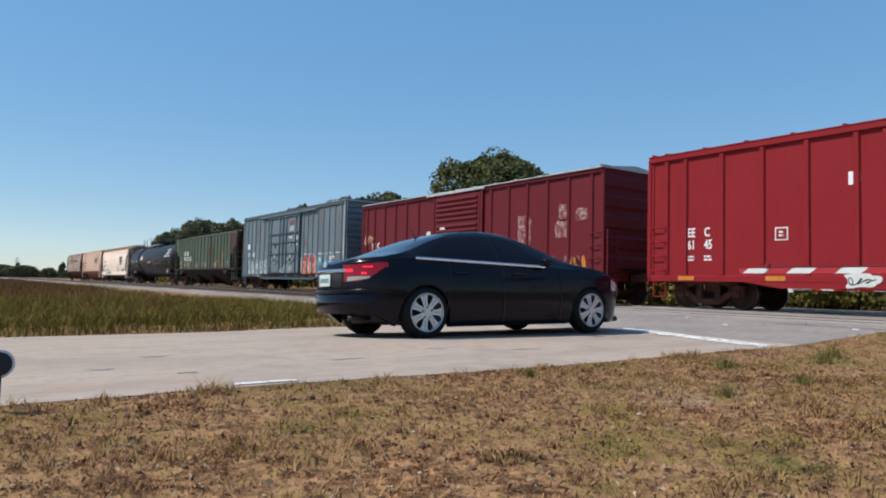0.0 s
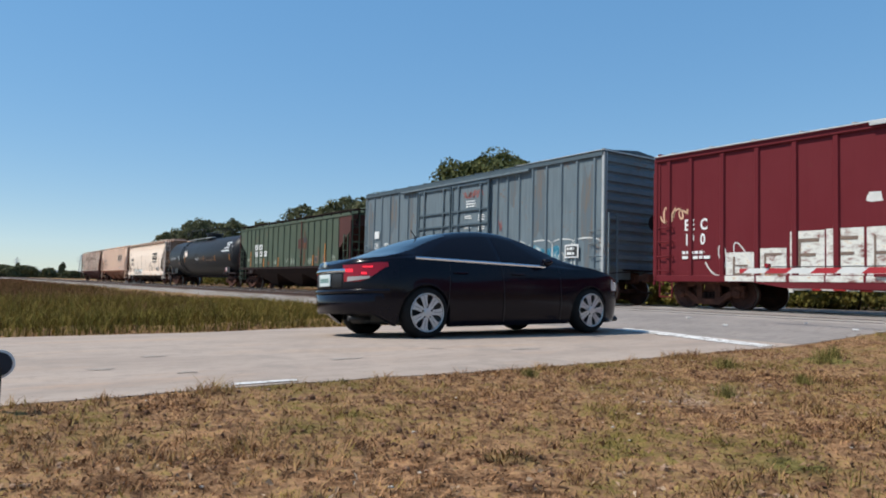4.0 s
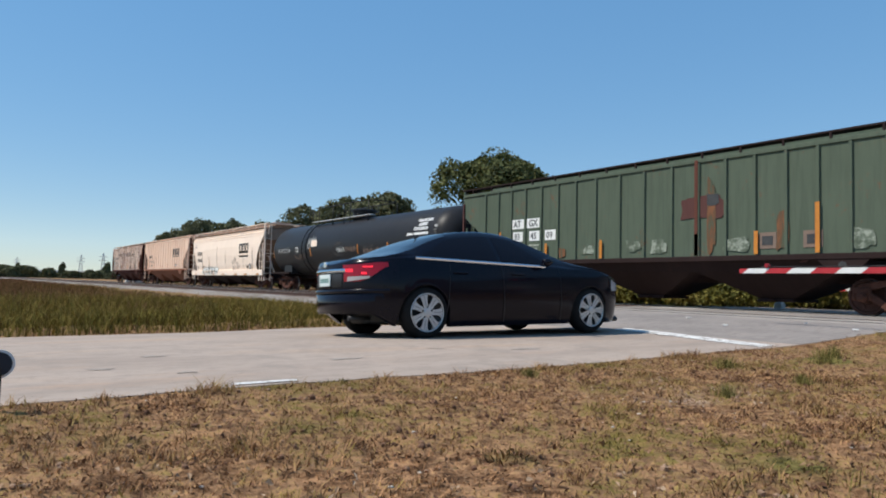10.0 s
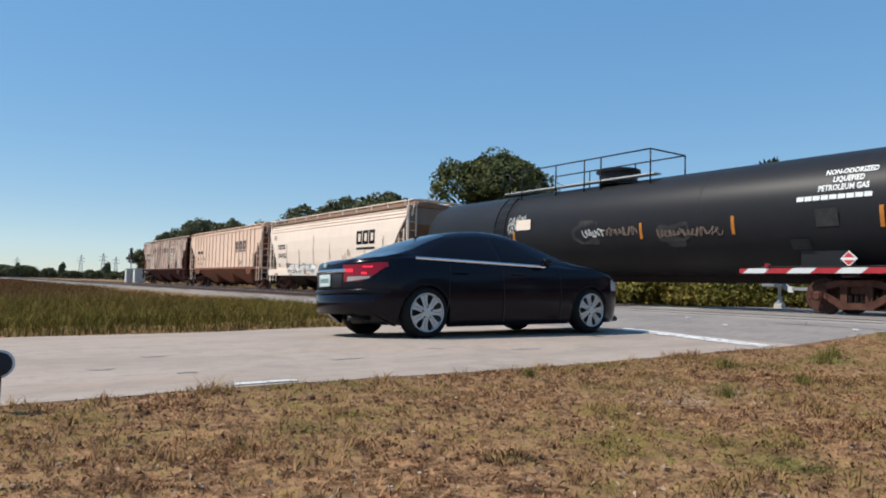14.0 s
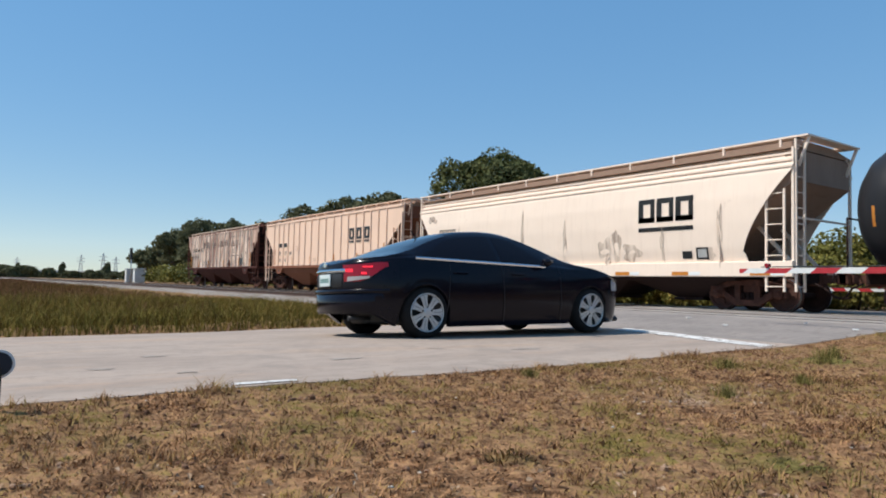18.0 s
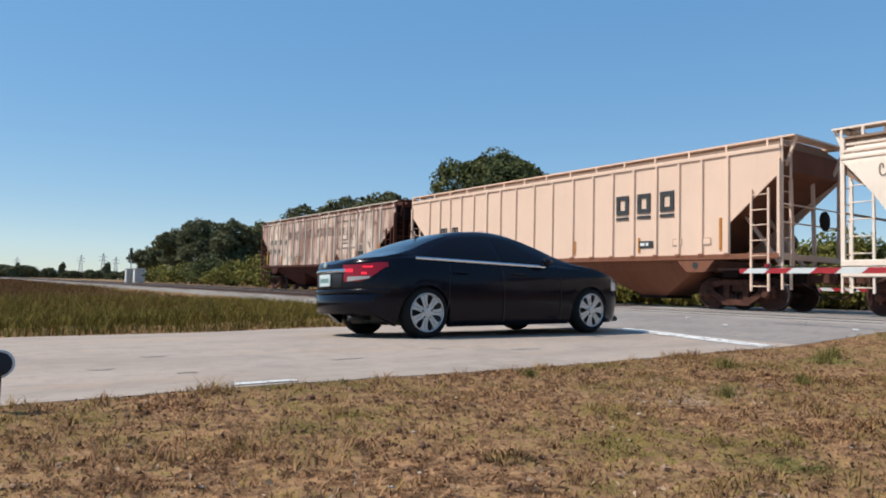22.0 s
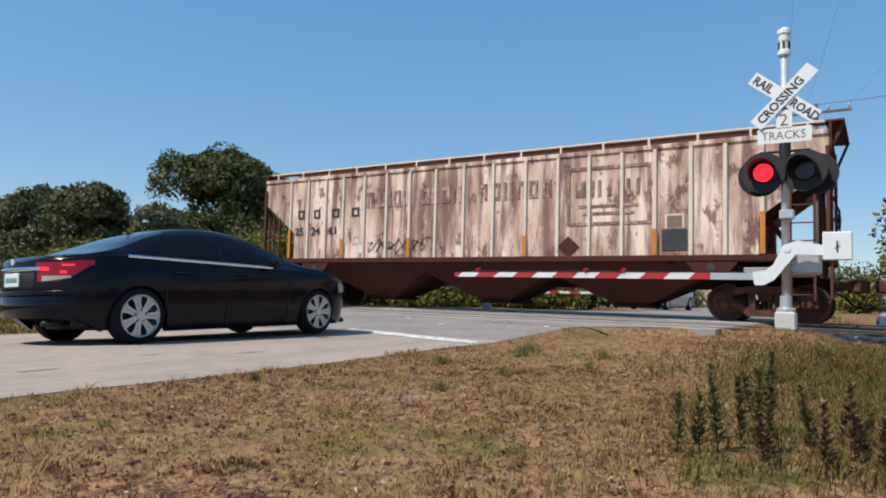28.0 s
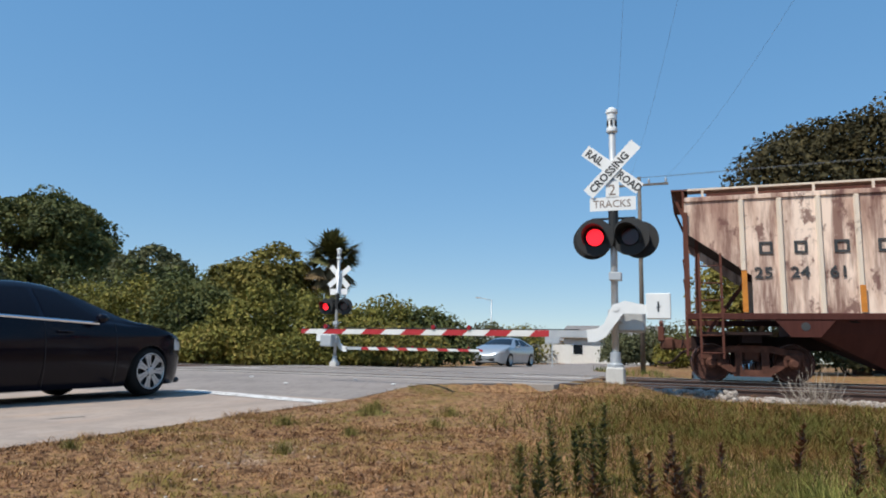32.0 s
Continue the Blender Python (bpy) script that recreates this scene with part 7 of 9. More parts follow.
def signal(label, m, arm, track_side, lit_first):
    """Mast with crossbuck, flashers and gate; it faces -x, its arm reaches towards +y."""
    s = thing("crossing_signal", label, "railway signal", "crossing signals")
    bm = bmesh.new()
    box(bm, -0.13, 0.13, -0.13, 0.13, -0.4, 0.20, 0.02)
    part("foundation", bm, CONCRETE, s, "white concrete foundation")
    bm = bmesh.new()
    lathe(bm, [(0.20, 0.12), (0.24, 0.12), (0.26, 0.08), (0.42, 0.075), (0.42, 0.02)], 16, "z")
    part("mast_base", fix(bm), GALV, s)
    bm = bmesh.new()
    rod(bm, (0, 0, 0.3), (0, 0, 3.85), 0.052, 16)
    part("mast", bm, GALV, s)
    bm = bmesh.new()
    lathe(bm, [(3.78, 0.06), (3.80, 0.085), (3.85, 0.085), (3.87, 0.068), (3.98, 0.066), (4.0, 0.075), (4.08, 0.075), (4.10, 0.092), (4.15, 0.09), (4.19, 0.04)], 18, "z")
    bell = part("bell", fix(bm), WHITE_CAST, s, "white electronic bell on the mast top")
    for k in range(6):
        a = k * 1.047
        bm = bmesh.new()
        box(bm, -0.012, 0.012, -0.014, 0.014, -0.045, 0.045)
        o = part("bell_slot", bm, BLACK_P, bell)
        o.matrix_local = pose(0.068 * math.cos(a), 0.068 * math.sin(a), 3.93, 0, 0, math.degrees(a))
    # crossbuck blades
    zc = 3.18
    for roll, dx, words in ((-39, -0.085, (("RAIL", -0.48), ("ROAD", 0.12))), (46, -0.10, (("CROSSING", -0.455),))):
        bm = bmesh.new()
        box(bm, -0.52, 0.52, -0.095, 0.095, -0.003, 0.003)
        bl = part("crossbuck_blade", bm, SIGN_W, s, "white crossbuck blade with black letters")
        bl.matrix_local = face_x(0, zc, dx, roll)
        for wd, x0 in words:
            lettering("blade_letters", wd, 0.165, pose(x0, -0.057, 0.0045), BLACKMARK, bl, "", 0.90 if len(wd) == 4 else 0.98, 0.005)
    bm = bmesh.new()
    box(bm, -0.10, 0.10, 0.0, 0.26, -0.003, 0.003)
    p2 = part("count_plate", bm, SIGN_W, s, "white plate with the number of tracks")
    p2.matrix_local = face_x(0, zc - 0.44, -0.075)
    lettering("count_digit", "2", 0.24, pose(-0.065, 0.04, 0.0045), GREYMARK, p2)
    bm = bmesh.new()
    box(bm, -0.34, 0.34, 0.0, 0.21, -0.003, 0.003)
    p3 = part("tracks_plate", bm, SIGN_W, s, "white TRACKS plate")
    p3.matrix_local = face_x(0, zc - 0.64, -0.075)
    lettering("tracks_letters", "TRACKS", 0.165, pose(-0.29, 0.05, 0.0045), GREYMARK, p3, "", 0.92)
    # flashers on a cross arm
    zl = 2.13
    bm = bmesh.new()
    rod(bm, (0, -0.32, zl + 0.30), (0, 0.32, zl + 0.30), 0.018, 8)
    for y in (-0.3, 0.3):
        rod(bm, (0, y, zl + 0.30), (0, y, zl + 0.1), 0.018, 8)
    lathe(bm, [(zl - 0.1, 0.075), (zl + 0.42, 0.075), (zl + 0.45, 0.06)], 12, "z")
    part("lamp_bracket", fix(bm), BLACK_P, s)
    flasher(s, 0.265, zl, -1, lit_first)
    flasher(s, -0.27, zl, -1, not lit_first, -10)
    flasher(s, 0.32, zl - 0.02, 1, lit_first, 10)
    flasher(s, -0.36, zl - 0.02, 1, not lit_first, -6)
    bm = bmesh.new()
    box(bm, -0.10, 0.07, -0.11, 0.07, 1.48, 1.60, 0.01)
    part("junction_box", bm, GALV, s)
    # gate mechanism
    bm = bmesh.new()
    box(bm, 0.06, 0.34, -0.42, 0.02, 0.72, 1.14, 0.03)
    box(bm, -0.02, 0.1, -0.1, 0.1, 0.85, 1.05, 0.01)
    part("gate_machine", bm, GALV, s, "grey gate machine box")
    bm = bmesh.new()
    x0, x1 = -0.16, -0.10
    prism(bm, [(0.38, 0.56), (0.40, 0.74), (0.24, 0.76), (0.14, 0.84), (0.02, 1.10), (-0.16, 1.17), (-0.40, 1.11), (-0.56, 1.10), (-0.56, 0.98), (-0.38, 0.97), (-0.14, 0.98), (0.0, 0.80), (0.12, 0.64), (0.26, 0.56)], "x", x0, x1)
    rod(bm, (-0.17, -0.03, 1.06), (0.12, -0.03, 1.06), 0.05, 14)
    part("gate_arm_support", fix(bm), WHITE_CAST, s, "white cast gate arm support")
    bm = bmesh.new()
    box(bm, -0.22, -0.06, -0.80, -0.46, 0.90, 1.27, 0.01)
    cw = part("counterweight", bm, WHITE_CAST, s, "white counterweight plate")
    bm = bmesh.new()
    bar(bm, (-0.223, -0.63, 1.0), (-0.223, -0.63, 1.15), 0.02, 0.008)
    bar(bm, (-0.223, -0.66, 1.09), (-0.223, -0.60, 1.06), 0.02, 0.006)
    part("counterweight_mark", bm, BLACKMARK, cw)
    # arm with slanted stripes
    za, h = 0.68, 0.048
    y, i = 0.36, 0
    bm = bmesh.new()
    box(bm, -0.15, -0.10, y, y + 0.6, za - h, za + h)
    part("arm_butt", bm, GALV, s)
    y += 0.5
    n = int((arm - y) / 0.335)
    w = (arm - y) / n
    sk = 0.05
    for i in range(n):
        a, b = y + i * w, y + (i + 1) * w
        t0 = h * (1 - 0.25 * (a - 0.8) / arm)
        bm = bmesh.new()
        prism(bm, [(a + sk, za - t0), (b + sk, za - t0), (b - sk, za + t0), (a - sk, za + t0)], "x", -0.145, -0.115)
        part("arm_stripe", fix(bm), STRIPE_W if (n - i) % 2 else STRIPE_R, s)
    bm = bmesh.new()
    prism(bm, [(arm + sk + 0.004, za - h * 0.75), (arm + 0.11, za - h * 0.75), (arm + 0.11, za + h * 0.75), (arm - sk + 0.004, za + h * 0.75)], "x", -0.145, -0.115)
    part("arm_tip", fix(bm), STRIPE_R, s, "red arm tip")
    for q in (arm * 0.93, arm * 0.55, arm * 0.2 + 1.2):
        bm = bmesh.new()
        rod(bm, (-0.17, q, za + h + 0.035), (-0.09, q, za + h + 0.035), 0.034, 12)
        bar(bm, (-0.13, q, za + h - 0.01), (-0.13, q, za + h + 0.02), 0.04)
        part("arm_lamp", fix(bm), TAIL, s, "small red arm lamp")
    bm = bmesh.new()
    rod(bm, (-0.13, 0.5, za + h + 0.012), (-0.13, arm * 0.95, za + h + 0.012), 0.008, 5)
    part("arm_cable", bm, BLACK_P, s)
    s.matrix_world = m
    return s


signal("crossing signal with crossbuck, red flashers and lowered striped gate", pose(10.55, 1.11, 0.30), 5.15, 1, False)
signal("far crossing signal seen from behind, its striped gate lowered", pose(21.5, 11.78, 0.12, 0, 0, 180), 5.2, -1, True)
# ---- trees, hedges, weeds, grass ----
def leaf_cloud(blobs, n, size, rng, droop=0.0):
    """Leaf clusters over uneven ellipsoids: verts and faces of bent quads."""
    vol = np.array([b[3] * b[4] + b[4] * b[5] + b[3] * b[5] for b in blobs])
    pick = rng.choice(len(blobs), n, p=vol / vol.sum())
    b = np.array(blobs)[pick]
    d = rng.normal(size=(n, 3))
    d /= np.linalg.norm(d, axis=1)[:, None]
    d[:, 2] = np.where(d[:, 2] < -0.55, -d[:, 2], d[:, 2])
    wob = 1 + 0.13 * np.sin(5 * d[:, 0] + 3 * b[:, 0]) * np.sin(4 * d[:, 1] + b[:, 1]) + 0.10 * np.sin(9 * d[:, 2] + 2 * b[:, 2] + 7 * d[:, 0])
    r = rng.uniform(0.72, 1.04, n) * wob
    c = b[:, :3] + d * r[:, None] * b[:, 3:6]
    nrm = d * 0.8 + rng.normal(size=(n, 3)) * 0.65
    nrm[:, 2] += 0.25
    nrm /= np.linalg.norm(nrm, axis=1)[:, None]
    u = np.cross(nrm, rng.normal(size=(n, 3)))
    u /= np.linalg.norm(u, axis=1)[:, None]
    v = np.cross(nrm, u)
    s = size * rng.uniform(0.5, 1.3, n)[:, None]
    a = s * rng.uniform(0.35, 0.75, n)[:, None]
    bend = nrm * s * 0.22
    p = np.stack([c - u * s, c - v * a + bend * 0.5, c + u * s - bend, c + v * a + bend * 0.5], 1)
    verts = p.reshape(-1, 3)
    faces = np.arange(4 * n).reshape(n, 4)
    return verts, faces


def leaf_mesh(name, blobs, n, size, seed, material):
    rng = np.random.default_rng(seed)
    v, f = leaf_cloud(blobs, n, size, rng)
    me = bpy.data.meshes.new(name)
    me.from_pydata(v.tolist(), [], f.tolist())
    me.materials.append(material)
    return me


LEAF_OAK = island_varied("oak_leaves", [(0.0, (0.034, 0.044, 0.016)), (0.45, (0.081, 0.094, 0.029)), (0.8, (0.137, 0.140, 0.042)), (1.0, (0.208, 0.182, 0.065))], trans=0.1)
LEAF_DARK = island_varied("dark_leaves", [(0.0, (0.044, 0.050, 0.026)), (0.5, (0.104, 0.110, 0.052)), (1.0, (0.20, 0.192, 0.092))], trans=0.22)
LEAF_BROWN = island_varied("brown_green_leaves", [(0.0, (0.020, 0.018, 0.007)), (0.5, (0.048, 0.040, 0.014)), (1.0, (0.105, 0.080, 0.030))], trans=0.08)
LEAF_HEDGE = island_varied("hedge_leaves", [(0.0, (0.042, 0.043, 0.010)), (0.4, (0.120, 0.118, 0.022)), (0.75, (0.240, 0.210, 0.042)), (1.0, (0.360, 0.264, 0.084))], trans=0.1)
LEAF_GOLD = island_varied("olive_leaves", [(0.0, (0.069, 0.063, 0.016)), (0.5, (0.184, 0.161, 0.034)), (1.0, (0.322, 0.230, 0.057))], trans=0.1)
BARK = varied("bark", (0.07, 0.055, 0.045), (0.15, 0.12, 0.10), 5, 0.9, dist=0.03)


def tree(label, x, y, height, spread, seed, material, n=6500, leaf=0.34, trunk=0.28, low=0.25, group=""):
    """Tapered trunk with limbs and a broken crown of leaf clusters."""
    rnd = random.Random(seed)
    t = thing("tree", label, "tree", group)
    bm = bmesh.new()
    hb = height * (low + 0.12)
    rod(bm, (0, 0, -0.3), (0.1, 0.05, hb), spread * 0.055 + 0.08, 9, spread * 0.035 + 0.05)
    blobs = []
    k = 9
    for i in range(k):
        a = i * 2.4 + rnd.uniform(-0.4, 0.4)
        rr = spread * rnd.uniform(0.25, 0.62)
        zz = height * rnd.uniform(low + 0.22, 0.80) if i else height * 0.62
        p = Vector((rr * math.cos(a), rr * math.sin(a), zz))
        base = Vector((0.1, 0.05, hb * rnd.uniform(0.75, 1.0)))
        mid = base.lerp(p, 0.5) + Vector((0, 0, -0.05 * height))
        rod(bm, base, mid, spread * 0.022 + 0.04, 6, spread * 0.016 + 0.03)
        rod(bm, mid, p, spread * 0.016 + 0.03, 6, 0.03)
        sz = spread * rnd.uniform(0.34, 0.52)
        blobs.append((p.x, p.y, min(p.z, height - sz * 0.75), sz, sz, sz * 0.78))
    blobs.append((0, 0, height - spread * 0.42, spread * 0.55, spread * 0.55, spread * 0.42))
    part("trunk", fix(bm), BARK, t)
    me = leaf_mesh("crown", blobs, n, leaf, seed, material)
    cr = new("crown", me)
    cr.parent = t
    t.location = (x, y, ground_z(x, y))
    return t


def bush(label, x, y, w, h, seed, material, n=2600, leaf=0.20, name="bush", group="bushes along the railway"):
    rnd = random.Random(seed)
    t = thing(name, label, "bush", group)
    bm = bmesh.new()
    for i in range(6):
        a = i * 1.05 + rnd.random()
        rod(bm, (0.15 * math.cos(a), 0.15 * math.sin(a), -0.2), (w * 0.3 * math.cos(a), w * 0.3 * math.sin(a), h * 0.6), 0.05, 6, 0.02)
    part("stems", fix(bm), BARK, t)
    blobs = []
    for i in range(7):
        a = i * 0.9 + rnd.random()
        r = w * rnd.uniform(0.15, 0.38)
        s = w * rnd.uniform(0.24, 0.36)
        hh = h * rnd.uniform(0.32, 0.5)
        blobs.append((r * math.cos(a), r * math.sin(a), max(hh * 0.75, h * rnd.uniform(0.3, 0.95) - hh * 0.8), s, s, hh))
    for i in range(4):
        a = i * 1.57 + rnd.random()
        blobs.append((w * 0.28 * math.cos(a), w * 0.28 * math.sin(a), h * 0.2, w * 0.3, w * 0.3, h * 0.26))
    blobs.append((0, 0, h * 0.48, w * 0.34, w * 0.4, h * 0.5))
    cr = new("foliage", leaf_mesh("foliage", blobs, n, leaf, seed, material))
    cr.parent = t
    t.location = (x, y, ground_z(x, y))
    return t


# big trees behind the tracks
tree("large dark round-crowned oak behind the railway", 45.0, 54.0, 14.2, 7.6, 3, LEAF_OAK, 32000, 0.21, low=0.1)
tree("dark leafy tree beside the large oak", 36.0, 51.4, 7.6, 4.2, 31, LEAF_DARK, 9000, 0.2, low=0.1, group="tree row")
tree("dark leafy tree in the row behind the railway", 40.0, 68.0, 11.0, 5.5, 4, LEAF_DARK, 12000, 0.27, low=0.1, group="tree row")
tree("dark leafy tree in the row behind the railway", 41.0, 80.0, 11.6, 5.8, 5, LEAF_DARK, 12000, 0.27, low=0.1, group="tree row")
tree("dark leafy tree in the row behind the railway", 40.0, 91.0, 11.4, 5.2, 6, LEAF_DARK, 10000, 0.27, low=0.1, group="tree row")
tree("dark leafy tree in the row behind the railway", 38.0, 101.0, 9.6, 5.0, 26, LEAF_DARK, 9000, 0.27, low=0.1, group="tree row")
tree("dark leafy tree beside the distant track", 30.5, 92.0, 8.6, 4.7, 7, LEAF_DARK, 10000, 0.27, low=0.1, group="tree row")
tree("dark leafy tree beside the distant track", 31.0, 108.0, 9.8, 5.2, 8, LEAF_DARK, 10000, 0.27, low=0.1, group="tree row")
tree("dark leafy tree beside the distant track", 30.5, 121.0, 9.0, 4.8, 9, LEAF_DARK, 9000, 0.27, low=0.1, group="tree row")
tree("dark leafy tree beside the distant track", 29.5, 134.0, 6.5, 4.2, 10, LEAF_DARK, 7000, 0.27, low=0.1, group="tree row")
tree("large dark tree beyond the crossing", 45.0, -8.8, 14.9, 8.4, 11, LEAF_BROWN, 36000, 0.17)
tree("large dark tree beyond the crossing", 52.0, -22.0, 16.6, 8.4, 12, LEAF_BROWN, 15000, 0.28)
tree("olive-green tree beyond the tracks", 38.0, -3.0, 7.4, 3.8, 13, LEAF_GOLD, 11000, 0.15, low=0.12)
tree("olive-green tree beside the crossing road", 29.0, 19.4, 5.8, 2.6, 14, LEAF_GOLD, 9000, 0.13, low=0.2)
tree("olive-green tree beside the crossing road", 30.5, 22.8, 5.3, 2.4, 15, LEAF_GOLD, 8000, 0.13, low=0.2)
tree("dark broad tree behind the hedge", 36.0, 33.5, 7.3, 3.6, 16, LEAF_DARK, 9000, 0.18, low=0.15)
# hedge line
for i, (x, y, w, h) in enumerate(((26.8, 10.2, 3.2, 2.4), (26.2, 12.2, 4.2, 3.0), (25.8, 14.9, 4.2, 3.2), (25.6, 17.8, 4.2, 3.6), (25.2, 20.6, 4.4, 3.6),
                                  (25.0, 23.8, 4.6, 3.8), (25.2, 27.2, 4.6, 3.7), (25.5, 30.8, 4.8, 3.4), (26.0, 34.8, 5.0, 3.2), (26.5, 39.2, 5.2, 3.4), (27.0, 44.2, 5.6, 3.8), (27.0, 49.8, 5.8, 3.2),
                                  (27.0, 56.0, 6.2, 3.6), (26.0, 63.0, 6.2, 3.0), (26.5, 70.0, 6.2, 3.4), (26.0, 78.0, 6.5, 3.0), (26.5, 87.0, 6.5, 3.4), (26.0, 97.0, 7, 3.0), (26.0, 110.0, 7, 3.0))):
    near = y < 34
    bush("dense green bush in the hedge behind the tracks", x, y, w, h, 40 + i, LEAF_HEDGE if i % 4 else LEAF_OAK, 8500 if near else 3200, 0.10 if near else 0.19)
for i, (x, y, w, h) in enumerate(((46, 11.8, 3.4, 2.2), (42, 16.5, 4.0, 3.0), (48, 14.5, 4.0, 3.0), (56, 13.5, 4.5, 3.2), (66, 14.5, 5, 3.5), (52, 1.5, 2.5, 2.4))):
    bush("bush beside the far road", x, y, w, h, 80 + i, LEAF_HEDGE if i % 2 else LEAF_DARK, 3200, 0.13, group="bushes by the far road")

for i in range(15):
    y = 10.6 + i * 1.65
    bush("low dense bush at the foot of the hedge", 23.9 + 0.5 * math.sin(i * 2.1), y, 2.8, 1.5 + 0.35 * math.sin(i * 1.7), 130 + i, LEAF_HEDGE if i % 3 else LEAF_GOLD, 3600, 0.085)
for i, (x, y, w, h) in enumerate(((33.0, 29.5, 6.0, 5.6), (37.0, 36.5, 7.0, 6.2), (41.0, 44.0, 8.0, 6.6), (46.0, 46.5, 8.0, 6.0), (30.0, 26.0, 5.0, 4.8), (45.0, 51.0, 9.0, 7.4), (47.0, 60.0, 9.0, 7.0))):
    bush("tall dark bush between the hedge and the big tree", x, y, w, h, 160 + i, LEAF_DARK if i % 2 else LEAF_OAK, 7000, 0.15)
for i, (x, y, w, h) in enumerate(((40.0, -3.5, 4.5, 3.4), (41.0, -7.5, 5.0, 3.8), (42.5, -12.0, 5.5, 4.2))):
    bush("dark bush behind the parked blue car", x, y, w, h, 180 + i, LEAF_DARK, 4000, 0.14, group="bushes by the far road")

for i, (x, y, w, h) in enumerate(((60, 5.6, 3.0, 2.6), (62, 3.4, 4.0, 3.6), (58, 1.2, 3.0, 2.2), (66, 6.6, 3.5, 3.2), (70, 1.0, 5.0, 4.4))):
    bush("dark garden bush before the houses", x, y, w, h, 190 + i, LEAF_DARK, 2600, 0.15, group="bushes by the far road")

# cabbage palm
palm = thing("palm", "shaggy cabbage palm with brown dead fronds", "palm")
bm = bmesh.new()
for i in range(10):
    rod(bm, (0.02 * math.sin(i), 0, i * 0.5 - 0.2), (0.02 * math.sin(i + 1), 0, i * 0.5 + 0.32), 0.20, 9, 0.17)
part("trunk", fix(bm), BARK, palm)
FROND_G = island_varied("palm_frond", [(0.0, (0.07, 0.07, 0.026)), (0.5, (0.15, 0.145, 0.055)), (1.0, (0.25, 0.22, 0.09))])
FROND_D = island_varied("dead_frond", [(0.0, (0.12, 0.075, 0.035)), (0.5, (0.22, 0.145, 0.07)), (1.0, (0.32, 0.23, 0.12))])
for nm, mt_, cnt, lo, hi in (("frond", FROND_G, 44, -0.2, 1.4), ("dead_frond", FROND_D, 26, -1.35, -0.35)):
    rnd = random.Random(len(nm))
    for i in range(cnt):
        bm = bmesh.new()
        a, e = i * 2.4 + rnd.random(), rnd.uniform(lo, hi)
        d = Vector((math.cos(a) * math.cos(e), math.sin(a) * math.cos(e), math.sin(e)))
        o = Vector((0, 0, 4.9 if nm == "frond" else 4.7))
        hub = o + d * rnd.uniform(0.45, 0.85)
        bar(bm, o, hub, 0.03)
        s = d.cross(Vector((0, 0, 1))).normalized()
        for k in range(15):
            t = -1.5 + 3.0 * k / 14
            q = (d * math.cos(t) + s * math.sin(t)).normalized()
            tip = hub + q * 0.85 + Vector((0, 0, -0.28 * abs(t) - 0.12))
            wv_ = q.cross(Vector((0, 0, 1))).normalized() * 0.085
            bm.faces.new([bm.verts.new(p) for p in (hub, hub.lerp(tip, 0.5) + wv_, tip, hub.lerp(tip, 0.5) - wv_)])
        part(nm, bm, mt_, palm)
palm.scale = (1.12, 1.12, 1.06)
palm.location = (30.0, 16.8, 0.1)


# ---- grass ----
def blades(name, label, centres, heights, widths, material, seed, lean=0.45, category="grass"):
    """One object of many bent blades (two triangles each)."""
    rng = np.random.default_rng(seed)
    n = len(centres)
    b = rng.uniform(0, 2 * np.pi, n)
    a = b + np.pi / 2 + rng.normal(0, 0.35, n)
    u = np.stack([np.cos(a), np.sin(a), np.zeros(n)], 1)
    l = np.stack([np.cos(b), np.sin(b), np.zeros(n)], 1) * (heights * rng.uniform(0.1, 1, n) * lean)[:, None]
    up = np.stack([np.zeros(n), np.zeros(n), heights], 1)
    w = (widths / 2)[:, None]
    p0, p1 = centres - u * w, centres + u * w
    m0 = centres + up * 0.55 + l * 0.35
    tip = centres + up + l
    verts = np.stack([p0, p1, m0 + u * w * 0.7, m0 - u * w * 0.7, tip], 1).reshape(-1, 3)
    i = np.arange(n) * 5
    quads = np.stack([i, i + 1, i + 2, i + 3], 1).tolist()
    tris = np.stack([i + 3, i + 2, i + 4], 1).tolist()
    ob = soup(name, verts.tolist(), quads + tris, material)
    return tagged(ob, label, category, kind="stuff") if label else ob


def scatter(rng, n, x0, x1, y0, y1, keep, clump=0.0):
    x, y = rng.uniform(x0, x1, n), rng.uniform(y0, y1, n)
    if clump:
        k = n // 14
        cx, cy = rng.uniform(x0, x1, k), rng.uniform(y0, y1, k)
        j = rng.integers(0, k, n)
        x, y = cx[j] + rng.normal(0, clump, n), cy[j] + rng.normal(0, clump, n)
    out = [(a, b, ground_z(a, b)) for a, b in zip(x, y) if keep(a, b)]
    return np.array(out)


def off_road(x, y):
    return y < road_near(x) - 0.02 + 0.10 * noise.noise(Vector((x * 3, 0, 0))) or y > road_far(x) + 0.02


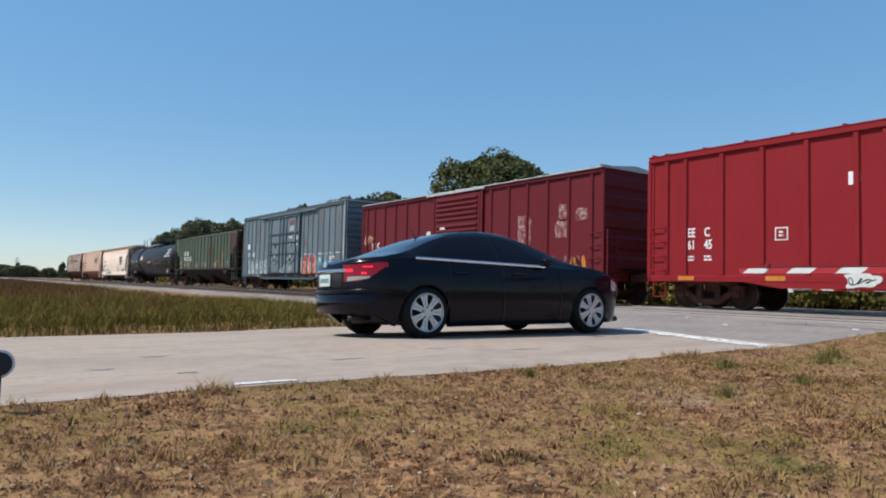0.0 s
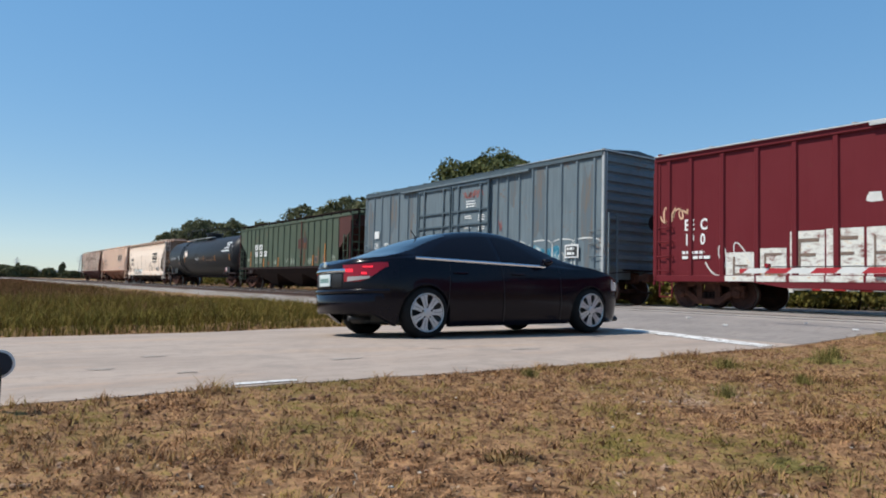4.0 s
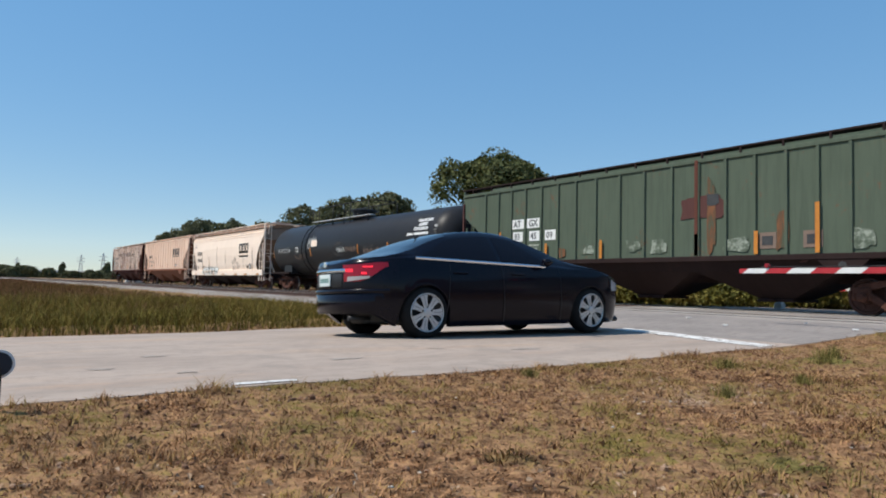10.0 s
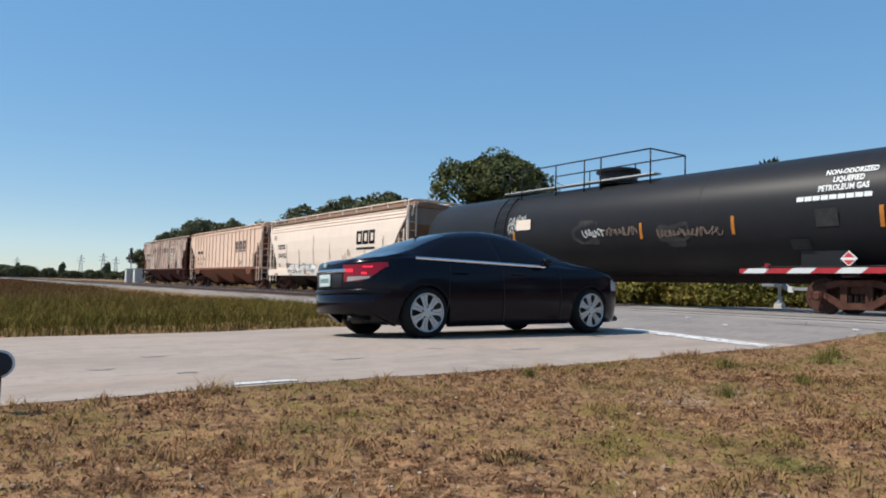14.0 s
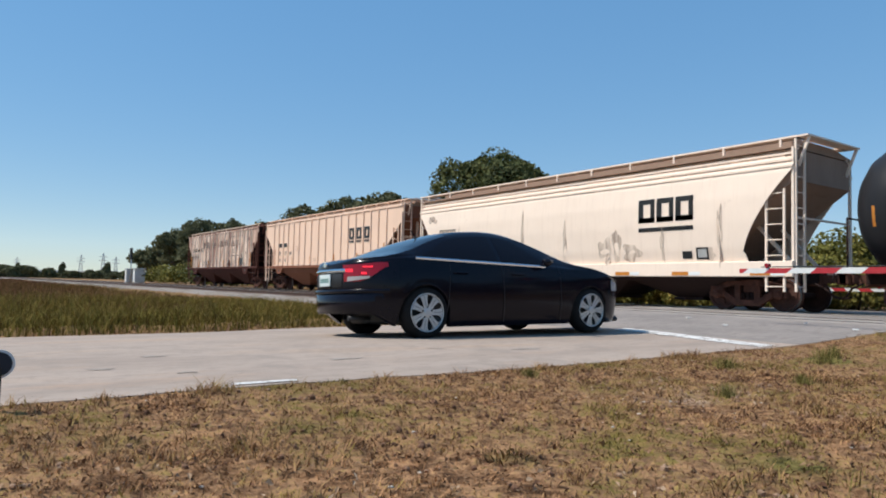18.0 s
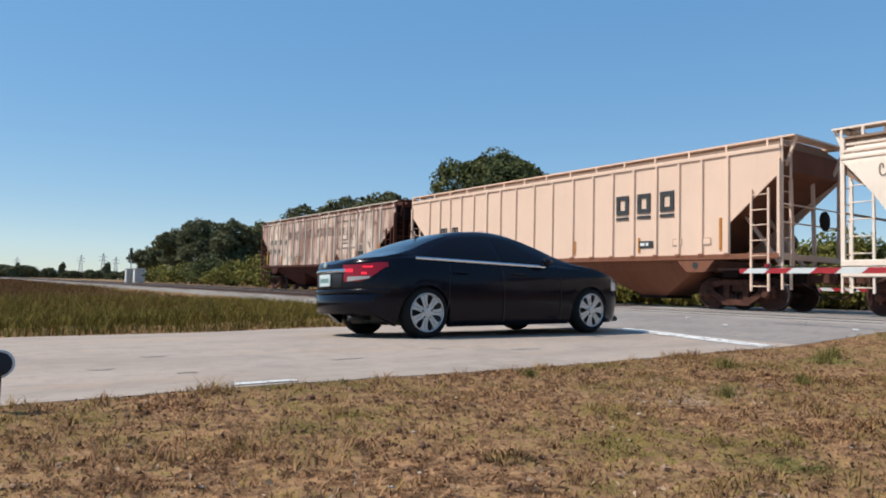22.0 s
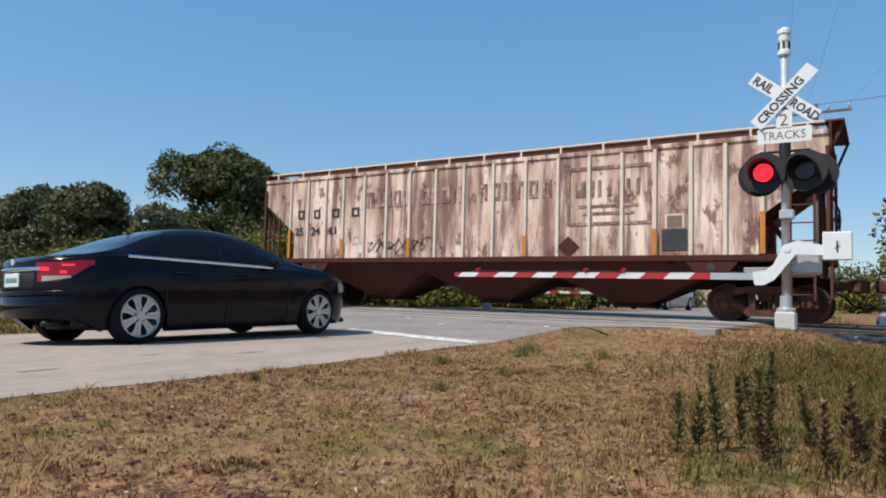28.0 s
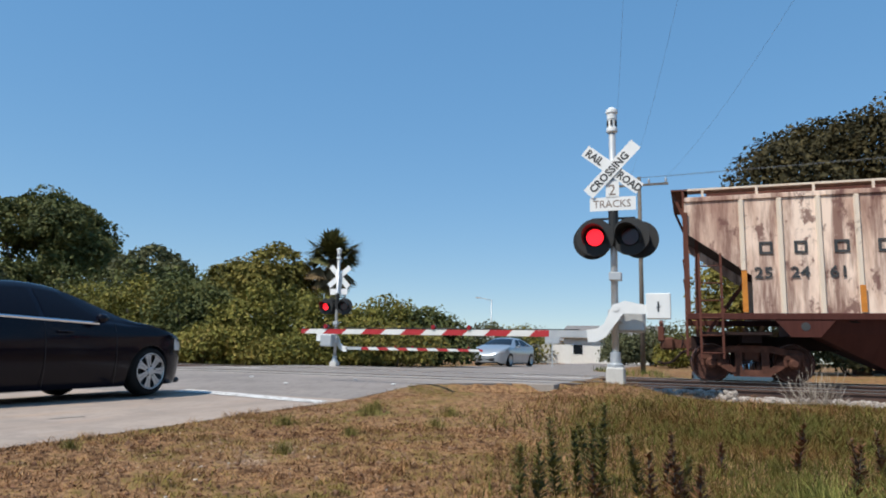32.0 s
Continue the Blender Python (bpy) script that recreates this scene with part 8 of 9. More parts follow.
DRY = turf("dry_grass", [(p, tuple(v * 1.3 for v in c)) for p, c in SWARD], 0.14, spots=SPOTS)
FIELD = turf("field_grass", [(0.40, (0.100, 0.062, 0.018)), (0.47, (0.130, 0.108, 0.022)), (0.53, (0.150, 0.130, 0.026)), (0.60, (0.185, 0.126, 0.036))], 0.25, scale=0.35)
FIELD_RED = turf("red_brown_grass", [(0.34, (0.086, 0.041, 0.021)), (0.5, (0.132, 0.069, 0.032)), (0.66, (0.190, 0.109, 0.052))], 0.3, scale=0.25)
BANK = turf("bank_grass", [(0.40, (0.140, 0.062, 0.022)), (0.455, (0.150, 0.088, 0.030)), (0.50, (0.143, 0.108, 0.031)), (0.545, (0.110, 0.100, 0.025)), (0.60, (0.075, 0.080, 0.020))], 0.16, scale=0.9, spots=((3.45, 0.2, 0.32, RUSTY), (2.27, 0.08, 0.3, (0.19, 0.095, 0.05)), (2.2, 0.5, 0.35, OLIVE), (2.6, -0.35, 0.4, OLIVE), (4.5, -0.5, 0.8, OLIVE), (3.6, 0.05, 0.25, RUSTY)))
GREEN = turf("green_weeds", [(0.32, (0.055, 0.065, 0.016)), (0.5, (0.105, 0.12, 0.028)), (0.68, (0.19, 0.185, 0.06))], 0.5)
rng = np.random.default_rng(5)


def bare(x, y):
    """Worn sandy ground: 0 grown over, 1 bare."""
    d = math.hypot((x - 3.9) / 0.75, (y - 2.55) / 0.42)
    return max(0.0, min(1.0, 1.25 - d)) * (0.6 + 0.8 * noise.noise(Vector((x * 4, y * 4, 1))))


def verge_ok(x, y):
    return off_road(x, y) and y < 4.7 and random.random() > 0.94 * bare(x, y) + 0.45 * max(0, noise.noise(Vector((x * 2.2, y * 2.2, 3))))


random.seed(9)
c1 = scatter(rng, 105000, -2.4, 6.0, 0.4, 4.7, verge_ok, 0.07)
c2 = scatter(rng, 70000, 3.0, 10.9, -4.5, 4.7, verge_ok, 0.10)
c0 = np.concatenate([c1, c2])
tall = np.array([0.55 + max(0, noise.noise(Vector((x * 1.3, y * 1.3, 8)))) * 1.3 + 0.8 * ss((x - 7) / 3) * ss((2.5 - y) / 2) + 0.4 * ss((0.35 - abs(y - road_near(x))) / 0.3) for x, y, z in c0])
tall *= np.array([0.55 + 2.2 * max(0, noise.noise(Vector((x * 5.5, y * 5.5, 12)))) for x, y, z in c0])
blades("verge_grass", "short dry straw-coloured grass with green patches on the verge", c0, rng.uniform(0.014, 0.050, len(c0)) * tall, rng.uniform(0.003, 0.0075, len(c0)), DRY, 1, 2.2)
c = scatter(rng, 120000, -14, 11.2, 8.9, 26, lambda x, y: off_road(x, y) and x < 9.9 + 0.5 * noise.noise(Vector((y * 0.5, 0, 0))), 0.25)
c = np.concatenate([c, scatter(rng, 34000, -12, 9.6, 9.0, 12.6, off_road, 0.15)])
c = np.concatenate([c, scatter(rng, 30000, -30, 9.9, 20, 75, lambda x, y: True, 0.5)])
hh_ = rng.uniform(0.15, 0.42, len(c)) * np.array([0.50 + 0.50 * ss((y - road_far(x)) / 4.5) - 0.30 * ss((x - 6.0) / 3) * (1 - ss((y - 15) / 12)) + 0.25 * noise.noise(Vector((x * 0.4, y * 0.4, 2))) for x, y, z in c])
blades("field_grass", "tall olive and brown grass in the field beside the track", c, hh_, rng.uniform(0.006, 0.014, len(c)), FIELD, 2, 1.2)
c = scatter(rng, 60000, -30, 9.3, 15.0, 80, lambda x, y: noise.noise(Vector((x * 0.15, y * 0.1, 4))) > -0.35, 0.5)
c = np.concatenate([c, scatter(rng, 40000, -10, 10.5, 60, 200, lambda x, y: True, 0.9)])
blades("field_seed_heads", "reddish-brown seeding grass further out in the field", c, rng.uniform(0.26, 0.50, len(c)) * (1 - 0.45 * np.clip((c[:, 0] - 2) / 6, 0, 1)), rng.uniform(0.01, 0.022, len(c)) * (1 + np.clip((c[:, 1] - 40) / 50, 0, 3)), FIELD_RED, 3, 0.6)
c = scatter(rng, 42000, 6.0, 10.6, -7.5, 2.6, lambda x, y: off_road(x, y) and random.random() < ss((2.4 - y + 0.6 * noise.noise(Vector((x, y, 0)))) / 2.2), 0.14)
low = np.array([1 - 0.8 * ss((x - 7.8) / 2.0) for x, y, z in c])
blades("rough_grass", "rough olive and brown grass around the signal base", c, rng.uniform(0.04, 0.17, len(c)) * low, rng.uniform(0.004, 0.010, len(c)), BANK, 4, 2.0)
c = scatter(rng, 80000, 1.6, 7.5, -4.0, 1.1, lambda x, y: random.random() < (0.3 + 0.9 * ss((0.75 - y) / 0.9)) * ss((x - 1.7 + 0.8 * noise.noise(Vector((x, y, 2)))) / 1.6), 0.10)
blades("rough_grass_near", "soft rusty and olive grass on the near bank", c, rng.uniform(0.025, 0.10, len(c)), rng.uniform(0.003, 0.006, len(c)), BANK, 6, 1.6)
c = scatter(rng, 14000, 20.8, 32, -12, 45, lambda x, y: off_road(x, y), 0.3)
blades("far_verge_grass", "green grass behind the tracks", c, rng.uniform(0.1, 0.3, len(c)), rng.uniform(0.01, 0.02, len(c)), GREEN, 7, 0.8)

# litter and pale pebbles on the verge
LITTER = varied("pale_litter", (0.42, 0.35, 0.28), (0.60, 0.54, 0.46), 30, 0.9)
for i in range(46):
    if i < 9:
        x, y = ((3.42, 2.71), (3.55, 2.62), (1.16, 1.90), (1.33, 1.99), (2.3, 3.1), (1.7, 2.6), (4.3, 2.75), (2.55, 2.2), (3.05, 2.45))[i]
    else:
        x, y = random.uniform(0.2, 6.2), random.uniform(1.2, 4.0)
        if y > road_near(x) - 0.1:
            continue
    bm = bmesh.new()
    bmesh.ops.create_icosphere(bm, subdivisions=1, radius=1)
    s = random.uniform(0.005, 0.010) if i < 9 else random.uniform(0.003, 0.006)
    for v in bm.verts:
        v.co = Vector((v.co.x * s * 1.5, v.co.y * s, v.co.z * s * 0.6)) * random.uniform(0.75, 1.25)
    pb = part("pebble", bm, LITTER)
    tagged(pb, "small pale stone lying in the dry grass", "stone", "pale stones on the verge")
    pb.location = (x, y, ground_z(x, y) + s * 0.3 + (0.012 if i < 9 else 0.004))
    pb.rotation_euler = (0, 0, random.uniform(0, 3))
# dead leaves, thatch and crumbs of soil
rl = np.random.default_rng(61)
n = 9000
lx, ly = rl.uniform(-2.4, 7.5, n), rl.uniform(0.6, 4.3, n)
keep_l = np.array([y < road_near(x) - 0.05 for x, y in zip(lx, ly)])
lx, ly = lx[keep_l], ly[keep_l]
n = len(lx)
lc_ = np.stack([lx, ly, [ground_z(x, y) + 0.010 for x, y in zip(lx, ly)]], 1)
ang = rl.uniform(0, 6.283, n)
u = np.stack([np.cos(ang), np.sin(ang), rl.normal(0, 0.5, n)], 1) * rl.uniform(0.006, 0.017, n)[:, None]
v = np.stack([-np.sin(ang), np.cos(ang), rl.normal(0, 0.5, n)], 1) * rl.uniform(0.004, 0.009, n)[:, None]
lift = np.stack([np.zeros(n), np.zeros(n), rl.uniform(0.002, 0.008, n)], 1)
lv = np.stack([lc_ - u, lc_ - v + lift, lc_ + u, lc_ + v + lift], 1).reshape(-1, 3)
M_LEAFLIT = island_varied("dead_leaf_litter", [(0.0, (0.07, 0.032, 0.018)), (0.45, (0.17, 0.083, 0.045)), (0.75, (0.30, 0.19, 0.11)), (1.0, (0.55, 0.42, 0.30))], 0.9)
tagged(soup("leaf_litter", lv.tolist(), np.arange(4 * n).reshape(n, 4).tolist(), M_LEAFLIT), "curled dead leaves and thatch on the dry verge", "leaf litter", kind="stuff")
n = 1500
cv, cf = [], []
k = 0
while k < n:
    x, y = rl.uniform(-2.2, 7.0), rl.uniform(0.8, 4.0)
    if y > road_near(x) - 0.1:
        continue
    if noise.noise(Vector((x * 1.7, y * 1.7, 21))) < -0.05 and rl.random() < 0.8:
        n -= 1
        continue
    sc = rl.uniform(0.005, 0.016)
    cv.append(base_v * (sc * rl.uniform(0.7, 1.3, 3)) * rl.uniform(0.8, 1.2, (len(base_v), 1)) + (x, y, ground_z(x, y) + 0.4 * sc))
    cf.append(base_f + len(base_v) * k)
    k += 1
M_CLOD = island_varied("soil_crumbs", [(0.0, (0.11, 0.055, 0.033)), (0.5, (0.20, 0.11, 0.066)), (1.0, (0.36, 0.24, 0.16))], 0.95)
tagged(soup("soil_crumbs", np.concatenate(cv).tolist(), np.concatenate(cf).tolist(), M_CLOD), "crumbs of brown soil between the dry grass", "soil", kind="stuff")
# white scraps on the apron
for x, y in ((9.9, 6.3), (10.4, 4.6), (11.0, 5.6), (10.8, 7.6)):
    bm = bmesh.new()
    box(bm, -0.02, 0.02, -0.035, 0.035, 0, 0.014, 0.004)
    sc = part("scrap", bm, WHITE)
    tagged(sc, "small white scrap lying on the asphalt", "litter", "scraps on the road")
    sc.location = (x, y, road_z(x, y) + 0.02)
    sc.rotation_euler = (0, 0.1, x * 7)

LUSH = turf("fresh_green_grass", [(0.3, (0.075, 0.085, 0.020)), (0.5, (0.12, 0.125, 0.030)), (0.7, (0.19, 0.175, 0.055))], 0.5)
TUFT = turf("tuft_green", [(0.3, (0.13, 0.115, 0.030)), (0.5, (0.19, 0.165, 0.048)), (0.7, (0.26, 0.215, 0.08))], 0.5)
# single tufts on the verge
for i, (x, y, s) in enumerate(((5.55, 3.52, 0.16), (4.10, 2.60, 0.11), (5.2, 2.68, 0.10), (6.5, 3.15, 0.16), (6.9, 3.25, 0.16), (5.9, 2.2, 0.12), (3.4, 3.7, 0.08), (6.9, 2.4, 0.15))):
    tf = thing("grass_tuft", "green grass tuft on the dry verge", "grass tuft", "grass tufts")
    r2 = np.random.default_rng(100 + i)
    n = 260
    rr = np.abs(r2.normal(0, s * 0.45, n))
    aa = r2.uniform(0, 6.283, n)
    cc = np.stack([rr * np.cos(aa), rr * np.sin(aa), np.zeros(n)], 1)
    ob = blades("tuft_blade", "", cc, r2.uniform(0.4, 1.0, n) * s, np.full(n, 0.0035), TUFT, 200 + i, 0.8)
    ob.parent = tf
    tf.location = (x, y, ground_z(x, y) - 0.005)

for i, (x, y, s) in enumerate(((2.75, -0.30, 0.20), (2.85, -0.42, 0.26), (2.65, -0.38, 0.2), (3.05, -0.46, 0.26), (3.0, -0.62, 0.26), (3.3, -0.52, 0.24), (2.8, -0.56, 0.24), (3.45, -0.8, 0.26), (2.6, -0.2, 0.14), (3.6, -0.5, 0.2))):
    tf = thing("grass_tuft", "long fresh green grass on the near bank", "grass tuft", "grass tufts")
    r2 = np.random.default_rng(400 + i)
    n = 170
    rr = np.abs(r2.normal(0, s * 0.35, n))
    aa = r2.uniform(0, 6.283, n)
    cc = np.stack([rr * np.cos(aa), rr * np.sin(aa), np.zeros(n)], 1)
    ob = blades("tuft_blade", "", cc, r2.uniform(0.4, 1.0, n) * s, np.full(n, 0.005), LUSH, 420 + i, 1.3)
    ob.parent = tf
    tf.location = (x, y, ground_z(x, y) - 0.005)
# tall weeds
rnd = random.Random(17)
WEED = island_varied("dark_weed_leaves", [(0.0, (0.052, 0.050, 0.014)), (0.5, (0.105, 0.098, 0.026)), (1.0, (0.18, 0.145, 0.050))], 0.85, 0.25)
REDWEED = island_varied("reddish_weed", [(0.0, (0.10, 0.035, 0.02)), (0.5, (0.16, 0.07, 0.03)), (1.0, (0.2, 0.13, 0.05))], 0.85)


def weed(x, y, h, seed, material, label):
    w = thing("weed", label, "weed", "tall weeds by the signal")
    r = random.Random(seed)
    bm = bmesh.new()
    lean = Vector((r.uniform(-0.06, 0.06), r.uniform(-0.06, 0.06), 0))
    rod(bm, (0, 0, -0.05), Vector((0, 0, h)) + lean, 0.004, 5, 0.002)
    part("stalk", bm, BARK if material is REDWEED else WEED, w)
    r2 = np.random.default_rng(seed)
    n = int(150 * h / 0.3)
    t = r2.uniform(0.08, 1.0, n)
    a = r2.uniform(0, 6.283, n)
    c = np.stack([lean.x * t, lean.y * t, t * h], 1)
    ln = (0.044 * (1.15 - t) + 0.016) * r2.uniform(0.5, 1.3, n)
    d = np.stack([np.cos(a), np.sin(a), r2.uniform(0.2, 0.9, n)], 1) * ln[:, None]
    s = np.stack([-np.sin(a), np.cos(a), np.zeros(n)], 1) * 0.0075
    verts = np.stack([c, c + d * 0.5 + s, c + d, c + d * 0.5 - s], 1).reshape(-1, 3)
    ob = soup("leaves", verts.tolist(), np.arange(4 * n).reshape(n, 4).tolist(), material, w)
    w.location = (x, y, ground_z(x, y))
    return w


for i, (x, y, h) in enumerate(((3.29, 0.42, 0.36), (3.20, 0.60, 0.32), (3.00, 0.73, 0.20), (3.42, 0.25, 0.27), (3.36, 0.47, 0.30), (3.5, 0.56, 0.26), (3.1, 0.66, 0.22), (3.9, 0.52, 0.26), (4.3, 0.62, 0.24), (3.7, 0.1, 0.16))):
    weed(x, y, 1.18 * h, 300 + i, WEED, "tall dark-green feathery weed on the bank")
for i in range(12):
    weed(rnd.uniform(2.9, 4.6), rnd.uniform(-1.2, 0.5), rnd.uniform(0.14, 0.30), 340 + i, REDWEED, "dry reddish-brown weed stalk on the bank")
# pale dead brush beside the track
brush = thing("dead_brush", "pale bare twiggy brush beside the rail", "brush")
bm = bmesh.new()
for i in range(90):
    a, e = rnd.uniform(0, 6.28), rnd.uniform(0.35, 1.4)
    o = Vector((rnd.uniform(-0.3, 0.3), rnd.uniform(-0.5, 0.5), 0))
    d = Vector((math.cos(a) * math.cos(e), math.sin(a) * math.cos(e), math.sin(e)))
    rod(bm, o, o + d * rnd.uniform(0.3, 0.75), 0.006, 4, 0.003)
TWIG = varied("dead_twigs", (0.28, 0.23, 0.18), (0.42, 0.36, 0.30), 6, 0.9)
part("twig", bm, TWIG, brush)
brush.scale = (0.62, 0.62, 0.8)
brush.location = (11.6, -1.62, 0.02)
# ---- beyond the tracks and along the horizon ----
WOOD = varied("weathered_pole_wood", (0.10, 0.085, 0.07), (0.19, 0.165, 0.14), 4, 0.9)
STUCCO = varied("pale_stucco", (0.62, 0.60, 0.56), (0.72, 0.70, 0.66), 3, 0.9)
SHINGLE = varied("grey_shingles", (0.16, 0.15, 0.145), (0.26, 0.245, 0.23), 6, 0.9)
WIRE, _, _ = mat("wire", (0.12, 0.13, 0.14), 0.6)


def utility_pole(x, y, h, label):
    p = thing("utility_pole", label, "utility pole", "utility poles")
    bm = bmesh.new()
    rod(bm, (0, 0, -0.3), (0, 0, h), 0.105, 10, 0.08)
    part("pole", bm, WOOD, p)
    bm = bmesh.new()
    bar(bm, (0, -1.2, h - 0.35), (0, 1.2, h - 0.35), 0.07, 0.09)
    part("cross_arm", bm, WOOD, p)
    for q in (-1.1, -0.4, 0.4, 1.1):
        bm = bmesh.new()
        lathe(bm, [(h - 0.29, 0.03), (h - 0.2, 0.055), (h - 0.14, 0.05), (h - 0.1, 0.02)], 8, "z", (0, q, 0))
        part("insulator", fix(bm), GALV, p)
    p.location = (x, y, 0.1)
    return p


utility_pole(30.0, 2.05, 8.3, "wooden utility pole with cross arm beyond the tracks")
utility_pole(27.0, -34.0, 8.3, "wooden utility pole with cross arm beyond the tracks")
for q in (-1.1, 0.4, 1.1):
    w = thing("power_line", "thin overhead power line", "cable", "power lines")
    bm = bmesh.new()
    a, b = Vector((30.0, 2.05 + q, 8.35)), Vector((6.0, -2.0 + 2 * q, 9.4))
    prev = a
    for i in range(1, 13):
        t = i / 12
        p = a.lerp(b, t) - Vector((0, 0, 0.8 * 4 * t * (1 - t)))
        rod(bm, prev, p, 0.0028, 5)
        prev = p
    part("wire", bm, WIRE, w)
    w2 = thing("power_line", "thin overhead power line", "cable", "power lines")
    bm = bmesh.new()
    rod(bm, (30.0, 2.05 + q, 8.35), (27.0, -34.0 + q, 8.35), 0.005, 5)
    part("wire", bm, WIRE, w2)

lampost = thing("street_lamp", "tall grey street lamp with a curved arm", "street lamp")
bm = bmesh.new()
rod(bm, (0, 0, 0), (0, 0, 7.3), 0.11, 10, 0.07)
part("pole", bm, GALV, lampost)
bm = bmesh.new()
rod(bm, (0, 0, 7.25), (0, 1.4, 7.55), 0.04, 8)
part("arm", bm, GALV, lampost)
bm = bmesh.new()
box(bm, -0.15, 0.15, 1.3, 2.0, 7.48, 7.62, 0.04)
part("lamp_head", bm, GALV, lampost)
lampost.location = (80, 22.9, 0.1)


def house(x, y, wx, wy, h, label, rz=0, roof=1.5):
    hs = thing("house", label, "house", "houses beyond the crossing")
    bm = bmesh.new()
    box(bm, -wx / 2, wx / 2, -wy / 2, wy / 2, 0, h)
    wall = part("wall", bm, STUCCO, hs)
    bm = bmesh.new()
    prism(bm, [(-wx / 2 - 0.5, h), (wx / 2 + 0.5, h), (0, h + roof)], "y", -wy / 2 - 0.5, wy / 2 + 0.5)
    part("roof", fix(bm), SHINGLE, hs)
    for k in range(3):
        yy = -wy / 2 + wy * (k + 0.5) / 3
        bm = bmesh.new()
        box(bm, -wx / 2 - 0.03, -wx / 2 + 0.02, yy - 0.55, yy + 0.55, 0.95, 2.05)
        wn_ = part("window", bm, WHITE_CAST, hs)
        bm = bmesh.new()
        box(bm, -wx / 2 - 0.04, -wx / 2 - 0.032, yy - 0.48, yy + 0.48, 1.02, 1.98)
        part("pane", bm, GLASS, wn_)
    hs.matrix_world = pose(x, y, 0.05, 0, 0, rz)
    return hs


house(78, 8.5, 10, 9, 2.7, "low white house with a grey roof")
house(74, -30.0, 9, 12, 2.7, "low white house with a grey roof")
house(95, 17.0, 10, 12, 2.8, "low white house with a grey roof")
# white fence panels by the far road
fence = thing("fence", "white panel fence beside the far road", "fence")
for k in range(2):
    bm = bmesh.new()
    box(bm, -0.03, 0.03, k * 1.9, k * 1.9 + 1.8, 0.1, 1.6)
    part("panel", bm, STUCCO, fence)
    bm = bmesh.new()
    box(bm, -0.06, 0.06, k * 1.9 + 1.8, k * 1.9 + 1.9, 0, 1.75)
    part("post", bm, STUCCO, fence)
fence.location = (56, 9.4, 0.1)
sg = thing("road_sign", "square road sign seen from behind on a thin post", "road sign")
bm = bmesh.new()
bar(bm, (0, 0, -0.2), (0, 0, 1.9), 0.06)
part("post", bm, GALV, sg)
bm = bmesh.new()
box(bm, -0.01, 0.01, -0.38, 0.38, 1.25, 2.0, 0.004)
part("plate", bm, GALV, sg)
sg.location = (36.0, 7.0, 0.1)

# signal cabinets beside the distant track
for i, (x, y) in enumerate(((22.2, 109.0), (22.2, 115.0))):
    cb = thing("equipment_cabinet", "grey railway equipment cabinet beside the track", "cabinet", "equipment cabinets")
    bm = bmesh.new()
    box(bm, -0.7, 0.7, -0.6, 0.6, 0, 2.1, 0.03)
    part("case", bm, GALV, cb)
    bm = bmesh.new()
    box(bm, -0.8, 0.8, -0.7, 0.7, 2.1, 2.2, 0.02)
    part("lid", bm, GALV, cb)
    bm = bmesh.new()
    box(bm, -0.73, -0.70, -0.5, 0.5, 0.15, 1.95, 0.01)
    part("door", bm, STUCCO, cb)
    cb.location = (x, y, 0)
far_sig = thing("track_signal", "dark railway block signal on a mast", "railway signal", "track signals")
bm = bmesh.new()
rod(bm, (0, 0, 0), (0, 0, 5.2), 0.09, 8)
part("mast", bm, GALV, far_sig)
bm = bmesh.new()
box(bm, -0.2, 0.1, -0.45, 0.45, 3.6, 5.3, 0.05)
part("head", bm, BLACK_P, far_sig)
far_sig.location = (21.8, 113.0, 0)
# overpass and pylons on the horizon
ov = thing("overpass", "long pale road overpass on the horizon", "bridge")
bm = bmesh.new()
box(bm, -70, 66, -5, 5, 4.4, 6.2, 0.1)
part("deck", bm, STUCCO, ov)
for k in range(6):
    bm = bmesh.new()
    box(bm, -66 + k * 24, -64 + k * 24, -3, 3, -1, 4.4)
    part("pier", bm, STUCCO, ov)
ov.location = (50, 640, 0)
rnd = random.Random(3)
proto = None
for i in range(64):
    x = 14 + i * 1.9 + rnd.uniform(-2, 2)
    y = rnd.uniform(330, 520)
    hgt = rnd.uniform(3.0, 6.0) if i % 9 else 9.0
    if proto is None:
        proto = tree("dark distant tree on the horizon", x, y, 8.0, 5.0, 60, LEAF_DARK, 1500, 0.9, low=0.0, group="distant trees")
    else:
        o = copy_thing(proto, pose(x, y, -0.5, 0, 0, rnd.uniform(0, 360)))
        s = hgt / 8
        o.scale = (s * rnd.uniform(1.1, 2.6), s * rnd.uniform(0.9, 1.6), s) if i % 9 else (0.4, 0.4, s)


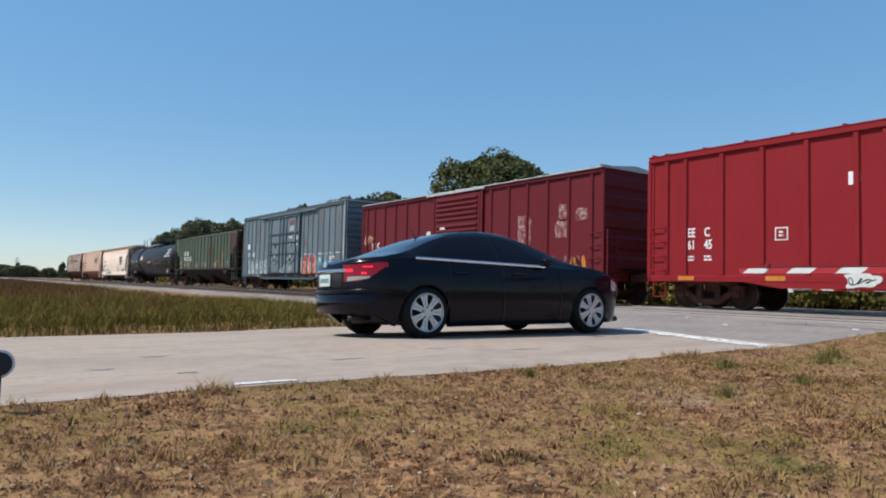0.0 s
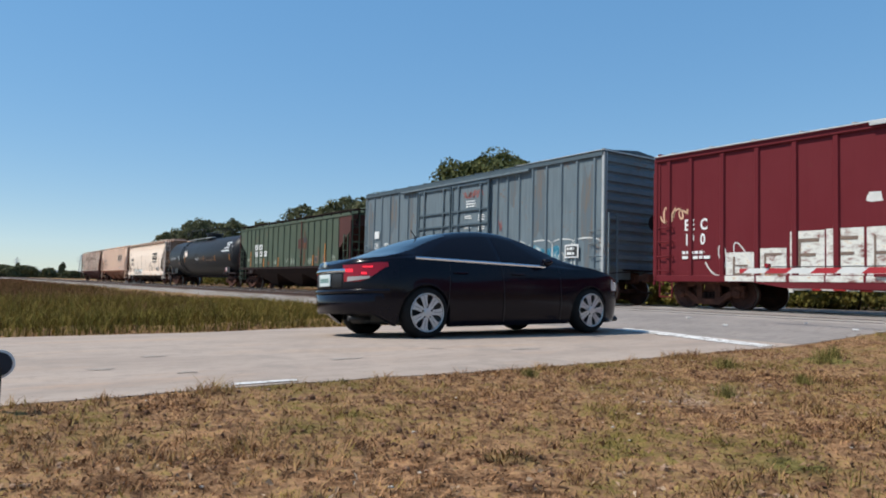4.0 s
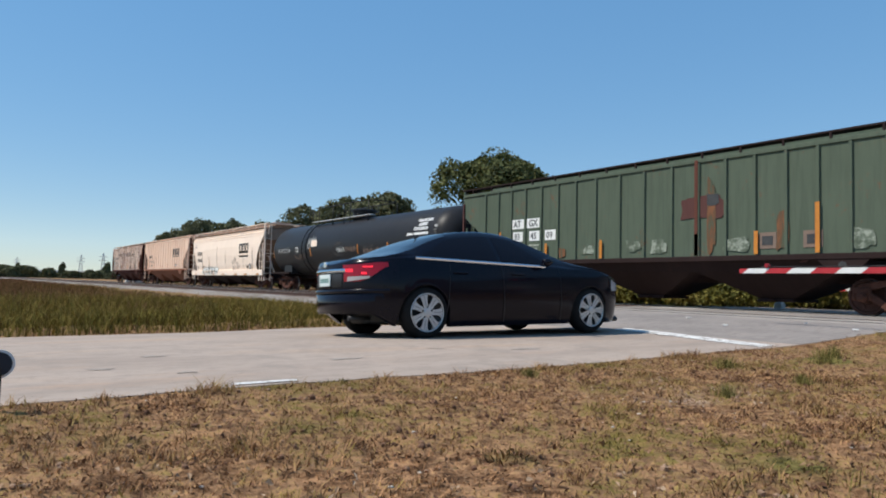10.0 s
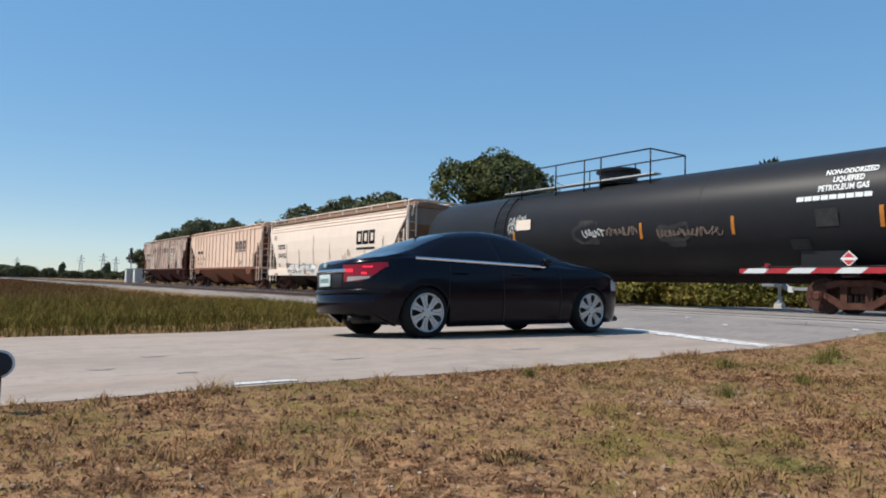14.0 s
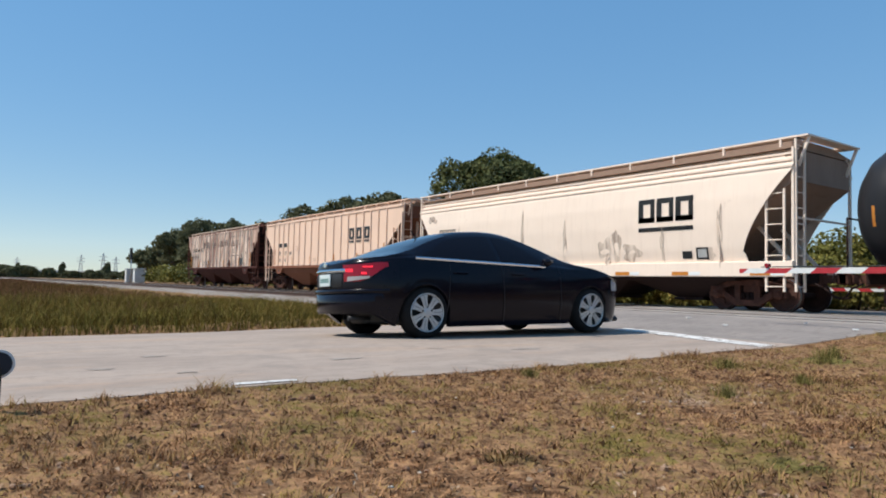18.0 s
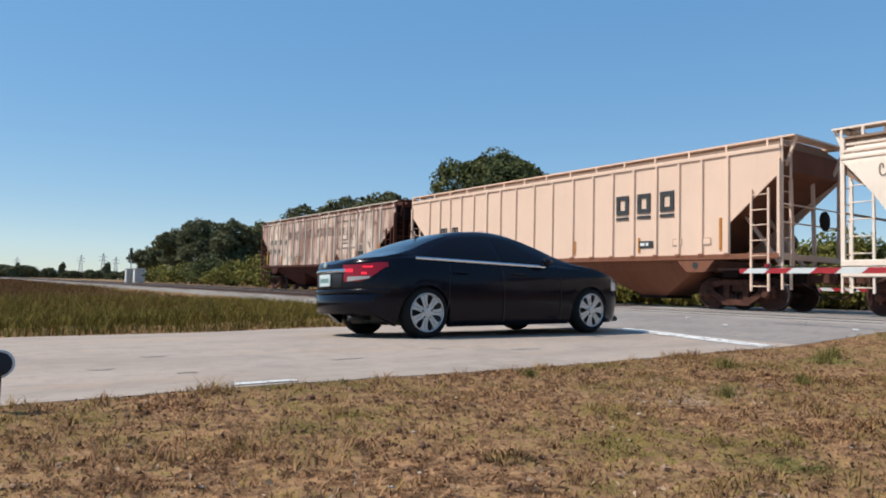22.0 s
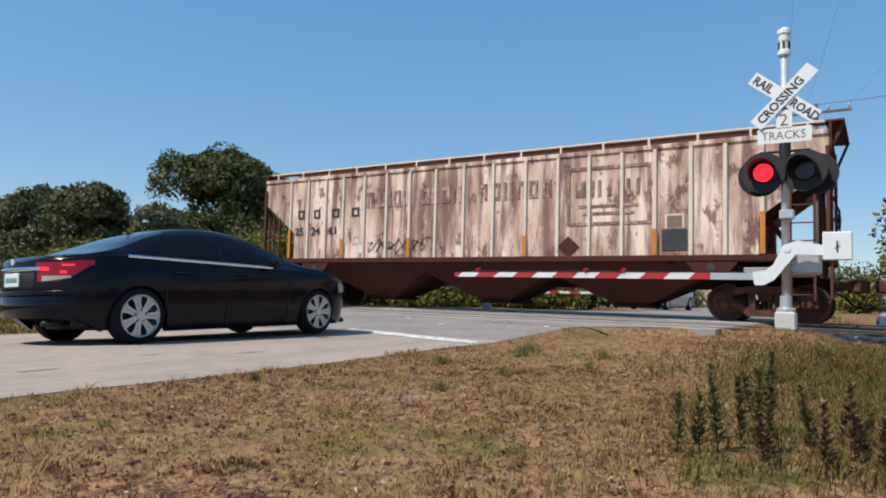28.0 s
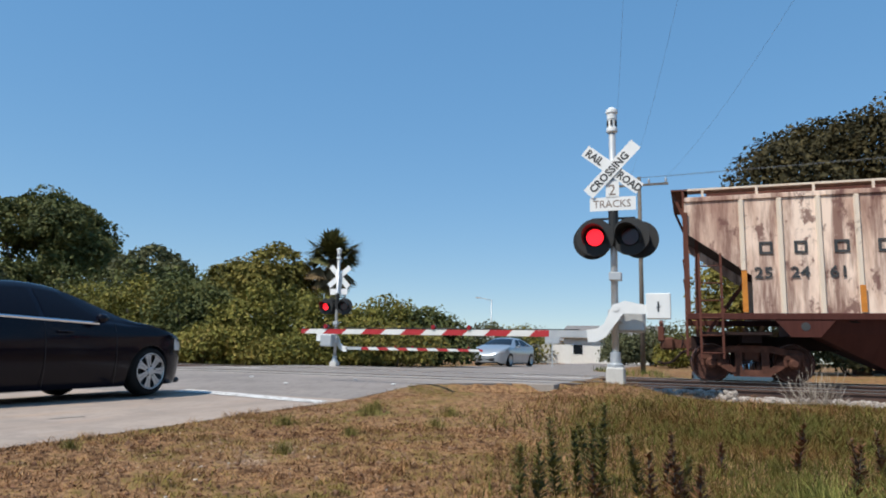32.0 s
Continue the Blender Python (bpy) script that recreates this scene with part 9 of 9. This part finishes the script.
def pylon(x, y, h):
    p = thing("pylon", "lattice transmission pylon on the horizon", "pylon", "transmission pylons")
    bm = bmesh.new()
    for a, b in ((-1, -1), (1, -1), (1, 1), (-1, 1)):
        bar(bm, (a * h * 0.09, b * h * 0.09, 0), (a * 0.4, b * 0.4, h), 0.35)
    for k in range(6):
        z0, z1 = h * k / 6, h * (k + 1) / 6
        r0, r1 = h * 0.09 * (1 - k / 6) + 0.4, h * 0.09 * (1 - (k + 1) / 6) + 0.4
        bar(bm, (-r0, -r0, z0), (r1, -r1, z1), 0.22)
        bar(bm, (r0, -r0, z0), (-r1, -r1, z1), 0.22)
    part("lattice", bm, GALV, p)
    for q in (0.72, 0.86):
        bm = bmesh.new()
        bar(bm, (-h * 0.16, 0, h * q), (h * 0.16, 0, h * q), 0.3, 0.5)
        part("cross_arm", bm, GALV, p)
    p.location = (x, y, 0)


for x, y, h in ((62, 1000, 24), (110, 830, 25), (113, 712, 24), (124, 712, 21)):
    pylon(x, y, h)
# unidentified round object at the road edge, drawn as a disc; its post is added
NAVY, _, _ = mat("navy_disc", (0.006, 0.012, 0.026), 0.5)
mk = thing("road_marker", "unidentified round dark-blue object with a white rim, on an added post", "marker")
bm = bmesh.new()
bar(bm, (0, 0, -0.3), (0, 0, 0.16), 0.03)
part("post", bm, BLACK_P, mk)
bm = bmesh.new()
rod(bm, (0, -0.004, 0.18), (0, 0.004, 0.18), 0.072, 24)
part("rim", bm, SIGN_W, mk)
bm = bmesh.new()
rod(bm, (0, -0.008, 0.18), (0, -0.0045, 0.18), 0.06, 24)
part("disc", bm, NAVY, mk)
mk.scale = (0.92, 0.92, 0.92)
mk.location = (0.184, 3.77, 0.045)
# ---- what moves ----
def motions():
    for c, y0 in CARS:
        walk(c, [(t, pose(FAR_TRACK, y0 - SPEED * t, RAIL_Z)) for t in (0.0, 16.0, 32.0)])
    step = 4 / FPS
    for w in WHEELSETS:
        y = w.location.y
        rows = []
        for k in range(int(32 / step) + 1):
            t = k * step
            rows.append((t, pose(0, y, WHEEL_R, math.degrees(SPEED * t / WHEEL_R), 0, 0)))
        walk(w, rows)
    for lamp, first in FLASHERS:
        rows = [(0.0, lamp_turn(lamp, 0 if first else 180))]
        t, on = 27.83 - 44 * 0.62, first
        while t < 31.9:
            if t > 0.15:
                a, b = (0, 180) if on else (180, 360)
                rows += [(t - 0.05 + i / FPS, lamp_turn(lamp, a + (b - a) * i / 3)) for i in range(4)]
            on = not on
            t += 0.62
        rows.append((32.0, lamp_turn(lamp, 0 if on else 180)))
        walk(lamp, rows)


def lamp_turn(lamp, a):
    return Matrix.Translation(lamp.location) @ pose(0, 0, 0, 0, 0, a)


motions()
